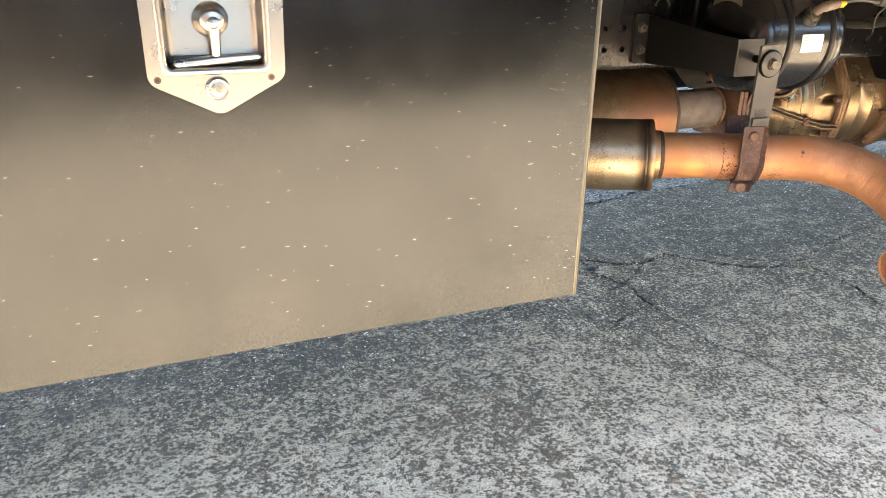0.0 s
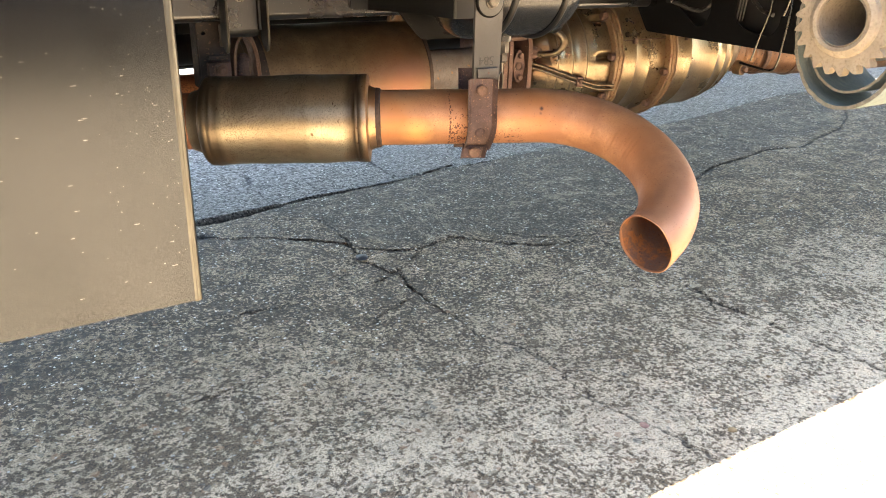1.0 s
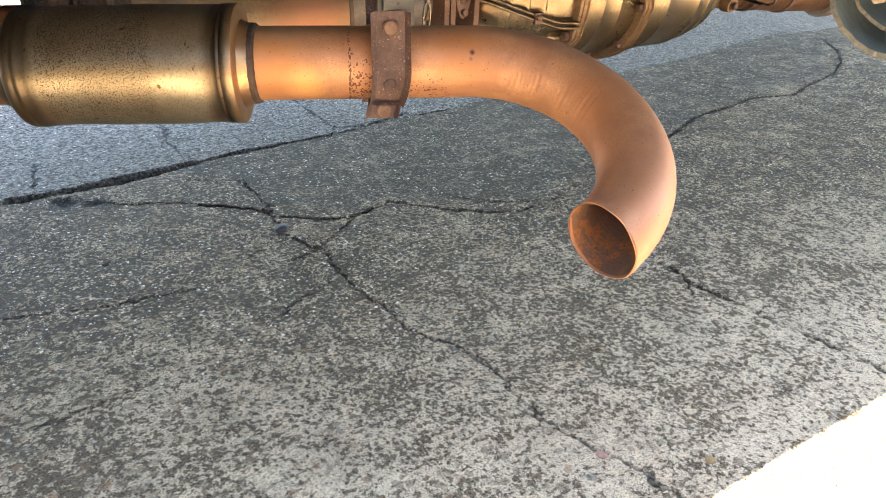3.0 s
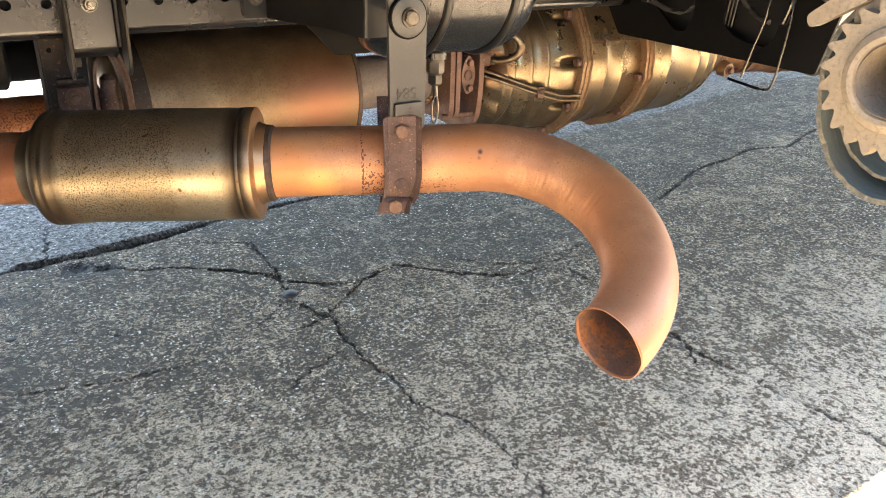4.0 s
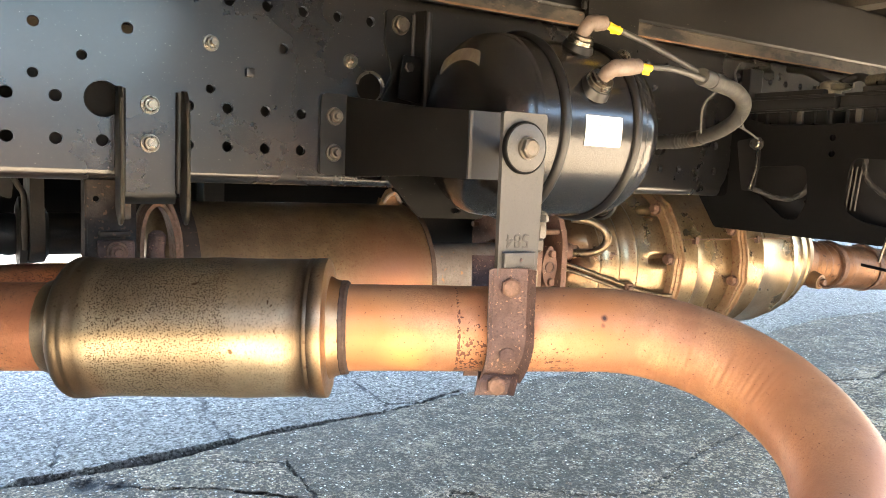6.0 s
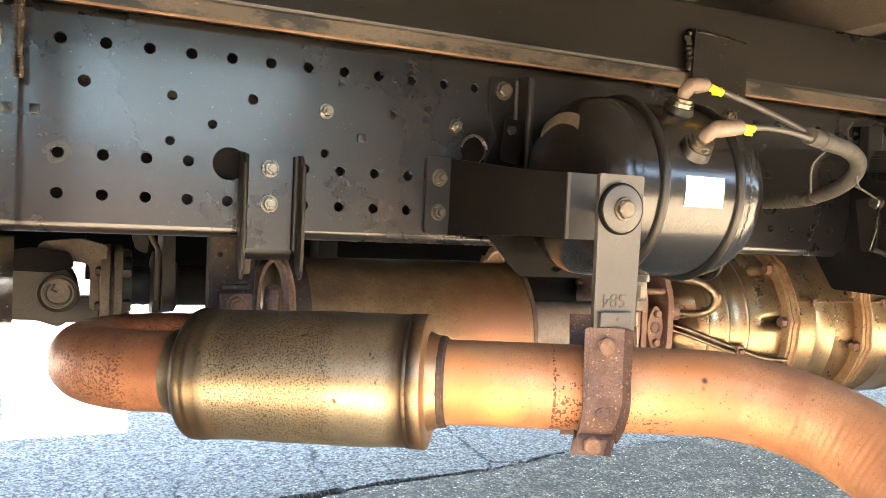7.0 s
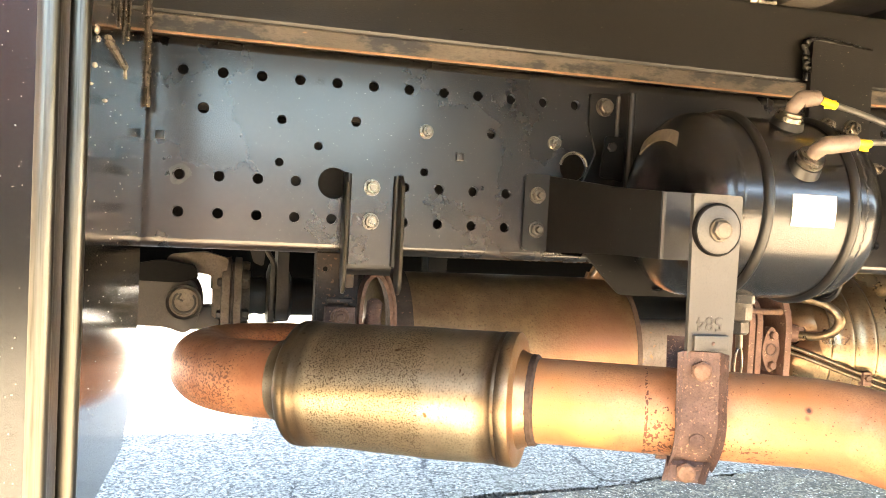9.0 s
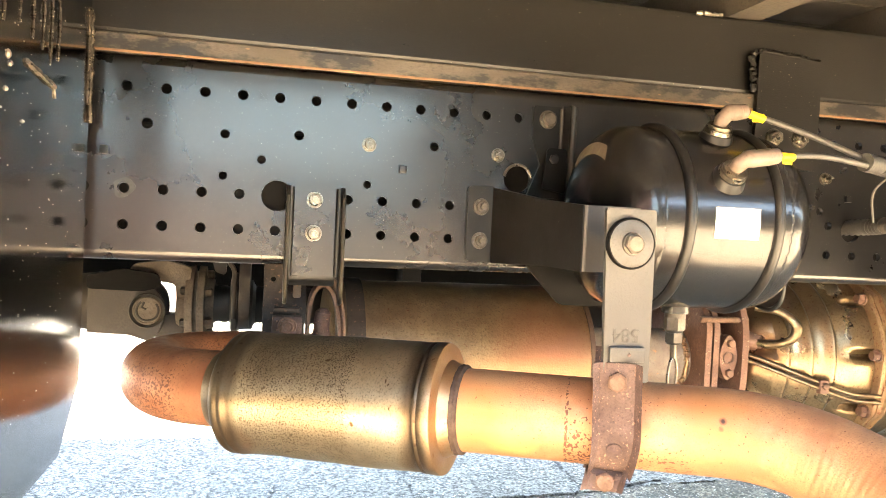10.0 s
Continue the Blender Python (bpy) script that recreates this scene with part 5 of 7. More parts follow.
def air_tank():
    t = thing("air_tank", (1.47, TY, TZ - TR), "glossy black steel air tank with two bands and white label", "air tank")
    prof = []
    for k in range(19):
        a = math.pi / 2 * k / 18
        prof.append((1.398 - 0.058 * math.cos(a), TR * math.sin(a) ** 0.8))
    prof += [(1.402, TR), (1.4035, TR + 0.0006), (1.47, TR + 0.0006), (1.570, TR + 0.0006), (1.5715, TR)]
    for k in range(19):
        a = math.pi / 2 * k / 18
        prof.append((1.575 + 0.065 * math.sin(a), TR * math.cos(a) ** 0.9))
    prof[-1] = (1.640, 0.0)
    part("shell", revolve(prof, (0, TY, TZ), (1, 0, 0), 112), TANK_BLACK, t)
    for x, wide in ((1.434, 0.0068), (1.554, 0.0062)):
        b = [(x - wide, TR - 0.002)] + [(x - wide * math.cos(a), TR + 0.0005 + 0.0066 * math.sin(a)) for a in np.linspace(0.0, math.pi, 13)] + [(x + wide, TR - 0.002)]
        part("band", revolve(b, (0, TY, TZ), (1, 0, 0), 112), SATIN_BLACK, t, "black steel band round the tank")
    part("weld_seam", weld_bead([around(1.4045 + 0.0012 * math.sin(d), d, TR - 0.0008)[0] for d in range(-80, 111, 1)], 0.0013, 21), TANK_BLACK, t, "rough glossy black weld seam")
    part("weld_seam", weld_bead([around(1.573 + 0.0010 * math.sin(d), d, TR - 0.0009)[0] for d in range(-80, 111, 1)], 0.0012, 22), TANK_BLACK, t)
    lab = part("label", curved_label(1.4660, 1.5260, -11.0, 7.1, 0.0018), PAPER, t, "blank-looking white paper label")
    for i, w in enumerate((0.022, 0.029, 0.014)):
        part("print_bar", curved_label(1.471, 1.471 + w, 4.0 - 3.0 * i, 4.7 - 3.0 * i, 0.0022), PRINT, lab)
    # the faded label lies across the upper part of the dome
    bm = bmesh.new()
    rows = []
    for i in range(13):
        u = i / 12
        d_hi, d_lo = 66.3 + 51.2 * u, 55.2 + 65.5 * u
        x_hi, x_lo = 1.3598 - 0.0018 * u, 1.3530 - 0.0034 * u
        ring = []
        for k in range(5):
            w = k / 4
            x = x_hi + (x_lo - x_hi) * w
            ring.append((x, d_hi + (d_lo - d_hi) * w))
        top = [bm.verts.new(around(x, d, dome_radius(x) + 0.0012)[0] - Vector((0.0012, 0, 0))) for x, d in ring]
        low = [bm.verts.new(around(x, d, dome_radius(x) + 0.0002)[0]) for x, d in reversed(ring)]
        rows.append(top + low)
    for a, c in zip(rows, rows[1:]):
        for k in range(len(a)):
            bm.faces.new((a[k], a[(k + 1) % len(a)], c[(k + 1) % len(a)], c[k]))
    bm.faces.new(rows[0])
    bm.faces.new(rows[-1])
    part("label", bm, BROWN_LABEL, t, "faded brown paper label")
    # two push-in elbows on top
    for (x, deg, lean), tip in zip(FITTINGS, TIPS):
        p, n = around(x, deg)[0], around(x, deg + lean)[1]
        tip = Vector(tip)
        bend = p + n * 0.034 + Vector((0.003, 0, 0))
        way = (tip - bend).normalized()
        line = smooth_line([p + n * 0.014, p + n * 0.024, bend + way * 0.003, bend + way * 0.016, tip - way * 0.008, tip], 6)
        rad = [0.0084] * 6 + [0.0094] * 6 + [0.0106] * 6 + [0.0102] * 6 + [0.0096] * 6 + [0.0088]
        e = part("elbow_fitting", tube(line, rad, 22), PLASTIC_TAN, t, "tan plastic push-in elbow fitting")
        part("boss", tube([p - n * 0.004, p + n * 0.003, p + n * 0.0075, p + n * 0.0085], [0.0225, 0.0205, 0.0190, 0.016], 28), SATIN_BLACK, e, "black welded boss")
        part("collar_nut", tube([p + n * 0.008, p + n * 0.0135, p + n * 0.014, p + n * 0.0145, p + n * 0.0185, p + n * 0.019], [0.0172, 0.0172, 0.0150, 0.0152, 0.0150, 0.0120], 28), BOLT_STEEL, e, "bright ringed collar nut")
    # drain valve below
    v = part("drain_valve", tube([(1.482, 1.310, 0.676), (1.482, 1.310, 0.666)], 0.018, 24), TANK_BLACK, t)
    part("seal_ring", tube([(1.482, 1.310, 0.666), (1.482, 1.310, 0.660)], 0.0140, 24), DULL_BOLT, v)
    part("valve_body", hexagon((1.482, 1.310, 0.660), (0, 0, -1), 0.0145, 0.020, 0.2), DULL_BOLT, v, "dull metal drain valve")
    part("valve_tip", hexagon((1.482, 1.310, 0.640), (0, 0, -1), 0.0125, 0.016, 0.5), DULL_BOLT, v)
    part("valve_stem", tube([(1.482, 1.310, 0.625), (1.483, 1.310, 0.606)], 0.0045, 10), BRASS, v)
    loop = [(1.483 + 0.010 * math.sin(a), 1.310 + 0.006 * math.sin(a), 0.583 + 0.023 * math.cos(a)) for a in np.linspace(0, 2 * math.pi, 29)]
    part("pull_ring", tube(loop, 0.0017, 8, False), BOLT_STEEL, v)
    return t


# the two fittings: place along the tank, degrees up from its outer side and lean; then the ends of their elbows
FITTINGS = ((1.499, 62, 0), (1.487, 25, 14))
TIPS = ((1.5290, 1.2500, 0.9290), (1.5340, 1.1900, 0.8690))
air_tank()


def tank_bracket():
    t = thing("tank_bracket", (1.26, RAIL_Y, 0.718), "black bent steel bracket holding the air tank off the rail", "bracket")
    foot = part("foot", plate(rounded([(1.236, 0.716), (1.279, 0.716), (1.279, 0.828), (1.236, 0.828)], 0.009), [], 0.007, along_y(RAIL_Y)), ARM_BLACK, t)
    rim = [(1.2775, RAIL_Y - 0.0070, 0.722), (1.2775, RAIL_Y - 0.0070, 0.824)]
    part("foot_bend", tube(rim, 0.0042, 12), ARM_GREY, t)
    for z in (0.797, 0.747):
        part("bolt", hexagon((1.256, RAIL_Y - 0.007, z), (0, -1, 0), 0.010, 0.008, z * 30, 0.0125, 0.006), DULL_BOLT, foot)
    arm = plate([(1.4825, 0.715), (1.4825, 0.826), (1.31, 0.806), (1.2155, 0.799), (1.2155, 0.722), (1.31, 0.722)], [], 0.0065, along_x(1.2735))
    for v in arm.verts:
        v.co.x += 0.0285 * (1.4825 - v.co.y) / 0.267
    part("arm", arm, ARM_BLACK, t)
    part("face", plate(rounded([(1.3065, 0.722), (1.384, 0.722), (1.384, 0.799), (1.3065, 0.799)], 0.003), [], 0.0065, along_y(1.2205)), ARM_GREY, t, "grey-black flat face plate")
    # the highlight along the bend is put in as lighter grey
    part("bend", tube([(1.3072, 1.2180, 0.7222), (1.3072, 1.2180, 0.7988)], 0.0041, 16), BRACKET_GREY, t)
    part("bushing", tube([(1.353, 1.2135, 0.758), (1.353, 1.151, 0.758)], 0.008, 20), INNER_BLACK, t)
    # upper cradle behind the tank
    lug = part("upper_lug", plate(rounded([(1.331, 0.953), (1.377, 0.953), (1.377, 0.815), (1.325, 0.815), (1.345, 0.865), (1.331, 0.905)], 0.005), [], 0.006, along_y(RAIL_Y)), ARM_BLACK, t)
    part("bolt", hexagon((1.354, RAIL_Y - 0.006, 0.933), (0, -1, 0), 0.0115, 0.009, 0.3, 0.014), DULL_BOLT, lug)
    # lug edge in lighter grey, standing for the light it catches
    part("lug_edge", tube([(1.3755, RAIL_Y - 0.0075, 0.870), (1.3755, RAIL_Y - 0.0075, 0.950)], 0.0030, 10), BRACKET_GREY, lug)
    part("web_plate", plate([(1.484, 0.70), (1.484, 0.955), (1.450, 0.952), (1.450, 0.70)], [], 0.005, along_x(1.3775)), SATIN_BLACK, t)
    part("cradle_bend", tube([(1.3815, 1.4515, 0.700), (1.3815, 1.4515, 0.950)], 0.0055, 16), SATIN_BLACK, t)
    part("cradle", plate(rounded([(1.3775, 0.700), (1.600, 0.700), (1.600, 0.942), (1.3775, 0.952)], 0.008), [], 0.005, along_y(1.4535)), SATIN_BLACK, t)
    tab = part("small_tab", plate(rounded([(1.340, 0.828), (1.376, 0.822), (1.376, 0.888), (1.346, 0.888)], 0.005), [], 0.005, along_y(1.462)), MATT_BLACK, t)
    part("tab_bolt", hexagon((1.356, 1.457, 0.872), (0, -1, 0), 0.0075, 0.004, 0.2), SATIN_BLACK, tab)
    # saddle plates that carry the tank from below, one at each end
    part("saddle", plate(rounded([(1.300, 0.730), (1.312, 0.712), (1.346, 0.676), (1.362, 0.661), (1.470, 0.660), (1.470, 0.700), (1.405, 0.735)], 0.008), [[(1.421 + 0.009 * math.cos(a), 0.672 + 0.004 * math.sin(a)) for a in np.linspace(0, 2 * math.pi, 19)[:-1]]], 0.005, along_y(1.425)), MATT_BLACK, t)
    low = [(1.460, 0.745), (1.405, 0.745), (1.385, 0.700), (1.392, 0.676), (1.415, 0.664), (1.452, 0.668), (1.460, 0.690)]
    part("saddle", plate(rounded(low, 0.012, 5), [], 0.005, along_x(1.700)), SATIN_BLACK, t)
    edge = smooth_line([(1.702, 1.384, 0.748), (1.702, 1.383, 0.705), (1.702, 1.390, 0.676), (1.702, 1.414, 0.662), (1.702, 1.450, 0.666)], 6)
    part("saddle_lip", tube(edge, 0.0032, 10), ARM_GREY, t)
    part("saddle_back", plate(rounded([(1.600, 0.745), (1.705, 0.745), (1.705, 0.680), (1.690, 0.664), (1.640, 0.668), (1.600, 0.690)], 0.008), [], 0.005, along_y(1.458)), SATIN_BLACK, t)
    part("saddle_bolt", hexagon((1.668, 1.453, 0.692), (0, -1, 0), 0.009, 0.007, 0.3, 0.011), DULL_BOLT, t)
    return t


tank_bracket()


def pipe_hanger():
    t = thing("pipe_hanger", (1.34, 1.166, 0.48), "grey steel hanger strap with rusty clamp gripping the tail pipe", "pipe hanger")
    def lean(bm):
        for v in bm.verts:
            u = (v.co.z - 0.604) / 0.154
            v.co.x -= 0.0115 * u
            v.co.y -= 0.0150 * u
        return bm
    part("strap", lean(plate(rounded([(1.312, 0.604), (1.366, 0.604), (1.369, 0.795), (1.311, 0.795)], 0.004), [], 0.006, along_y(1.166))), BRACKET_GREY, t)
    w = part("washer", lean(revolve([(0, 0.006), (0, 0.0262), (0.003, 0.0268), (0.006, 0.0255), (0.0075, 0.022), (0.0075, 0.006)], (1.338, 1.160, 0.758), (0, -1, 0), 40)), BRACKET_GREY, t, "large round washer with dark rim")
    part("rim", lean(revolve([(0.0, 0.0262), (0.0002, 0.0280), (0.0045, 0.0280), (0.0062, 0.0266), (0.0062, 0.0255)], (1.338, 1.160, 0.758), (0, -1, 0), 40)), INNER_BLACK, w)
    part("bolt", lean(hexagon((1.338, 1.1525, 0.758), (0, -1, 0), 0.0108, 0.007, 0.2, 0.0128)), DULL_BOLT, w)
    part("stamped_number", lean(letters("584", 0.0220, 0.0005, frame_of((1.337, 1.1597, 0.6580), (0, -1, 0), (-1, 0, 0)))), SATIN_BLACK, t)
    lip = part("bent_lip", lean(box((1.3165, 1.1540, 0.628), (1.359, 1.160, 0.645), 0.002)), BRACKET_GREY, t)
    part("rivet", lean(revolve([(0, 0.0022), (0.0008, 0.0016), (0.001, 0)], (1.339, 1.1540, 0.6365), (0, -1, 0), 10)), CLAMP_RUST, lip)

    # clamp: a channel section wrapped over the pipe, with a lug above and one below
    side = Vector((-PD.y, PD.x, 0)).normalized() * -1            # out from the pipe, away from the rail
    centre = P0 + PD * 0.037

    def skew(z):
        return -0.004 - (0.0025 * z / 0.085 if z > 0 else 0.004 * z / 0.085) - (0.016 * (-z / 0.068) ** 1.5 if z < 0 else 0.0)

    def clamp_line(front):
        pts = [(0.0545, 0.082), (0.0548, 0.060)]
        for k in range(17):
            a = radians(20 - 78 * k / 16)
            pts.append((0.0535 * math.cos(a), 0.0535 * math.sin(a)))
        pts += [(0.036, -0.052), (0.039, -0.068)]
        pts[0], pts[1] = (0.0560, 0.080), (0.0535, 0.040)
        return [(u if front else -u, z) for u, z in pts]

    def strip(front, width, thick, lip):
        line = clamp_line(front)
        bm = bmesh.new()
        rows = []
        for i, (u, z) in enumerate(line):
            a, c = line[max(i - 1, 0)], line[min(i + 1, len(line) - 1)]
            tx, tz = c[0] - a[0], c[1] - a[1]
            ln = math.hypot(tx, tz)
            nx, nz = -tz / ln, tx / ln
            if nx * (1 if front else -1) < 0:
                nx, nz = -nx, -nz
            w = width * (1.0 - 0.16 * max(0, -z) / 0.08)
            lean = skew(z)
            sect = []
            for s, h in ((-0.5, lip), (-0.36, 0), (-0.28, 0), (0.28, 0), (0.36, 0), (0.5, lip)):
                sect.append((s * w, h))
            ring = []
            for s, h in sect:
                ring.append(centre + PD * (s + lean) + side * (u + nx * (h + thick)) + Vector((0, 0, z + nz * (h + thick))))
            for s, h in reversed(sect):
                ring.append(centre + PD * (s + lean) + side * (u + nx * h) + Vector((0, 0, z + nz * h)))
            rows.append([bm.verts.new(q) for q in ring])
        for a, c in zip(rows, rows[1:]):
            for k in range(len(a)):
                bm.faces.new((a[k], a[(k + 1) % len(a)], c[(k + 1) % len(a)], c[k]))
        bm.faces.new(rows[0])
        bm.faces.new(rows[-1])
        return bm

    front = part("front_clamp", strip(True, 0.052, 0.004, 0.011), CLAMP_RUST, t, "rough rusty pressed clamp half")
    part("rear_clamp", strip(False, 0.052, 0.004, 0.0), CLAMP_RUST, t)
    for z, u in ((0.059, 0.0585), (-0.056, 0.042)):
        p = centre + PD * skew(z) + side * u + Vector((0, 0, z))
        part("bolt", hexagon(p, side, 0.0112, 0.007, z * 9), BOLT_RUST, front)
    p = centre + PD * skew(-0.018) + side * 0.056 + Vector((0, 0, -0.018))
    part("pressed_boss", revolve([(0, 0.009), (0.002, 0.0085), (0.0035, 0.005), (0.0035, 0)], p, side, 20), CLAMP_RUST, front)
    q = centre + PD * skew(-0.056) + Vector((0, 0, -0.056))
    part("through_bolt", tube([q - side * 0.045, q + side * 0.045], 0.006, 12), BOLT_RUST, t)
    return t


pipe_hanger()


def channel_bracket():
    t = thing("channel_bracket", (1.015, RAIL_Y, 0.655), "black pressed steel channel bracket bolted to the chassis rail", "bracket")
    face = part("face", plate(rounded([(0.982, 0.687), (1.045, 0.687), (1.045, 0.814), (0.982, 0.814)], 0.003), [], 0.005, along_y(RAIL_Y)), FRAME_BLACK, t)
    for z in (0.794, 0.747):
        part("bolt", hexagon((1.013, RAIL_Y - 0.005, z), (0, -1, 0), 0.0100, 0.008, z * 21, 0.0118, 0.004), BOLT_STEEL, face)
    # the foot of the face rolls back under the rail
    roll = [(RAIL_Y - 0.005, 0.688), (RAIL_Y - 0.0045, 0.682), (RAIL_Y - 0.001, 0.676), (RAIL_Y + 0.006, 0.672), (RAIL_Y + 0.006, 0.676), (RAIL_Y + 0.002, 0.680), (RAIL_Y, 0.684), (RAIL_Y, 0.688)]
    part("rolled_foot", plate(roll, [], 0.063, along_x(0.982)), SATIN_BLACK, t)
    for x, s in ((0.9735, -1), (1.0490, 1)):
        side = rounded([(1.486, 0.668), (1.486, 0.813), (1.470, 0.813), (1.458, 0.798), (1.452, 0.740), (1.451, 0.672), (1.456, 0.654), (1.465, 0.650), (1.476, 0.658)], 0.007)
        f = part("side_flange", plate(side, [], 0.005, along_x(x)), SATIN_BLACK, t)
        xb = 0.9825 if s < 0 else 1.0455
        part("bend", tube([(xb - 0.002 * s * -1, RAIL_Y - 0.0062, 0.686), (xb + 0.002 * s, RAIL_Y - 0.0062, 0.811)], 0.0046, 14), SATIN_BLACK, f)
        xe = x + 0.0025
        rim = smooth_line([(xe, 1.4575, 0.798), (xe, 1.4520, 0.740), (xe, 1.4508, 0.674), (xe, 1.4560, 0.655), (xe, 1.4650, 0.6502)], 6)
        part("worn_edge", tube(rim, 0.0028, 8), HEM, f, "worn bright flange edge")
    return t


channel_bracket()


def silencer_hanger():
    t = thing("silencer_hanger", (1.01, 1.60, 0.60), "rusty brown hanger with rubber bush above the silencer", "pipe hanger")
    drop = part("drop_plate", plate(rounded([(0.953, 0.570), (1.010, 0.570), (1.011, 0.700), (0.950, 0.700)], 0.006), [circle(0.962, 0.674, 0.004, 12)], 0.006, along_y(1.566)), HANGER_DARK, t)
    part("side_flange", plate(rounded([(1.562, 0.570), (1.600, 0.570), (1.600, 0.705), (1.562, 0.705)], 0.006), [], 0.005, along_x(0.9485)), HANGER_DARK, drop)
    part("tongue", box((0.991, 1.550, 0.648), (1.003, 1.5595, 0.690), 0.003), CAST_GREY, drop)
    part("lip", box((0.964, 1.546, 0.626), (1.002, 1.5595, 0.633), 0.002), HANGER_DARK, t)
    lug = part("clamp_lug", box((0.962, 1.540, 0.575), (1.006, 1.5595, 0.6215), 0.004), CLAMP_RUST, t, "rusty clamp lug")
    part("bolt", hexagon((0.984, 1.540, 0.607), (0, -1, 0), 0.0115, 0.009, 0.4, 0.014, 0.003), BOLT_RUST, lug)
    # bent strap loop round a rubber bush
    loop = smooth_line([(1.016, 1.560, 0.560), (1.016, 1.558, 0.620), (1.022, 1.556, 0.655), (1.036, 1.556, 0.668), (1.050, 1.557, 0.655), (1.060, 1.560, 0.620), (1.064, 1.563, 0.560)], 8)
    bm = bmesh.new()
    rows = []
    for i, p in enumerate(loop):
        a, c = loop[max(i - 1, 0)], loop[min(i + 1, len(loop) - 1)]
        n = Vector((-(c.z - a.z), 0, c.x - a.x)).normalized()
        rows.append([bm.verts.new(p + n * h + Vector((0, y, 0))) for h, y in ((0.0028, -0.012), (0.0035, 0.0), (0.0028, 0.030), (-0.0022, 0.030), (-0.0022, -0.012))])
    for a, c in zip(rows, rows[1:]):
        for k in range(5):
            bm.faces.new((a[k], a[(k + 1) % 5], c[(k + 1) % 5], c[k]))
    bm.faces.new(rows[0])
    bm.faces.new(rows[-1])
    part("side_loop", bm, BOLT_RUST, t)
    part("bush", tube(smooth_line([(1.036, 1.566, 0.560), (1.036, 1.564, 0.600), (1.038, 1.562, 0.632)], 5), [0.014] * 5 + [0.012] * 5 + [0.006], 14), CLAMP_RUST, t, "perished rusty bush")
    part("outer_strap", tube(smooth_line([(1.044, 1.575, 0.684), (1.058, 1.572, 0.660), (1.068, 1.568, 0.620), (1.070, 1.566, 0.560)], 7), 0.0042, 10), BOLT_RUST, t)
    part("cross_arm", tube(smooth_line([(1.00, 1.575, 0.672), (1.02, 1.60, 0.682), (1.03, 1.70, 0.685)], 6), 0.010, 14), HANGER_DARK, t)
    part("silencer_band", revolve([(1.085, 0.1335), (1.085, 0.1375), (1.115, 0.1375), (1.115, 0.1335)], (0, 1.76, 0.527), (1, 0, 0), 64), HANGER_DARK, t)
    return t


silencer_hanger()


# ---------------------------------------------------------------- air lines
def air_lines():
    t = thing("air_line", (1.91, RAIL_Y, 0.79), "two thin grey air lines joining into one ribbed sleeve", "air hose")
    a, c = (Vector(p) - Vector((0.003, 0, 0)) for p in TIPS)
    meet = Vector((1.690, 1.217, 0.8715))
    l1 = part("line", tube(smooth_line([a, a.lerp(meet, 0.5) + Vector((0, 0, 0.004)), meet + Vector((0.0, 0.004, 0.004)), meet + Vector((0.04, 0.012, -0.004))], 10), 0.0040, 12), HOSE_GREY, t)
    l2 = part("line", tube(smooth_line([c, c.lerp(meet, 0.5) + Vector((0, 0, 0.004)), meet + Vector((0, -0.004, -0.004)), meet + Vector((0.04, 0.008, -0.006))], 10), 0.0040, 12), HOSE_GREY, t)
    for l, p, way in ((l1, a, meet - a), (l2, c, meet - c)):
        way = way.normalized()
        part("tag", tube([p + way * 0.008, p + way * 0.028], 0.0052, 10), YELLOW, l, "yellow tape tag")
        part("tag_fin", box((0, -0.0006, -0.009), (0.015, 0.0006, 0.002), 0.0002, frame_of(p + way * 0.012, (0, 0, 1), way)), YELLOW, l)
    sleeve = smooth_line([meet + Vector((-0.012, -0.003, 0.001)), meet + Vector((0.045, 0.012, -0.003)), (1.795, 1.246, 0.863), (1.848, 1.272, 0.850), (1.872, 1.302, 0.830), (1.884, 1.345, 0.812), (1.893, 1.40, 0.801), (1.899, 1.45, 0.797), (1.902, 1.53, 0.795)], 12)
    ribs = [0.0118 if k < 72 else (0.0135 if k % 2 else 0.0118) for k in range(len(sleeve))]
    part("sleeve", tube(sleeve, ribs, 20), HOSE_GREY, t, "grey ribbed plastic sleeve")
    part("tape_wrap", tube(sleeve[68:74], 0.0134, 20), BEAM_LIP, t)
    part("tape_wrap", tube(sleeve[6:12], 0.0128, 20), HOSE_GREY, t)
    for line in ([sleeve[24] + Vector((0, 0, 0.012)), sleeve[24] + Vector((0.006, 0.01, 0.03)), sleeve[24] + Vector((0.022, 0.015, 0.045))],
                 [sleeve[10] + Vector((0, 0, -0.012)), sleeve[10] + Vector((-0.010, 0.012, -0.034)), sleeve[10] + Vector((0.006, 0.026, -0.070))],
                 [sleeve[38], sleeve[38] + Vector((0.004, 0.004, -0.02)), sleeve[38] + Vector((0.014, 0.006, -0.034))],
                 [sleeve[52], sleeve[52] + Vector((0.022, -0.01, -0.008)), sleeve[52] + Vector((0.05, -0.016, -0.022))]):
        part("tie_end", tube(smooth_line(line, 5), 0.0016, 6), HOSE_GREY, t)
    return t


air_lines()


# ---------------------------------------------------------------- batteries and their carrier
CX = 2.105


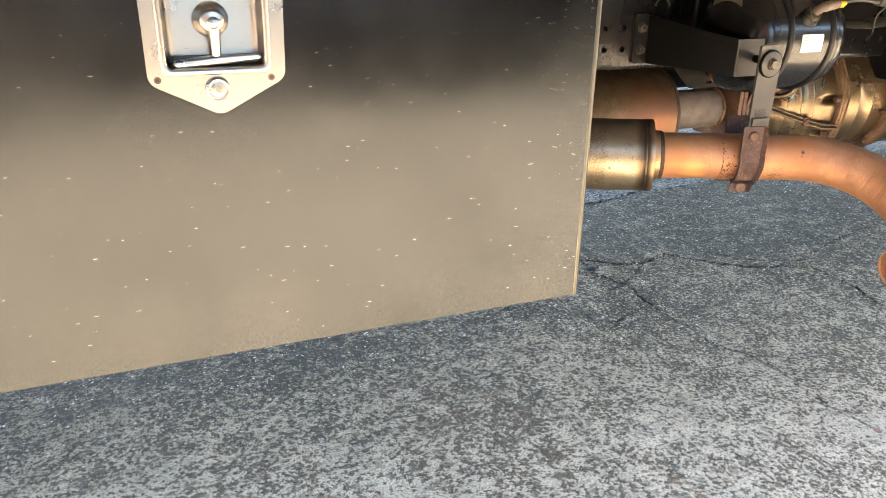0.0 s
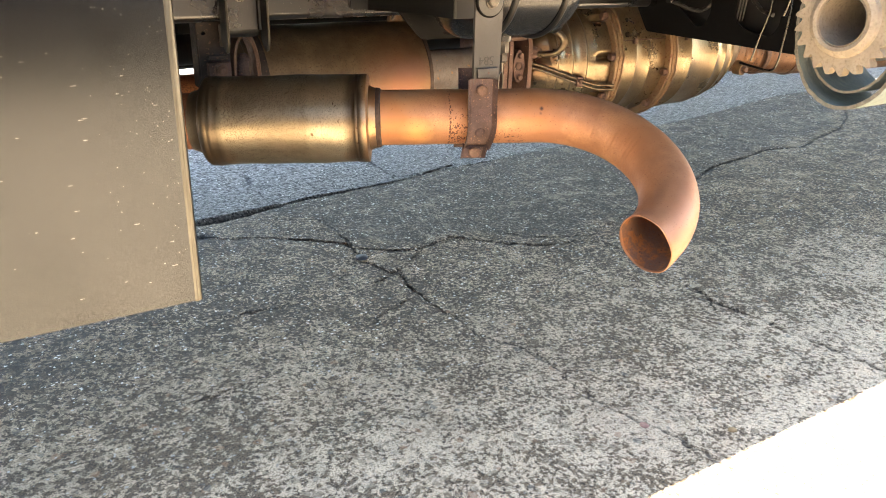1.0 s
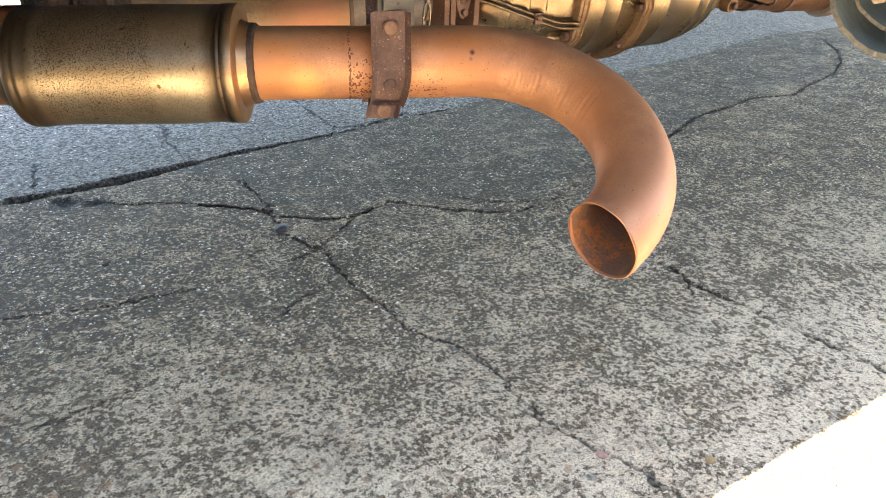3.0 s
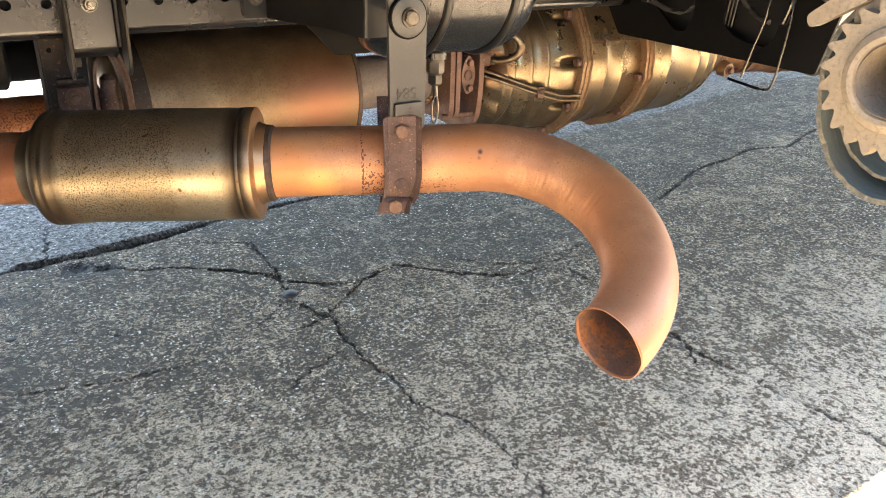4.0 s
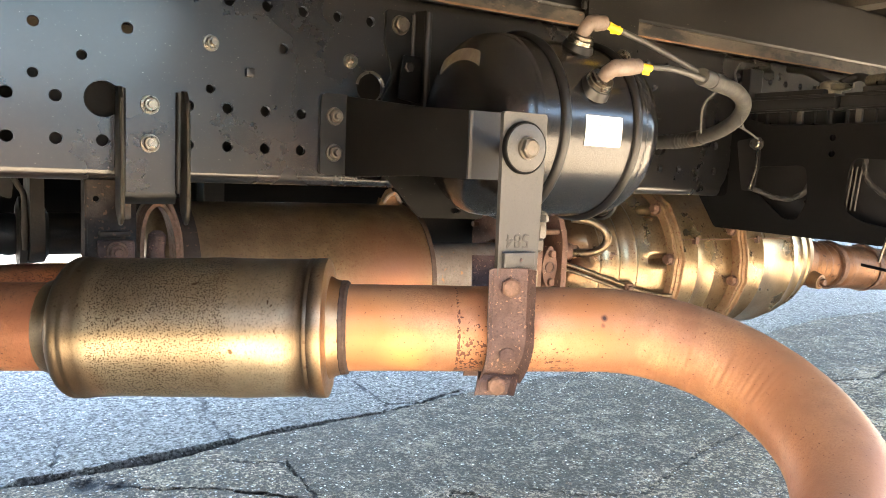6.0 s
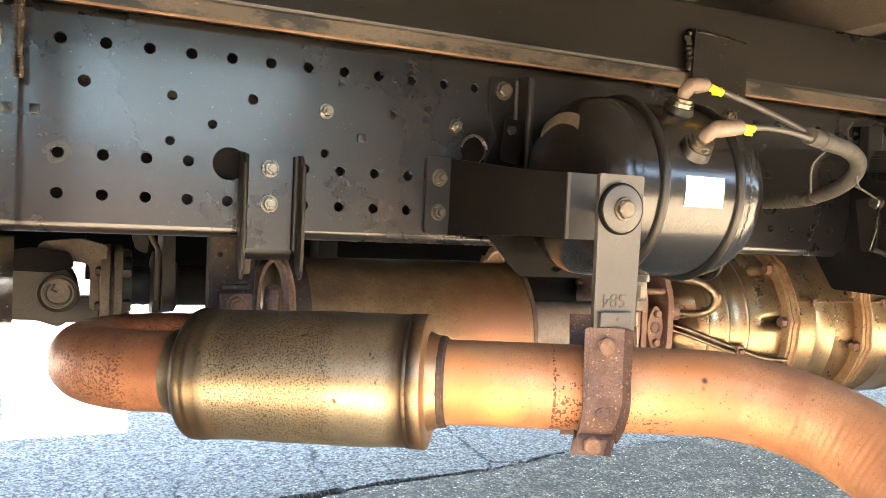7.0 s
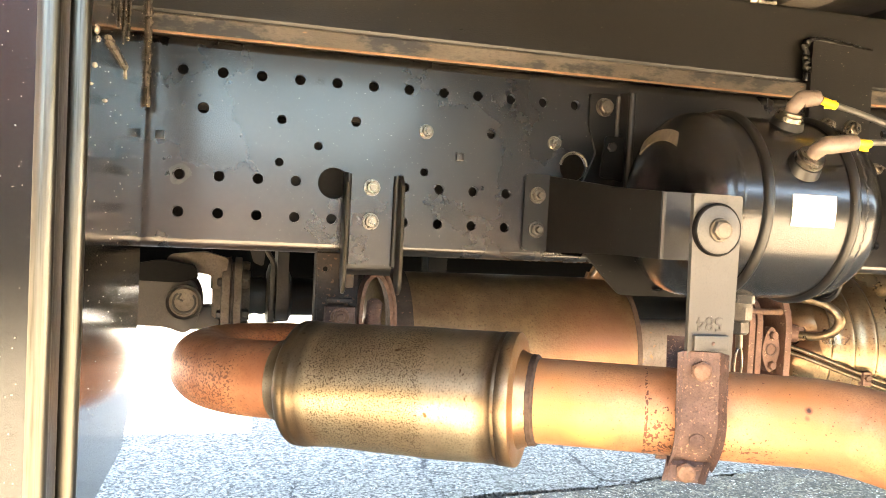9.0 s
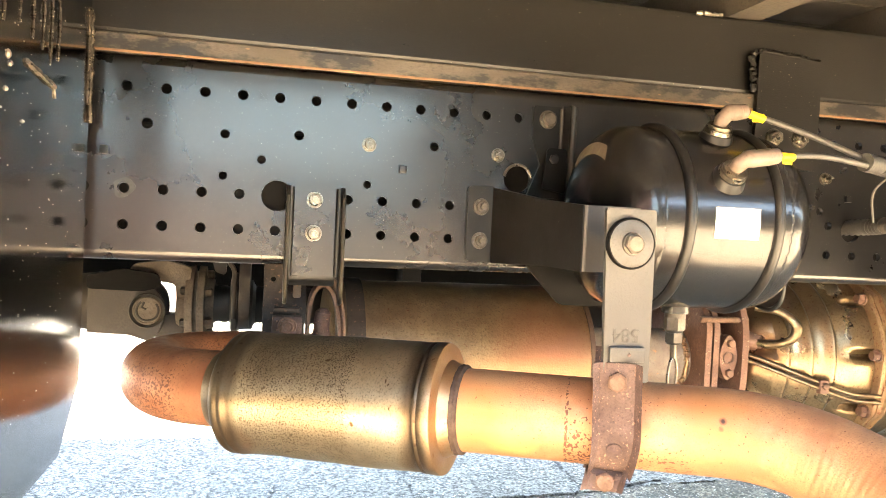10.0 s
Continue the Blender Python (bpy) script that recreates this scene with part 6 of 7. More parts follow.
def battery_carrier():
    t = thing("battery_carrier", (2.4, 1.28, 0.637), "matt black steel battery carrier plate with cut-outs and wire latches", "battery carrier")
    outline = rounded([(1.515, 0.637), (1.040, 0.634), (1.016, 0.745), (1.016, 0.828), (1.06, 0.836), (1.40, 0.838), (1.455, 0.850), (1.485, 0.896), (1.560, 0.902), (1.575, 0.80), (1.56, 0.70)], 0.008, 4)
    win1 = rounded([(1.43, 0.760), (1.325, 0.765), (1.318, 0.700), (1.335, 0.666), (1.360, 0.664), (1.43, 0.716)], 0.016, 5)
    win2 = rounded([(1.245, 0.780), (1.135, 0.775), (1.128, 0.690), (1.150, 0.662), (1.215, 0.672), (1.250, 0.690)], 0.022, 5)
    slots = [circle(1.281, 0.814, 0.006), circle(1.280, 0.786, 0.006)]
    part("front_plate", plate(outline, [win1, win2] + slots, 0.006, along_x(CX)), MATT_BLACK, t)
    part("floor", box((CX + 0.006, 1.05, 0.650), (2.72, 1.50, 0.656), 0.001), MATT_BLACK, t)
    part("rear_plate", plate(outline, [], 0.006, along_x(2.72)), MATT_BLACK, t)
    part("rail_bracket", box((2.12, 1.470, 0.70), (2.16, 1.4895, 0.95), 0.003), SATIN_BLACK, t)
    for k, (y, z) in enumerate(((1.412, 0.802), (1.096, 0.800))):
        b = part("latch", plate(rounded([(y + 0.028, z - 0.088), (y + 0.046, z + 0.006), (y - 0.004, z + 0.014), (y - 0.006, z - 0.04), (y + 0.004, z - 0.088)], 0.006), [], 0.004, along_x(CX - 0.024)), SATIN_BLACK, t, "black pressed latch tongue on a bolt")
        part("bolt", hexagon((CX - 0.024, y, z), (-1, -0.2, 0), 0.0105, 0.013, 0.4, 0.012), BOLT_STEEL, b)
        part("spacer_tube", tube([(CX - 0.021, y + 0.004, z), (CX, y + 0.02, z)], 0.011, 14), MATT_BLACK, b)
        edge = [(CX - 0.027, y - 0.004, z - 0.004), (CX - 0.029, y - 0.004, z - 0.045), (CX - 0.030, y + 0.006, z - 0.085)]
        part("bright_edge", tube(edge, 0.0022, 8), WIRE, b)
        cable = [(CX - 0.018, y - 0.005 + 0.01, z - 0.085), (CX + 0.002, y - 0.045, z - 0.100), (CX + 0.004, y - 0.085, z - 0.085), (CX + 0.008, y - 0.098, z - 0.045)] if k == 0 else \
                [(CX - 0.012, y + 0.045, z - 0.088), (CX + 0.004, y + 0.085, z - 0.082), (CX + 0.006, y + 0.120, z - 0.055), (CX + 0.010, y + 0.13, z - 0.02)]
        part("wire_rope", tube(smooth_line(cable, 8), 0.0045, 10, True, lambda i, a, out: 1 + 0.22 * math.sin(3 * a + 1.1 * i)), ROPE, b)
    pull = smooth_line([(CX - 0.030, 1.134, 0.772), (CX - 0.034, 1.133, 0.745), (CX - 0.035, 1.135, 0.715), (CX - 0.038, 1.146, 0.667), (CX - 0.040, 1.158, 0.612)], 8)
    part("wire_handle", tube(pull, 0.0021, 10), WIRE, t, "bright bent wire pull handle")
    pull = smooth_line([(CX - 0.028, 1.098, 0.772), (CX - 0.032, 1.088, 0.750), (CX - 0.035, 1.085, 0.715), (CX - 0.037, 1.087, 0.665), (CX - 0.038, 1.093, 0.612), (CX - 0.039, 1.104, 0.600), (CX - 0.040, 1.125, 0.599)], 8)
    part("wire_handle", tube(pull, 0.0021, 10), WIRE, t)
    part("handle_grip", tube([(CX - 0.040, 1.185, 0.6045), (CX - 0.040, 1.120, 0.5985)], 0.0027, 10), MATT_BLACK, t)
    for y in (1.246, 1.238, 1.230):
        part("guide_strip", tube([(CX + 0.012, y, 0.765), (CX + 0.012, y + 0.006, 0.690)], 0.0014, 6), BATTERY_GREY, t)
    for z in (0.815, 0.770):
        part("u_bolt_end", tube(smooth_line([(CX + 0.02, 1.05, z - 0.004), (CX - 0.010, 1.045, z - 0.006), (CX - 0.022, 1.030, z), (CX - 0.018, 1.000, z + 0.012 * (1 if z > 0.8 else -1))], 6), 0.0055, 10), BOLT_STEEL, t)
    return t


battery_carrier()


def battery(y0, y1, pale, label):
    x0, x1, z0, z1 = 2.128, 2.66, 0.6575, 0.868
    t = thing("battery", ((x0 + x1) / 2, (y0 + y1) / 2, z0), label, "battery", "truck batteries")
    part("case", box((x0 + 0.006, y0 + 0.006, z0), (x1 - 0.006, y1 - 0.006, z1), 0.006), BATTERY_BLACK, t)
    lid = part("lid", box((x0, y0, z1), (x1, y1, z1 + 0.020), 0.003), BATTERY_BLACK, t)
    part("lid_step", box((x0 + 0.004, y0 + 0.004, z1 + 0.020), (x1 - 0.004, y1 - 0.004, z1 + 0.026), 0.002), BATTERY_BLACK, lid)
    part("vent_cover", box((x0 + 0.010, y0 + 0.030, z1 + 0.026), (x1 - 0.05, y1 - 0.032, z1 + 0.036), 0.003), BATTERY_BLACK, lid)
    part("rim", box((x0 - 0.003, y0 - 0.001, z1 - 0.032), (x1 + 0.003, y1 + 0.001, z1 - 0.027), 0.001), BATTERY_BLACK, t)
    part("rim", box((x0 - 0.002, y0 - 0.001, z1 - 0.004), (x1 + 0.002, y1 + 0.001, z1 - 0.0002), 0.001), BATTERY_BLACK, t)
    for k in range(9):
        y = y0 + 0.012 + (y1 - y0 - 0.028) * k / 8
        wide = k in (2, 7)
        part("rib", box((x0 - 0.001, y, z1 - 0.028), (x0 + 0.008, y + (0.010 if wide else 0.003), z1 - 0.003), 0.0008), BATTERY_GREY if wide else BATTERY_BLACK, t)
    for k in range(8):
        y = y0 + 0.02 + 0.006 * k
        part("fine_rib", box((x0 + 0.003, y, z1 - 0.052), (x0 + 0.008, y + 0.002, z1 - 0.034), 0.0004), BATTERY_BLACK, t)
    if pale:
        for k in range(6):
            x = x0 + 0.012 + 0.09 * k
            part("rib", box((x, y0 - 0.001, z0 + 0.01), (x + 0.006, y0 + 0.008, z1 - 0.035), 0.0008), BATTERY_BLACK, t)
        # panels over the black case, with the light there put into their colour
        for z_a, z_b in ((z0 + 0.004, z0 + 0.05), (z0 + 0.056, z1 - 0.085), (z1 - 0.078, z1 - 0.038), (z1 - 0.026, z1 - 0.005), (z1 + 0.003, z1 + 0.017)):
            part("side_panel", box((x0 + 0.004, y0 - 0.006, z_a), (x1 - 0.004, y0 - 0.0012, z_b), 0.001), BATTERY_LIT, t, "side panel painted pale for the light on it")
    return t


battery(1.062, 1.288, True, "black plastic truck battery with ribbed lid and side painted pale for light")
battery(1.297, 1.522, False, "black plastic truck battery beside the other in the carrier")


def cable_clamps():
    t = thing("battery_cable", (2.18, 1.25, 0.905), "black battery cables with dull metal clamps on the terminals", "cable")
    c = part("terminal_clamp", revolve([(0, 0.0), (0, 0.019), (0.010, 0.020), (0.022, 0.018), (0.026, 0.012), (0.026, 0)], (2.17, 1.334, 0.8945), (0, 0, 1), 22), LEAD, t, "dull metal terminal clamp")
    part("clamp_ear", box((2.150, 1.295, 0.902), (2.172, 1.322, 0.914), 0.003), LEAD, c)
    part("bolt", tube([(2.158, 1.284, 0.908), (2.158, 1.352, 0.908)], 0.0045, 10), BOLT_STEEL, c)
    d = part("terminal_clamp", tube([(2.168, 1.262, 0.915), (2.160, 1.222, 0.915)], [0.011, 0.012], 18), LEAD, t, "dull metal terminal clamp")
    part("clamp_jaw", box((2.146, 1.186, 0.896), (2.182, 1.222, 0.922), 0.004), LEAD, d)
    part("bolt", tube([(2.155, 1.240, 0.910), (2.150, 1.178, 0.910)], 0.0048, 10), BOLT_STEEL, d)
    part("nut", hexagon((2.160, 1.203, 0.922), (0, 0, 1), 0.009, 0.012, 0.2, 0.011, 0.006), BOLT_STEEL, d)
    e = part("cable_lug", box((2.148, 1.142, 0.908), (2.166, 1.188, 0.915), 0.002), BOLT_STEEL, t)
    part("lug_crimp", tube([(2.157, 1.148, 0.9115), (2.162, 1.118, 0.914)], [0.009, 0.0075], 14), BOLT_STEEL, e)
    part("cable", tube(smooth_line([(2.162, 1.120, 0.914), (2.18, 1.095, 0.925), (2.205, 1.085, 0.948), (2.235, 1.075, 0.955)], 6), 0.0085, 12), RUBBER, t)
    part("cable", tube(smooth_line([(2.175, 1.334, 0.912), (2.195, 1.37, 0.930), (2.22, 1.42, 0.950), (2.24, 1.47, 0.960)], 6), 0.0075, 12), RUBBER, t)
    part("cable", tube(smooth_line([(2.175, 1.318, 0.916), (2.195, 1.30, 0.928), (2.185, 1.275, 0.922), (2.168, 1.262, 0.915)], 6), 0.0075, 12), RUBBER, t)
    coil = [(2.20 + 0.006 * k / 24, 1.045 + 0.026 * math.cos(2 * math.pi * k / 24), 0.935 + 0.026 * math.sin(2 * math.pi * k / 24)) for k in range(60)]
    part("cable", tube(coil, 0.006, 10), RUBBER, t)
    return t


cable_clamps()


# ---------------------------------------------------------------- tool locker
def tool_locker():
    t = thing("tool_locker", (0.1, 1.17, 0.452), "reflective metal tool locker under the deck, door shut, speckled with scratches", "tool locker")
    x1 = 0.740
    lx = 0.213

    def pan_loop(grow):
        return rounded([(lx - 0.060 - grow, 0.8290 - grow), (lx + 0.061 + grow, 0.8290 - grow), (lx + 0.062 + grow, 1.016 + grow), (lx - 0.061 - grow, 1.016 + grow)], max(0.003, 0.009 + grow * 0.5), 5)
    door = part("door", plate([(-0.62, 0.452), (x1, 0.452), (x1, 1.20), (-0.62, 1.20)], [pan_loop(-0.004)], 0.042, along_y(0.932)), LOCKER, t)
    part("door_fold", tube([(x1 - 0.0012, 0.8968, 0.4515), (x1 - 0.0012, 0.8968, 1.2005)], 0.0075, 20), FOLD, door, "bright rounded fold of the door's edge")
    part("door_return", box((x1 - 0.004, 0.9030, 0.454), (x1 + 0.0030, 0.9260, 1.198), 0.0012), HEM, door, "dull tan folded door edge")
    part("seal", box((-0.58, 0.9325, 0.49), (x1 - 0.006, 0.9485, 1.12), 0.003), RUBBER, t, "black rubber door seal")
    part("seal_flange", box((-0.59, 0.9490, 0.485), (x1 - 0.006, 0.9770, 1.12), 0.002), SEAL_BROWN, t, "dusty brown seal flange")
    frame_box = part("door_frame", box((-0.60, 0.9775, 0.475), (x1 - 0.008, 1.012, 1.12), 0.004), HEM, t)
    part("frame_fold", tube([(x1 - 0.0040, 0.9880, 0.476), (x1 - 0.0040, 0.9880, 1.119)], 0.0085, 20), FOLD, frame_box, "bright rounded fold of the door frame")
    side = [(1.0125, 0.475), (1.36, 0.475), (1.455, 0.545), (1.462, 1.12), (1.0125, 1.12)]
    part("side_panel", plate(side, [], 0.004, along_x(0.716)), LOCKER_BODY, t)
    part("side_panel", plate(side, [], 0.004, along_x(-0.60)), LOCKER_BODY, t)
    part("base", box((-0.596, 1.0125, 0.475), (0.716, 1.36, 0.479), 0.001), LOCKER_BODY, t)
    part("back", box((-0.596, 1.455, 0.545), (0.716, 1.459, 1.12), 0.001), LOCKER_BODY, t)
    part("lid_plate", box((-0.60, 0.9725, 1.1205), (0.72, 1.462, 1.1245), 0.001), LOCKER_BODY, t)
    # weld runs where the panel meets the upper frame
    part("weld_bead", weld_bead([(0.7215, 1.456, 1.02), (0.7215, 1.458, 0.98), (0.722, 1.456, 0.93), (0.7215, 1.458, 0.876)], 0.0036, 31), WELD_DARK, t, "lumpy dark weld run")
    part("weld_bead", weld_bead([(0.7205, 1.445, 1.02), (0.721, 1.447, 0.96), (0.7205, 1.446, 0.90)], 0.0028, 36), WELD_DARK, t)
    for y, z0, z1, seed in ((1.120, 0.925, 1.02, 32), (1.165, 0.935, 1.02, 33), (1.205, 0.930, 1.02, 34), (1.240, 0.925, 1.02, 35), (1.270, 0.915, 1.02, 37), (1.300, 0.925, 1.02, 38)):
        part("weld_spatter", weld_bead([(0.7205, y, z1), (0.721, y + 0.005, (z0 + z1) / 2), (0.7205, y + 0.003, z0)], 0.0014, seed), WELD_DARK, t)
    tab = part("weld_tab", weld_bead([(0.7205, 1.190, 0.9035), (0.7205, 1.225, 0.9005), (0.7205, 1.260, 0.8975), (0.7205, 1.292, 0.8945)], 0.0030, 41), LOCKER_EDGE, t, "tan weld tab")
    part("split", weld_bead([(0.7236, 1.196, 0.9020), (0.7240, 1.228, 0.8990), (0.7238, 1.270, 0.8945)], 0.0009, 42), RUBBER, tab)
    part("weld_drip", weld_bead([(0.7205, 1.290, 0.8935), (0.7206, 1.295, 0.884)], 0.0013, 43), LOCKER_EDGE, t)
    for y, z, r in ((1.140, 0.900, 0.0048), (1.146, 0.893, 0.0030), (1.135, 0.869, 0.0026), (1.185, 0.846, 0.0018), (1.120, 0.851, 0.0012)):
        part("weld_blob", revolve([(-0.001, r), (0.0006, 0.9 * r), (0.0018, 0.6 * r), (0.0024, 0)], (0.720, y, z), (1, 0, 0), 14, lambda s_, a: 0.0004 * math.sin(3 * a)), LOCKER_EDGE, t)
    rng = random.Random(12)
    spots = [revolve([(0, 0.0007 * k), (0.0006, 0.0004 * k), (0.0006, 0)], (0.720, y, z), (1, 0, 0), 7) for y, z, k in [(rng.uniform(1.06, 1.44), rng.uniform(0.55, 1.02), rng.uniform(0.5, 1.3)) for _ in range(150)]]
    part("spatter_scatter", join(*spots), LOCKER_EDGE, t)["kind"] = "stuff"
    flecks = []
    for _ in range(300):
        x, z, w = rng.uniform(-0.3, 0.73), rng.uniform(0.47, 1.0), rng.choice((0.0012, 0.0025, 0.004, 0.0055)) * rng.uniform(0.6, 1.2)
        flecks.append(box((x, 0.8894, z), (x + w, 0.8899, z + rng.uniform(0.00018, 0.00036)), 0))
    for _ in range(170):
        x, z, w = x1 - 0.008 - 0.09 * rng.random() ** 1.6, rng.uniform(0.50, 1.0), rng.uniform(0.0002, 0.0006)
        flecks.append(revolve([(0, w), (0.0004, 0.7 * w), (0.0005, 0)], (x, 0.8899, z), (0, -1, 0), 6))
    part("fleck_scatter", join(*flecks), SCRATCH, t)["kind"] = "stuff"

    # folding T-handle latch sunk in a pressed pan
    fy = 0.8896
    out = rounded([(lx - 0.078, 0.818), (lx - 0.004, 0.7805), (lx + 0.006, 0.7805), (lx + 0.080, 0.819), (lx + 0.084, 1.02), (lx + 0.050, 1.05), (lx - 0.052, 1.05), (lx - 0.080, 1.02)], 0.011, 6)
    latch = part("latch", plate(out, [pan_loop(0.0)], 0.0045, along_y(fy)), STAINLESS, t, "stainless folding T-handle latch plate")
    bm = bmesh.new()
    rings = []
    for grow, y in ((0.0030, fy - 0.0040), (0.0024, fy - 0.0058), (0.0008, fy - 0.0072), (-0.0012, fy - 0.0076), (-0.0032, fy - 0.0070), (-0.0048, fy - 0.0050), (-0.0060, fy - 0.0010), (-0.0074, fy + 0.0050), (-0.0092, fy + 0.0092), (-0.0120, fy + 0.0112), (-0.0160, fy + 0.0118)):
        rings.append([bm.verts.new((x, y, z)) for x, z in pan_loop(grow)])
    for a, c in zip(rings, rings[1:]):
        for k in range(len(a)):
            bm.faces.new((a[k], a[(k + 1) % len(a)], c[(k + 1) % len(c)], c[k]))
    bm.faces.new(rings[-1])
    pan = part("pressed_pan", bm, STAINLESS, latch, "dished pan with a rounded raised rim", 60)
    # dark plate paints in the shaded gap round the handle bar
    part("handle_shade", box((lx - 0.046, fy + 0.0070, 0.8345), (lx + 0.050, fy + 0.0112, 0.8480), 0.0012), RUBBER, pan, "dark plate standing for the shade behind the handle bar")
    part("spindle", revolve([(-0.010, 0.0205), (-0.009, 0.0205), (-0.007, 0.0185), (-0.002, 0.0160), (0.003, 0.0150), (0.007, 0.0125), (0.0085, 0.0085), (0.0085, 0)], (lx - 0.001, fy, 0.888), (0, -1, 0), 36), STAINLESS, latch, "domed spindle boss")
    part("spindle_screw", revolve([(0, 0.0066), (0.0022, 0.0064), (0.0042, 0.0045), (0.0050, 0)], (lx, fy - 0.0085, 0.886), (0, -1, 0), 20), STAINLESS, latch)
    part("handle_stem", tube([(lx, fy - 0.003, 0.880), (lx + 0.001, fy - 0.001, 0.866), (lx + 0.001, fy + 0.002, 0.848)], [0.0078, 0.0066, 0.0062], 18), STAINLESS, latch)
    part("handle_bar", tube([(lx - 0.0475, fy + 0.001, 0.8385), (lx - 0.0455, fy + 0.001, 0.8388), (lx, fy + 0.001, 0.8425), (lx + 0.050, fy + 0.001, 0.8452), (lx + 0.053, fy + 0.001, 0.8453)], [0.0035, 0.0052, 0.0064, 0.0046, 0.0028], 18), STAINLESS, latch)
    part("lock_barrel", revolve([(0, 0.0145), (0.0035, 0.0140), (0.0055, 0.0115), (0.0050, 0.0098), (0.0056, 0.0075), (0.0056, 0)], (lx - 0.001, fy - 0.0045, 0.8100), (0, -1, 0), 30), STAINLESS, latch)
    part("key_slot", revolve([(0, 0.0042), (0.0006, 0.0040), (0.0006, 0)], (lx, fy - 0.0099, 0.8095), (0, -1, 0), 16), BRASS, latch, "pale brass keyhole")
    for dx, z in ((-0.0675, 0.8225), (0.063, 0.8205)):
        part("screw_hole", revolve([(0, 0.0042), (0.0006, 0.0040), (0.0006, 0)], (lx + dx, fy - 0.0045, z), (0, -1, 0), 16), BOLT_RUST, latch)
        part("screw_socket", revolve([(0, 0.0022), (0.0006, 0.0020), (0.0006, 0)], (lx + dx, fy - 0.0051, z), (0, -1, 0), 12), RUBBER, latch)
    return t


tool_locker()


# ---------------------------------------------------------------- strap winch under the deck edge
def strap_winch():
    gx, gy, gz = 1.427, 0.580, 0.778
    t = thing("strap_winch", (gx + 0.06, gy, 0.69), "dusty ratchet winch with loose webbing strap hanging below the deck", "strap winch")
    n = 22
    teeth = []
    for k in range(n):
        a = -2 * math.pi * k / n
        teeth += [(gy + 0.064 * math.cos(a), gz + 0.064 * math.sin(a)), (gy + 0.0615 * math.cos(a - 0.03), gz + 0.0615 * math.sin(a - 0.03)), (gy + 0.0548 * math.cos(a - 0.055), gz + 0.0548 * math.sin(a - 0.055)), (gy + 0.0540 * math.cos(a - 0.09), gz + 0.0540 * math.sin(a - 0.09)),
                  (gy + 0.0565 * math.cos(a - 0.15), gz + 0.0565 * math.sin(a - 0.15)), (gy + 0.0625 * math.cos(a - 0.235), gz + 0.0625 * math.sin(a - 0.235))]
    teeth = [p for p in reversed(teeth)]
    part("ratchet_wheel", plate(teeth, [circle(gy, gz, 0.032, 24)], 0.014, along_x(gx)), WINCH_PAINT, t, "dusty cast ratchet wheel with slanted teeth")
    part("hub", revolve([(-0.003, 0.0295), (-0.007, 0.031), (-0.008, 0.035), (-0.005, 0.041), (0.001, 0.0435), (0.001, 0.030)], (gx, gy, gz), (1, 0, 0), 40), WINCH_PAINT, t)
    part("drum", revolve([(-0.004, 0.0300), (-0.006, 0.0285), (0.19, 0.0285), (0.19, 0.0315), (0.0145, 0.0315)], (gx, gy, gz), (1, 0, 0), 40), WINCH_PAINT, t)
    # black disc closes the bore; the shade inside is put into its colour
    part("drum_shade_disc", revolve([(0.150, 0.0284), (0.150, 0)], (gx, gy, gz), (1, 0, 0), 40), INNER_BLACK, t, "black disc added deep in the drum for its shade")
    # the webbing: wound on the drum, with a slack loop below
    rng = random.Random(77)

    def strap(r0, r1, drop, grow, x0, x1, thick, wind):
        bm = bmesh.new()
        rows = []
        m = 220
        for i in range(m + 1):
            a = -math.pi * 1.05 + wind * 2 * math.pi * i / m
            r = r0 + (r1 - r0) * i / m
            k = max(0, -math.sin(a))
            y, z = gy + (r + grow * k) * math.cos(a), gz - drop * k + (r + 0.004 * k) * math.sin(a)
            y2, z2 = gy + (r - thick + grow * k) * math.cos(a), gz - drop * k + (r - thick + 0.004 * k) * math.sin(a)
            fray = rng.uniform(-0.0006, 0.0006) + 0.0008 * math.sin(i * 0.37) + 0.0005 * math.sin(i * 0.93)
            rows.append([bm.verts.new(v) for v in ((x0 + fray, y, z), (x1, y, z), (x1, y2, z2), (x0 + fray, y2, z2))])
        for a, c in zip(rows, rows[1:]):
            for k in range(4):
                f = bm.faces.new((a[k], a[(k + 1) % 4], c[(k + 1) % 4], c[k]))
                f.material_index = 1 if k == 3 else 0
        bm.faces.new(rows[0])
        bm.faces.new(rows[-1])
        return bm
    part("webbing", strap(0.071, 0.073, 0.030, 0.006, gx + 0.018, gx + 0.125, 0.0045, 1.0), [WEBBING, WEBBING_EDGE], t, "grey-green webbing strap with frayed edge")
    part("webbing", strap(0.060, 0.061, 0.022, 0.003, gx + 0.026, gx + 0.128, 0.003, 1.0), [WEBBING, WEBBING_EDGE], t)
    part("webbing", strap(0.0325, 0.044, 0.006, 0.0, gx + 0.030, gx + 0.130, 0.003, 3.0), [WEBBING, WEBBING_EDGE], t)
    # frame plates up to the deck's side rail, and the pawl
    frame_shape = rounded([(0.556, 0.745), (0.604, 0.745), (0.632, 0.80), (0.640, 1.02), (0.545, 1.02), (0.540, 0.80)], 0.012)
    part("side_plate", plate(frame_shape, [circle(gy, gz, 0.0305, 24)], 0.006, along_x(gx + 0.0145)), WINCH_PAINT, t)
    part("side_plate", plate(frame_shape, [circle(gy, gz, 0.0305, 24)], 0.006, along_x(gx + 0.16)), WINCH_PAINT, t)
    part("carriage", box((gx + 0.010, 0.540, 0.988), (gx + 0.17, 0.642, 1.0995), 0.003), WINCH_PAINT, t)
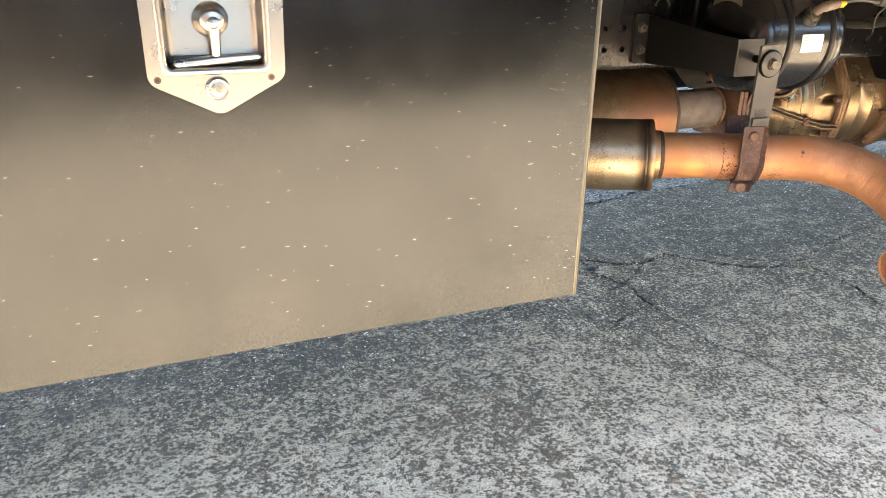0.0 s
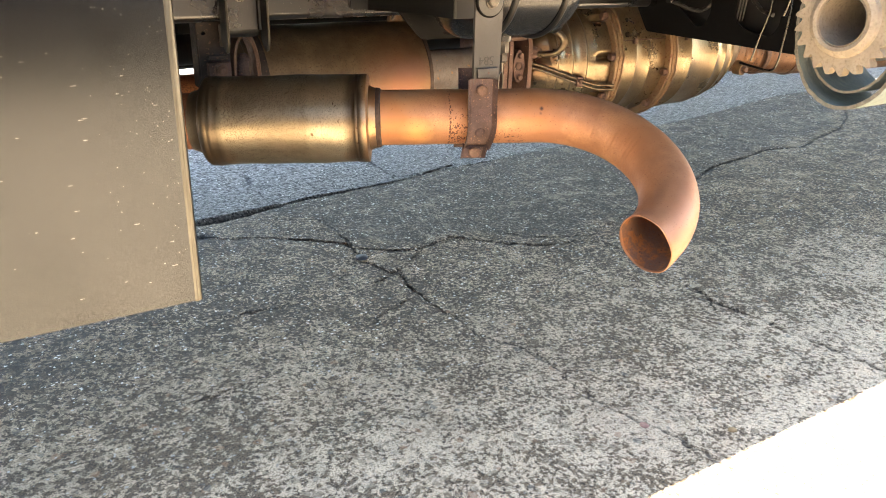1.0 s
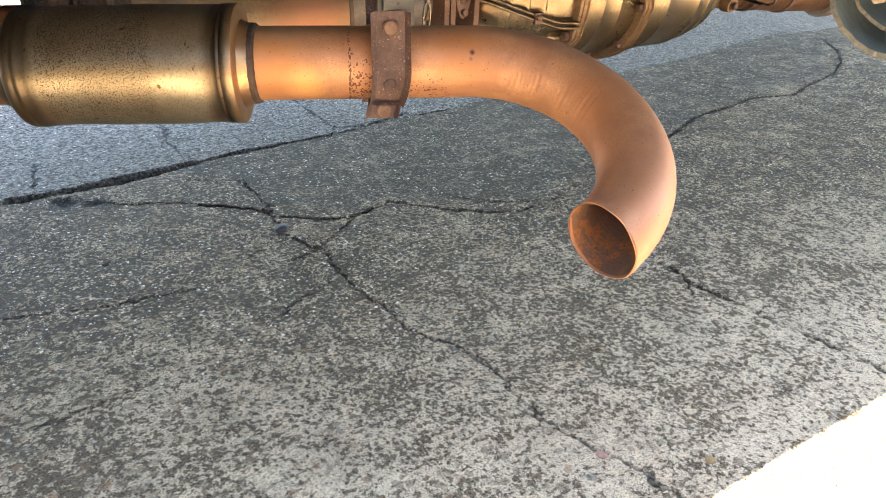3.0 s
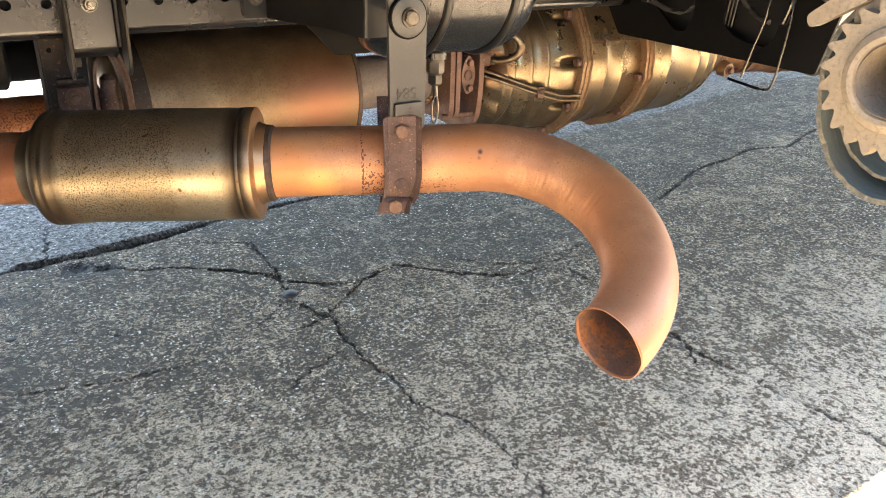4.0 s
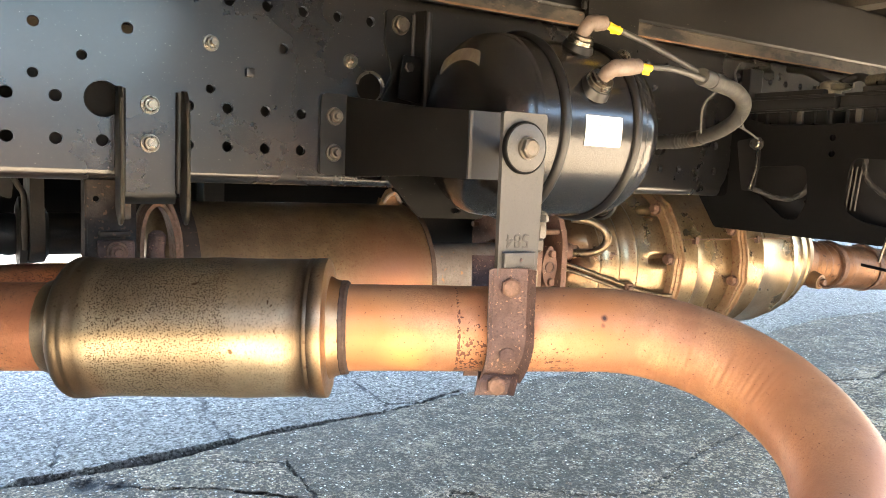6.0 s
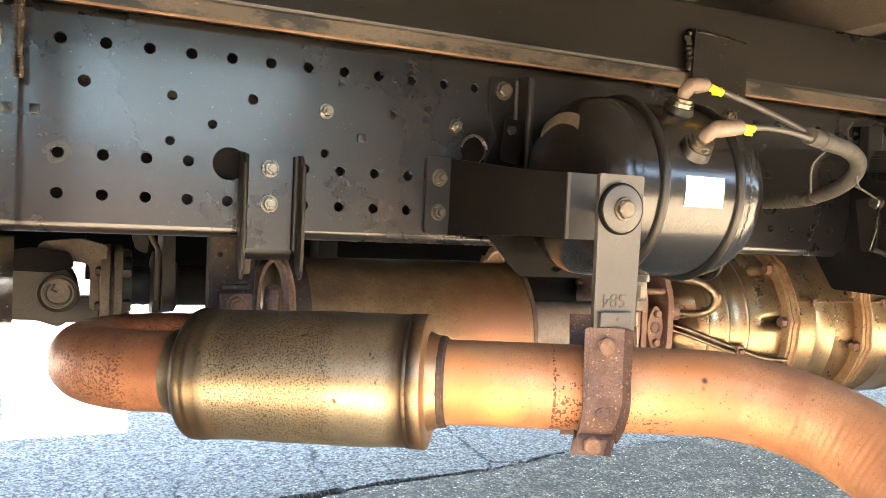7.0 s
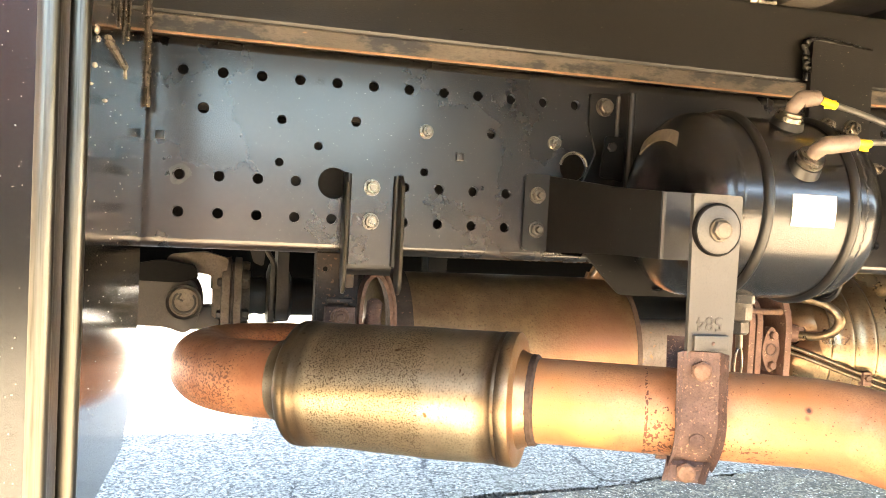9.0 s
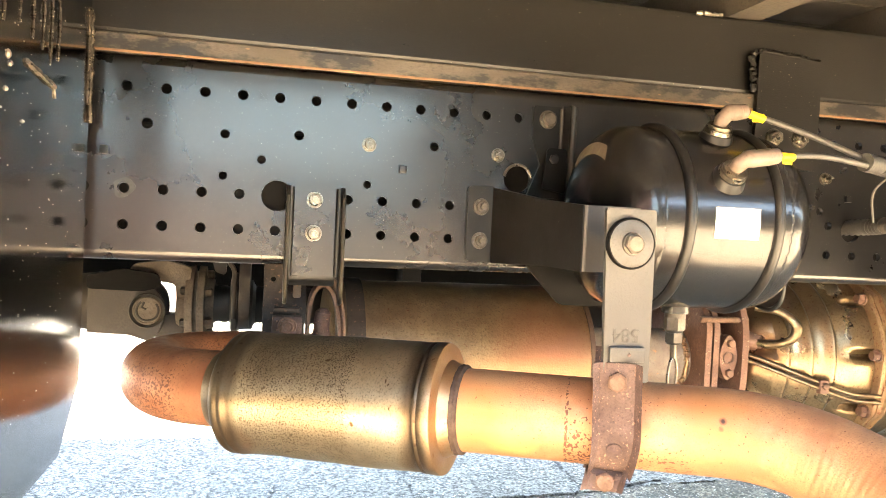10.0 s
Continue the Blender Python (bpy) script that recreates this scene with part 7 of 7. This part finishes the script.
    pawl = rounded([(0.585, 0.862), (0.620, 0.832), (0.662, 0.806), (0.667, 0.816), (0.630, 0.846), (0.606, 0.878)], 0.005)
    part("pawl", plate(pawl, [], 0.011, along_x(gx + 0.001)), WINCH_PAINT, t)
    return t


strap_winch()


# ---------------------------------------------------------------- propeller shaft
def propeller_shaft():
    t = thing("propeller_shaft", (0.75, 1.94, 0.53), "dusty dark propeller shaft with universal joint and centre bearing", "propeller shaft")
    o, d = (0, 1.94, 0.592), (1, 0, 0)
    part("rear_tube", revolve([(X0, 0.0), (X0, 0.050), (0.60, 0.050), (0.640, 0.054), (0.66, 0.054), (0.690, 0.040), (0.690, 0)], o, d, 40), SHAFT, t)
    for sy in (1, -1):
        lobe = [(0.742 + 0.029 * math.cos(a), 0.577 + 0.050 * math.sin(a)) for a in np.linspace(-0.5 * math.pi, 0.5 * math.pi, 15)]
        ear = [(0.640, 0.541), (0.712, 0.537)] + lobe + [(0.700, 0.640), (0.640, 0.645)]
        part("yoke_ear", plate(ear, [], 0.020, along_y(1.94 + 0.045 * sy + 0.01)), SHAFT, t)
    part("upper_web", plate(rounded([(0.640, 0.6455), (0.640, 0.622), (0.735, 0.619), (0.768, 0.628), (0.760, 0.652), (0.70, 0.660)], 0.008), [], 0.012, along_y(1.8845)), INNER_BLACK, t, "flat black web of the yoke")
    cap = part("bearing_cap", revolve([(0, 0.0), (0, 0.026), (0.010, 0.0265), (0.013, 0.024), (0.011, 0.021), (0.011, 0)], (0.744, 1.886, 0.584), (0, -1, 0), 28), DUSTY, t, "dusty round bearing cap")
    arc_clip = [(0.744 + 0.019 * math.cos(a), 1.8745, 0.584 + 0.019 * math.sin(a)) for a in np.linspace(2.2, 7.0, 26)]
    part("snap_ring", tube(arc_clip, 0.0022, 8), SHAFT, cap)
    part("ring_end", tube([(0.738, 1.8745, 0.600), (0.734, 1.8745, 0.590), (0.742, 1.8745, 0.586)], 0.0022, 8), SHAFT, cap)
    part("cap_rim", revolve([(0, 0.027), (0.012, 0.033), (0.014, 0.031), (0.008, 0.026)], (0.744, 1.886, 0.584), (0, -1, 0), 28), SHAFT, t)
    part("joint_cross", box((0.735, 1.915, 0.528), (0.806, 1.965, 0.573), 0.008), SHAFT, t)
    # stacked flanges of the front yoke
    part("front_yoke", revolve([(0.7905, 0.0), (0.7905, 0.046), (0.796, 0.050), (0.806, 0.050), (0.808, 0.070), (0.822, 0.072), (0.824, 0.062), (0.828, 0.062), (0.830, 0.072), (0.842, 0.071), (0.844, 0.050), (0.858, 0.046), (0.858, 0)], o, d, 40, lambda s_, a: 0.0018 * math.sin(4 * a + 0.6)), DUSTY, t, "dusty tan bolted yoke flanges")
    for k in range(6):
        a = 0.5 + math.pi / 3 * k
        part("flange_bolt", hexagon((0.843, 1.94 - 0.056 * math.cos(a), 0.592 + 0.056 * math.sin(a)), (1, 0, 0), 0.009, 0.014, a), DUSTY, t)
        part("flange_nut", hexagon((0.808, 1.94 - 0.060 * math.cos(a), 0.592 + 0.060 * math.sin(a)), (-1, 0, 0), 0.008, 0.009, a), SHAFT, t)
    part("fork_arm", plate(rounded([(0.700, 0.640), (0.715, 0.668), (0.775, 0.676), (0.818, 0.664), (0.812, 0.610), (0.792, 0.606), (0.789, 0.632), (0.768, 0.636)], 0.007), [], 0.024, along_y(1.915)), DUSTY, t)
    part("bearing_neck", revolve([(0.858, 0.0), (0.858, 0.036), (0.868, 0.034), (0.878, 0.036), (0.888, 0.034), (0.888, 0)], o, d, 36), RUBBER, t)
    part("bearing_housing", revolve([(0.888, 0.0), (0.888, 0.048), (0.892, 0.062), (0.902, 0.062), (0.906, 0.050), (0.930, 0.048), (0.936, 0.036), (1.02, 0.036), (1.02, 0)], o, d, 36), RUBBER, t)
    bracket = part("bearing_bracket", plate(rounded([(1.86, 0.72), (1.845, 0.575), (1.88, 0.552), (2.0, 0.552), (2.035, 0.575), (2.02, 0.72)], 0.012), [circle(1.94, 0.592, 0.037, 24)], 0.020, along_x(0.905)), SHAFT, t)
    part("bracket_edge", tube(smooth_line([(0.8975, 1.850, 0.575), (0.8965, 1.852, 0.620), (0.8965, 1.855, 0.660), (0.889, 1.855, 0.676), (0.882, 1.856, 0.690)], 6), 0.0045, 10), SHAFT, bracket, "dusty rolled bracket edge")
    part("hanger_arm", plate(rounded([(0.850, 0.70), (0.862, 0.660), (0.880, 0.654), (0.884, 0.700)], 0.006), [], 0.02, along_y(1.88)), RUBBER, t)
    part("front_tube", revolve([(1.02, 0.0), (1.02, 0.036), (4.5, 0.036), (4.5, 0)], o, d, 32), SHAFT, t)
    return t


propeller_shaft()
# box with straps added to block the bright background, coloured near-black for shade
tank = thing("dark_blocker", (2.1, 2.6, 0.45), "plain near-black box added beyond the far rail to block bright ground", "fuel tank")
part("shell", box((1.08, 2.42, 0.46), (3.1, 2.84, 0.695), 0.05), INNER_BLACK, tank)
for x in (1.3, 2.1, 2.9):
    part("strap", box((x, 2.414, 0.454), (x + 0.05, 2.846, 0.701), 0.052), SATIN_BLACK, tank)
    part("hanger", box((x, 2.341, 0.60), (x + 0.05, 2.4145, 0.72), 0.004), SATIN_BLACK, tank)
cross = thing("chassis_cross_member", (0.95, 1.9, 0.72), "near-black chassis cross member between the rails, with plates added to close bright gaps", "beam")
# three plates added to close bright gaps, shade put in as near-black
part("dark_filler", box((-0.6, 2.18, 0.7225), (0.899, 2.24, 0.86), 0.004), INNER_BLACK, cross)
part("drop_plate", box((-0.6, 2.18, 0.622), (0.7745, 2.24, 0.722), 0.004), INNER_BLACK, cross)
part("deep_dark_filler", box((0.775, 2.18, 0.578), (1.075, 2.24, 0.722), 0.004), INNER_BLACK, cross)
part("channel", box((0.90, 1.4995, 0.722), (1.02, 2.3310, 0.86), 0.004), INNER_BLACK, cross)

# ---------------------------------------------------------------- leaves on the ground
rng = random.Random(7)
for x, y, s in ((1.733, 1.081, 0.017), (2.30, 1.24, 0.015), (1.90, 0.86, 0.014), (1.28, 2.16, 0.012)):
    lf = bmesh.new()
    n = 9
    left, right = [], []
    spine = []
    for i in range(n):
        u = i / (n - 1)
        w = 0.42 * math.sin(math.pi * (0.04 + 0.92 * u)) * (1 + 0.15 * rng.uniform(-1, 1))
        h = 0.10 * u * u + 0.05 * math.sin(5 * u)
        spine.append(lf.verts.new((u - 0.5, 0, h)))
        left.append(lf.verts.new((u - 0.5, w, h + 0.16 * w)))
        right.append(lf.verts.new((u - 0.5, -w, h + 0.10 * w)))
    for a, c in ((left, spine), (spine, right)):
        for i in range(n - 1):
            lf.faces.new((a[i], a[i + 1], c[i + 1], c[i]))
    bmesh.ops.solidify(lf, geom=lf.faces[:], thickness=0.03)
    lf.transform(Matrix.Translation((x, y, 0.0012)) @ Matrix.Rotation(rng.uniform(0, 6), 4, "Z") @ Matrix.Scale(s, 4))
    leaf = part("dry_leaf", lf, LEAF)
    tagged(leaf, "small dry brown leaf lying on the concrete", "leaf", "fallen leaves")
rng = random.Random(19)
for x, y, r, mat, words in ((1.439, 1.863, 0.017, DARK_STONE, "smooth dark grey pebble stuck in the cracked concrete"), (1.538, 0.871, 0.008, PINK_STONE, "small pinkish stone set in the concrete"),
                            (1.673, 0.774, 0.008, OCHRE_STONE, "small ochre stone set in the concrete"), (0.841, 1.969, 0.010, DARK_STONE, "small dark chip of stone lying on the concrete")):
    st = bmesh.new()
    bmesh.ops.create_icosphere(st, subdivisions=3, radius=1.0)
    for v in st.verts:
        q = noise.noise(v.co * 1.3 + Vector((x * 9, y * 7, 0)))
        v.co *= 1.0 + 0.22 * q
        v.co = Vector((v.co.x * 1.2, v.co.y, v.co.z * 0.42))
    st.transform(Matrix.Translation((x, y, 0.10 * r)) @ Matrix.Rotation(rng.uniform(0, 6), 4, "Z") @ Matrix.Scale(r, 4))
    tagged(part("stone", st, mat), words, "stone", "stones in the yard")
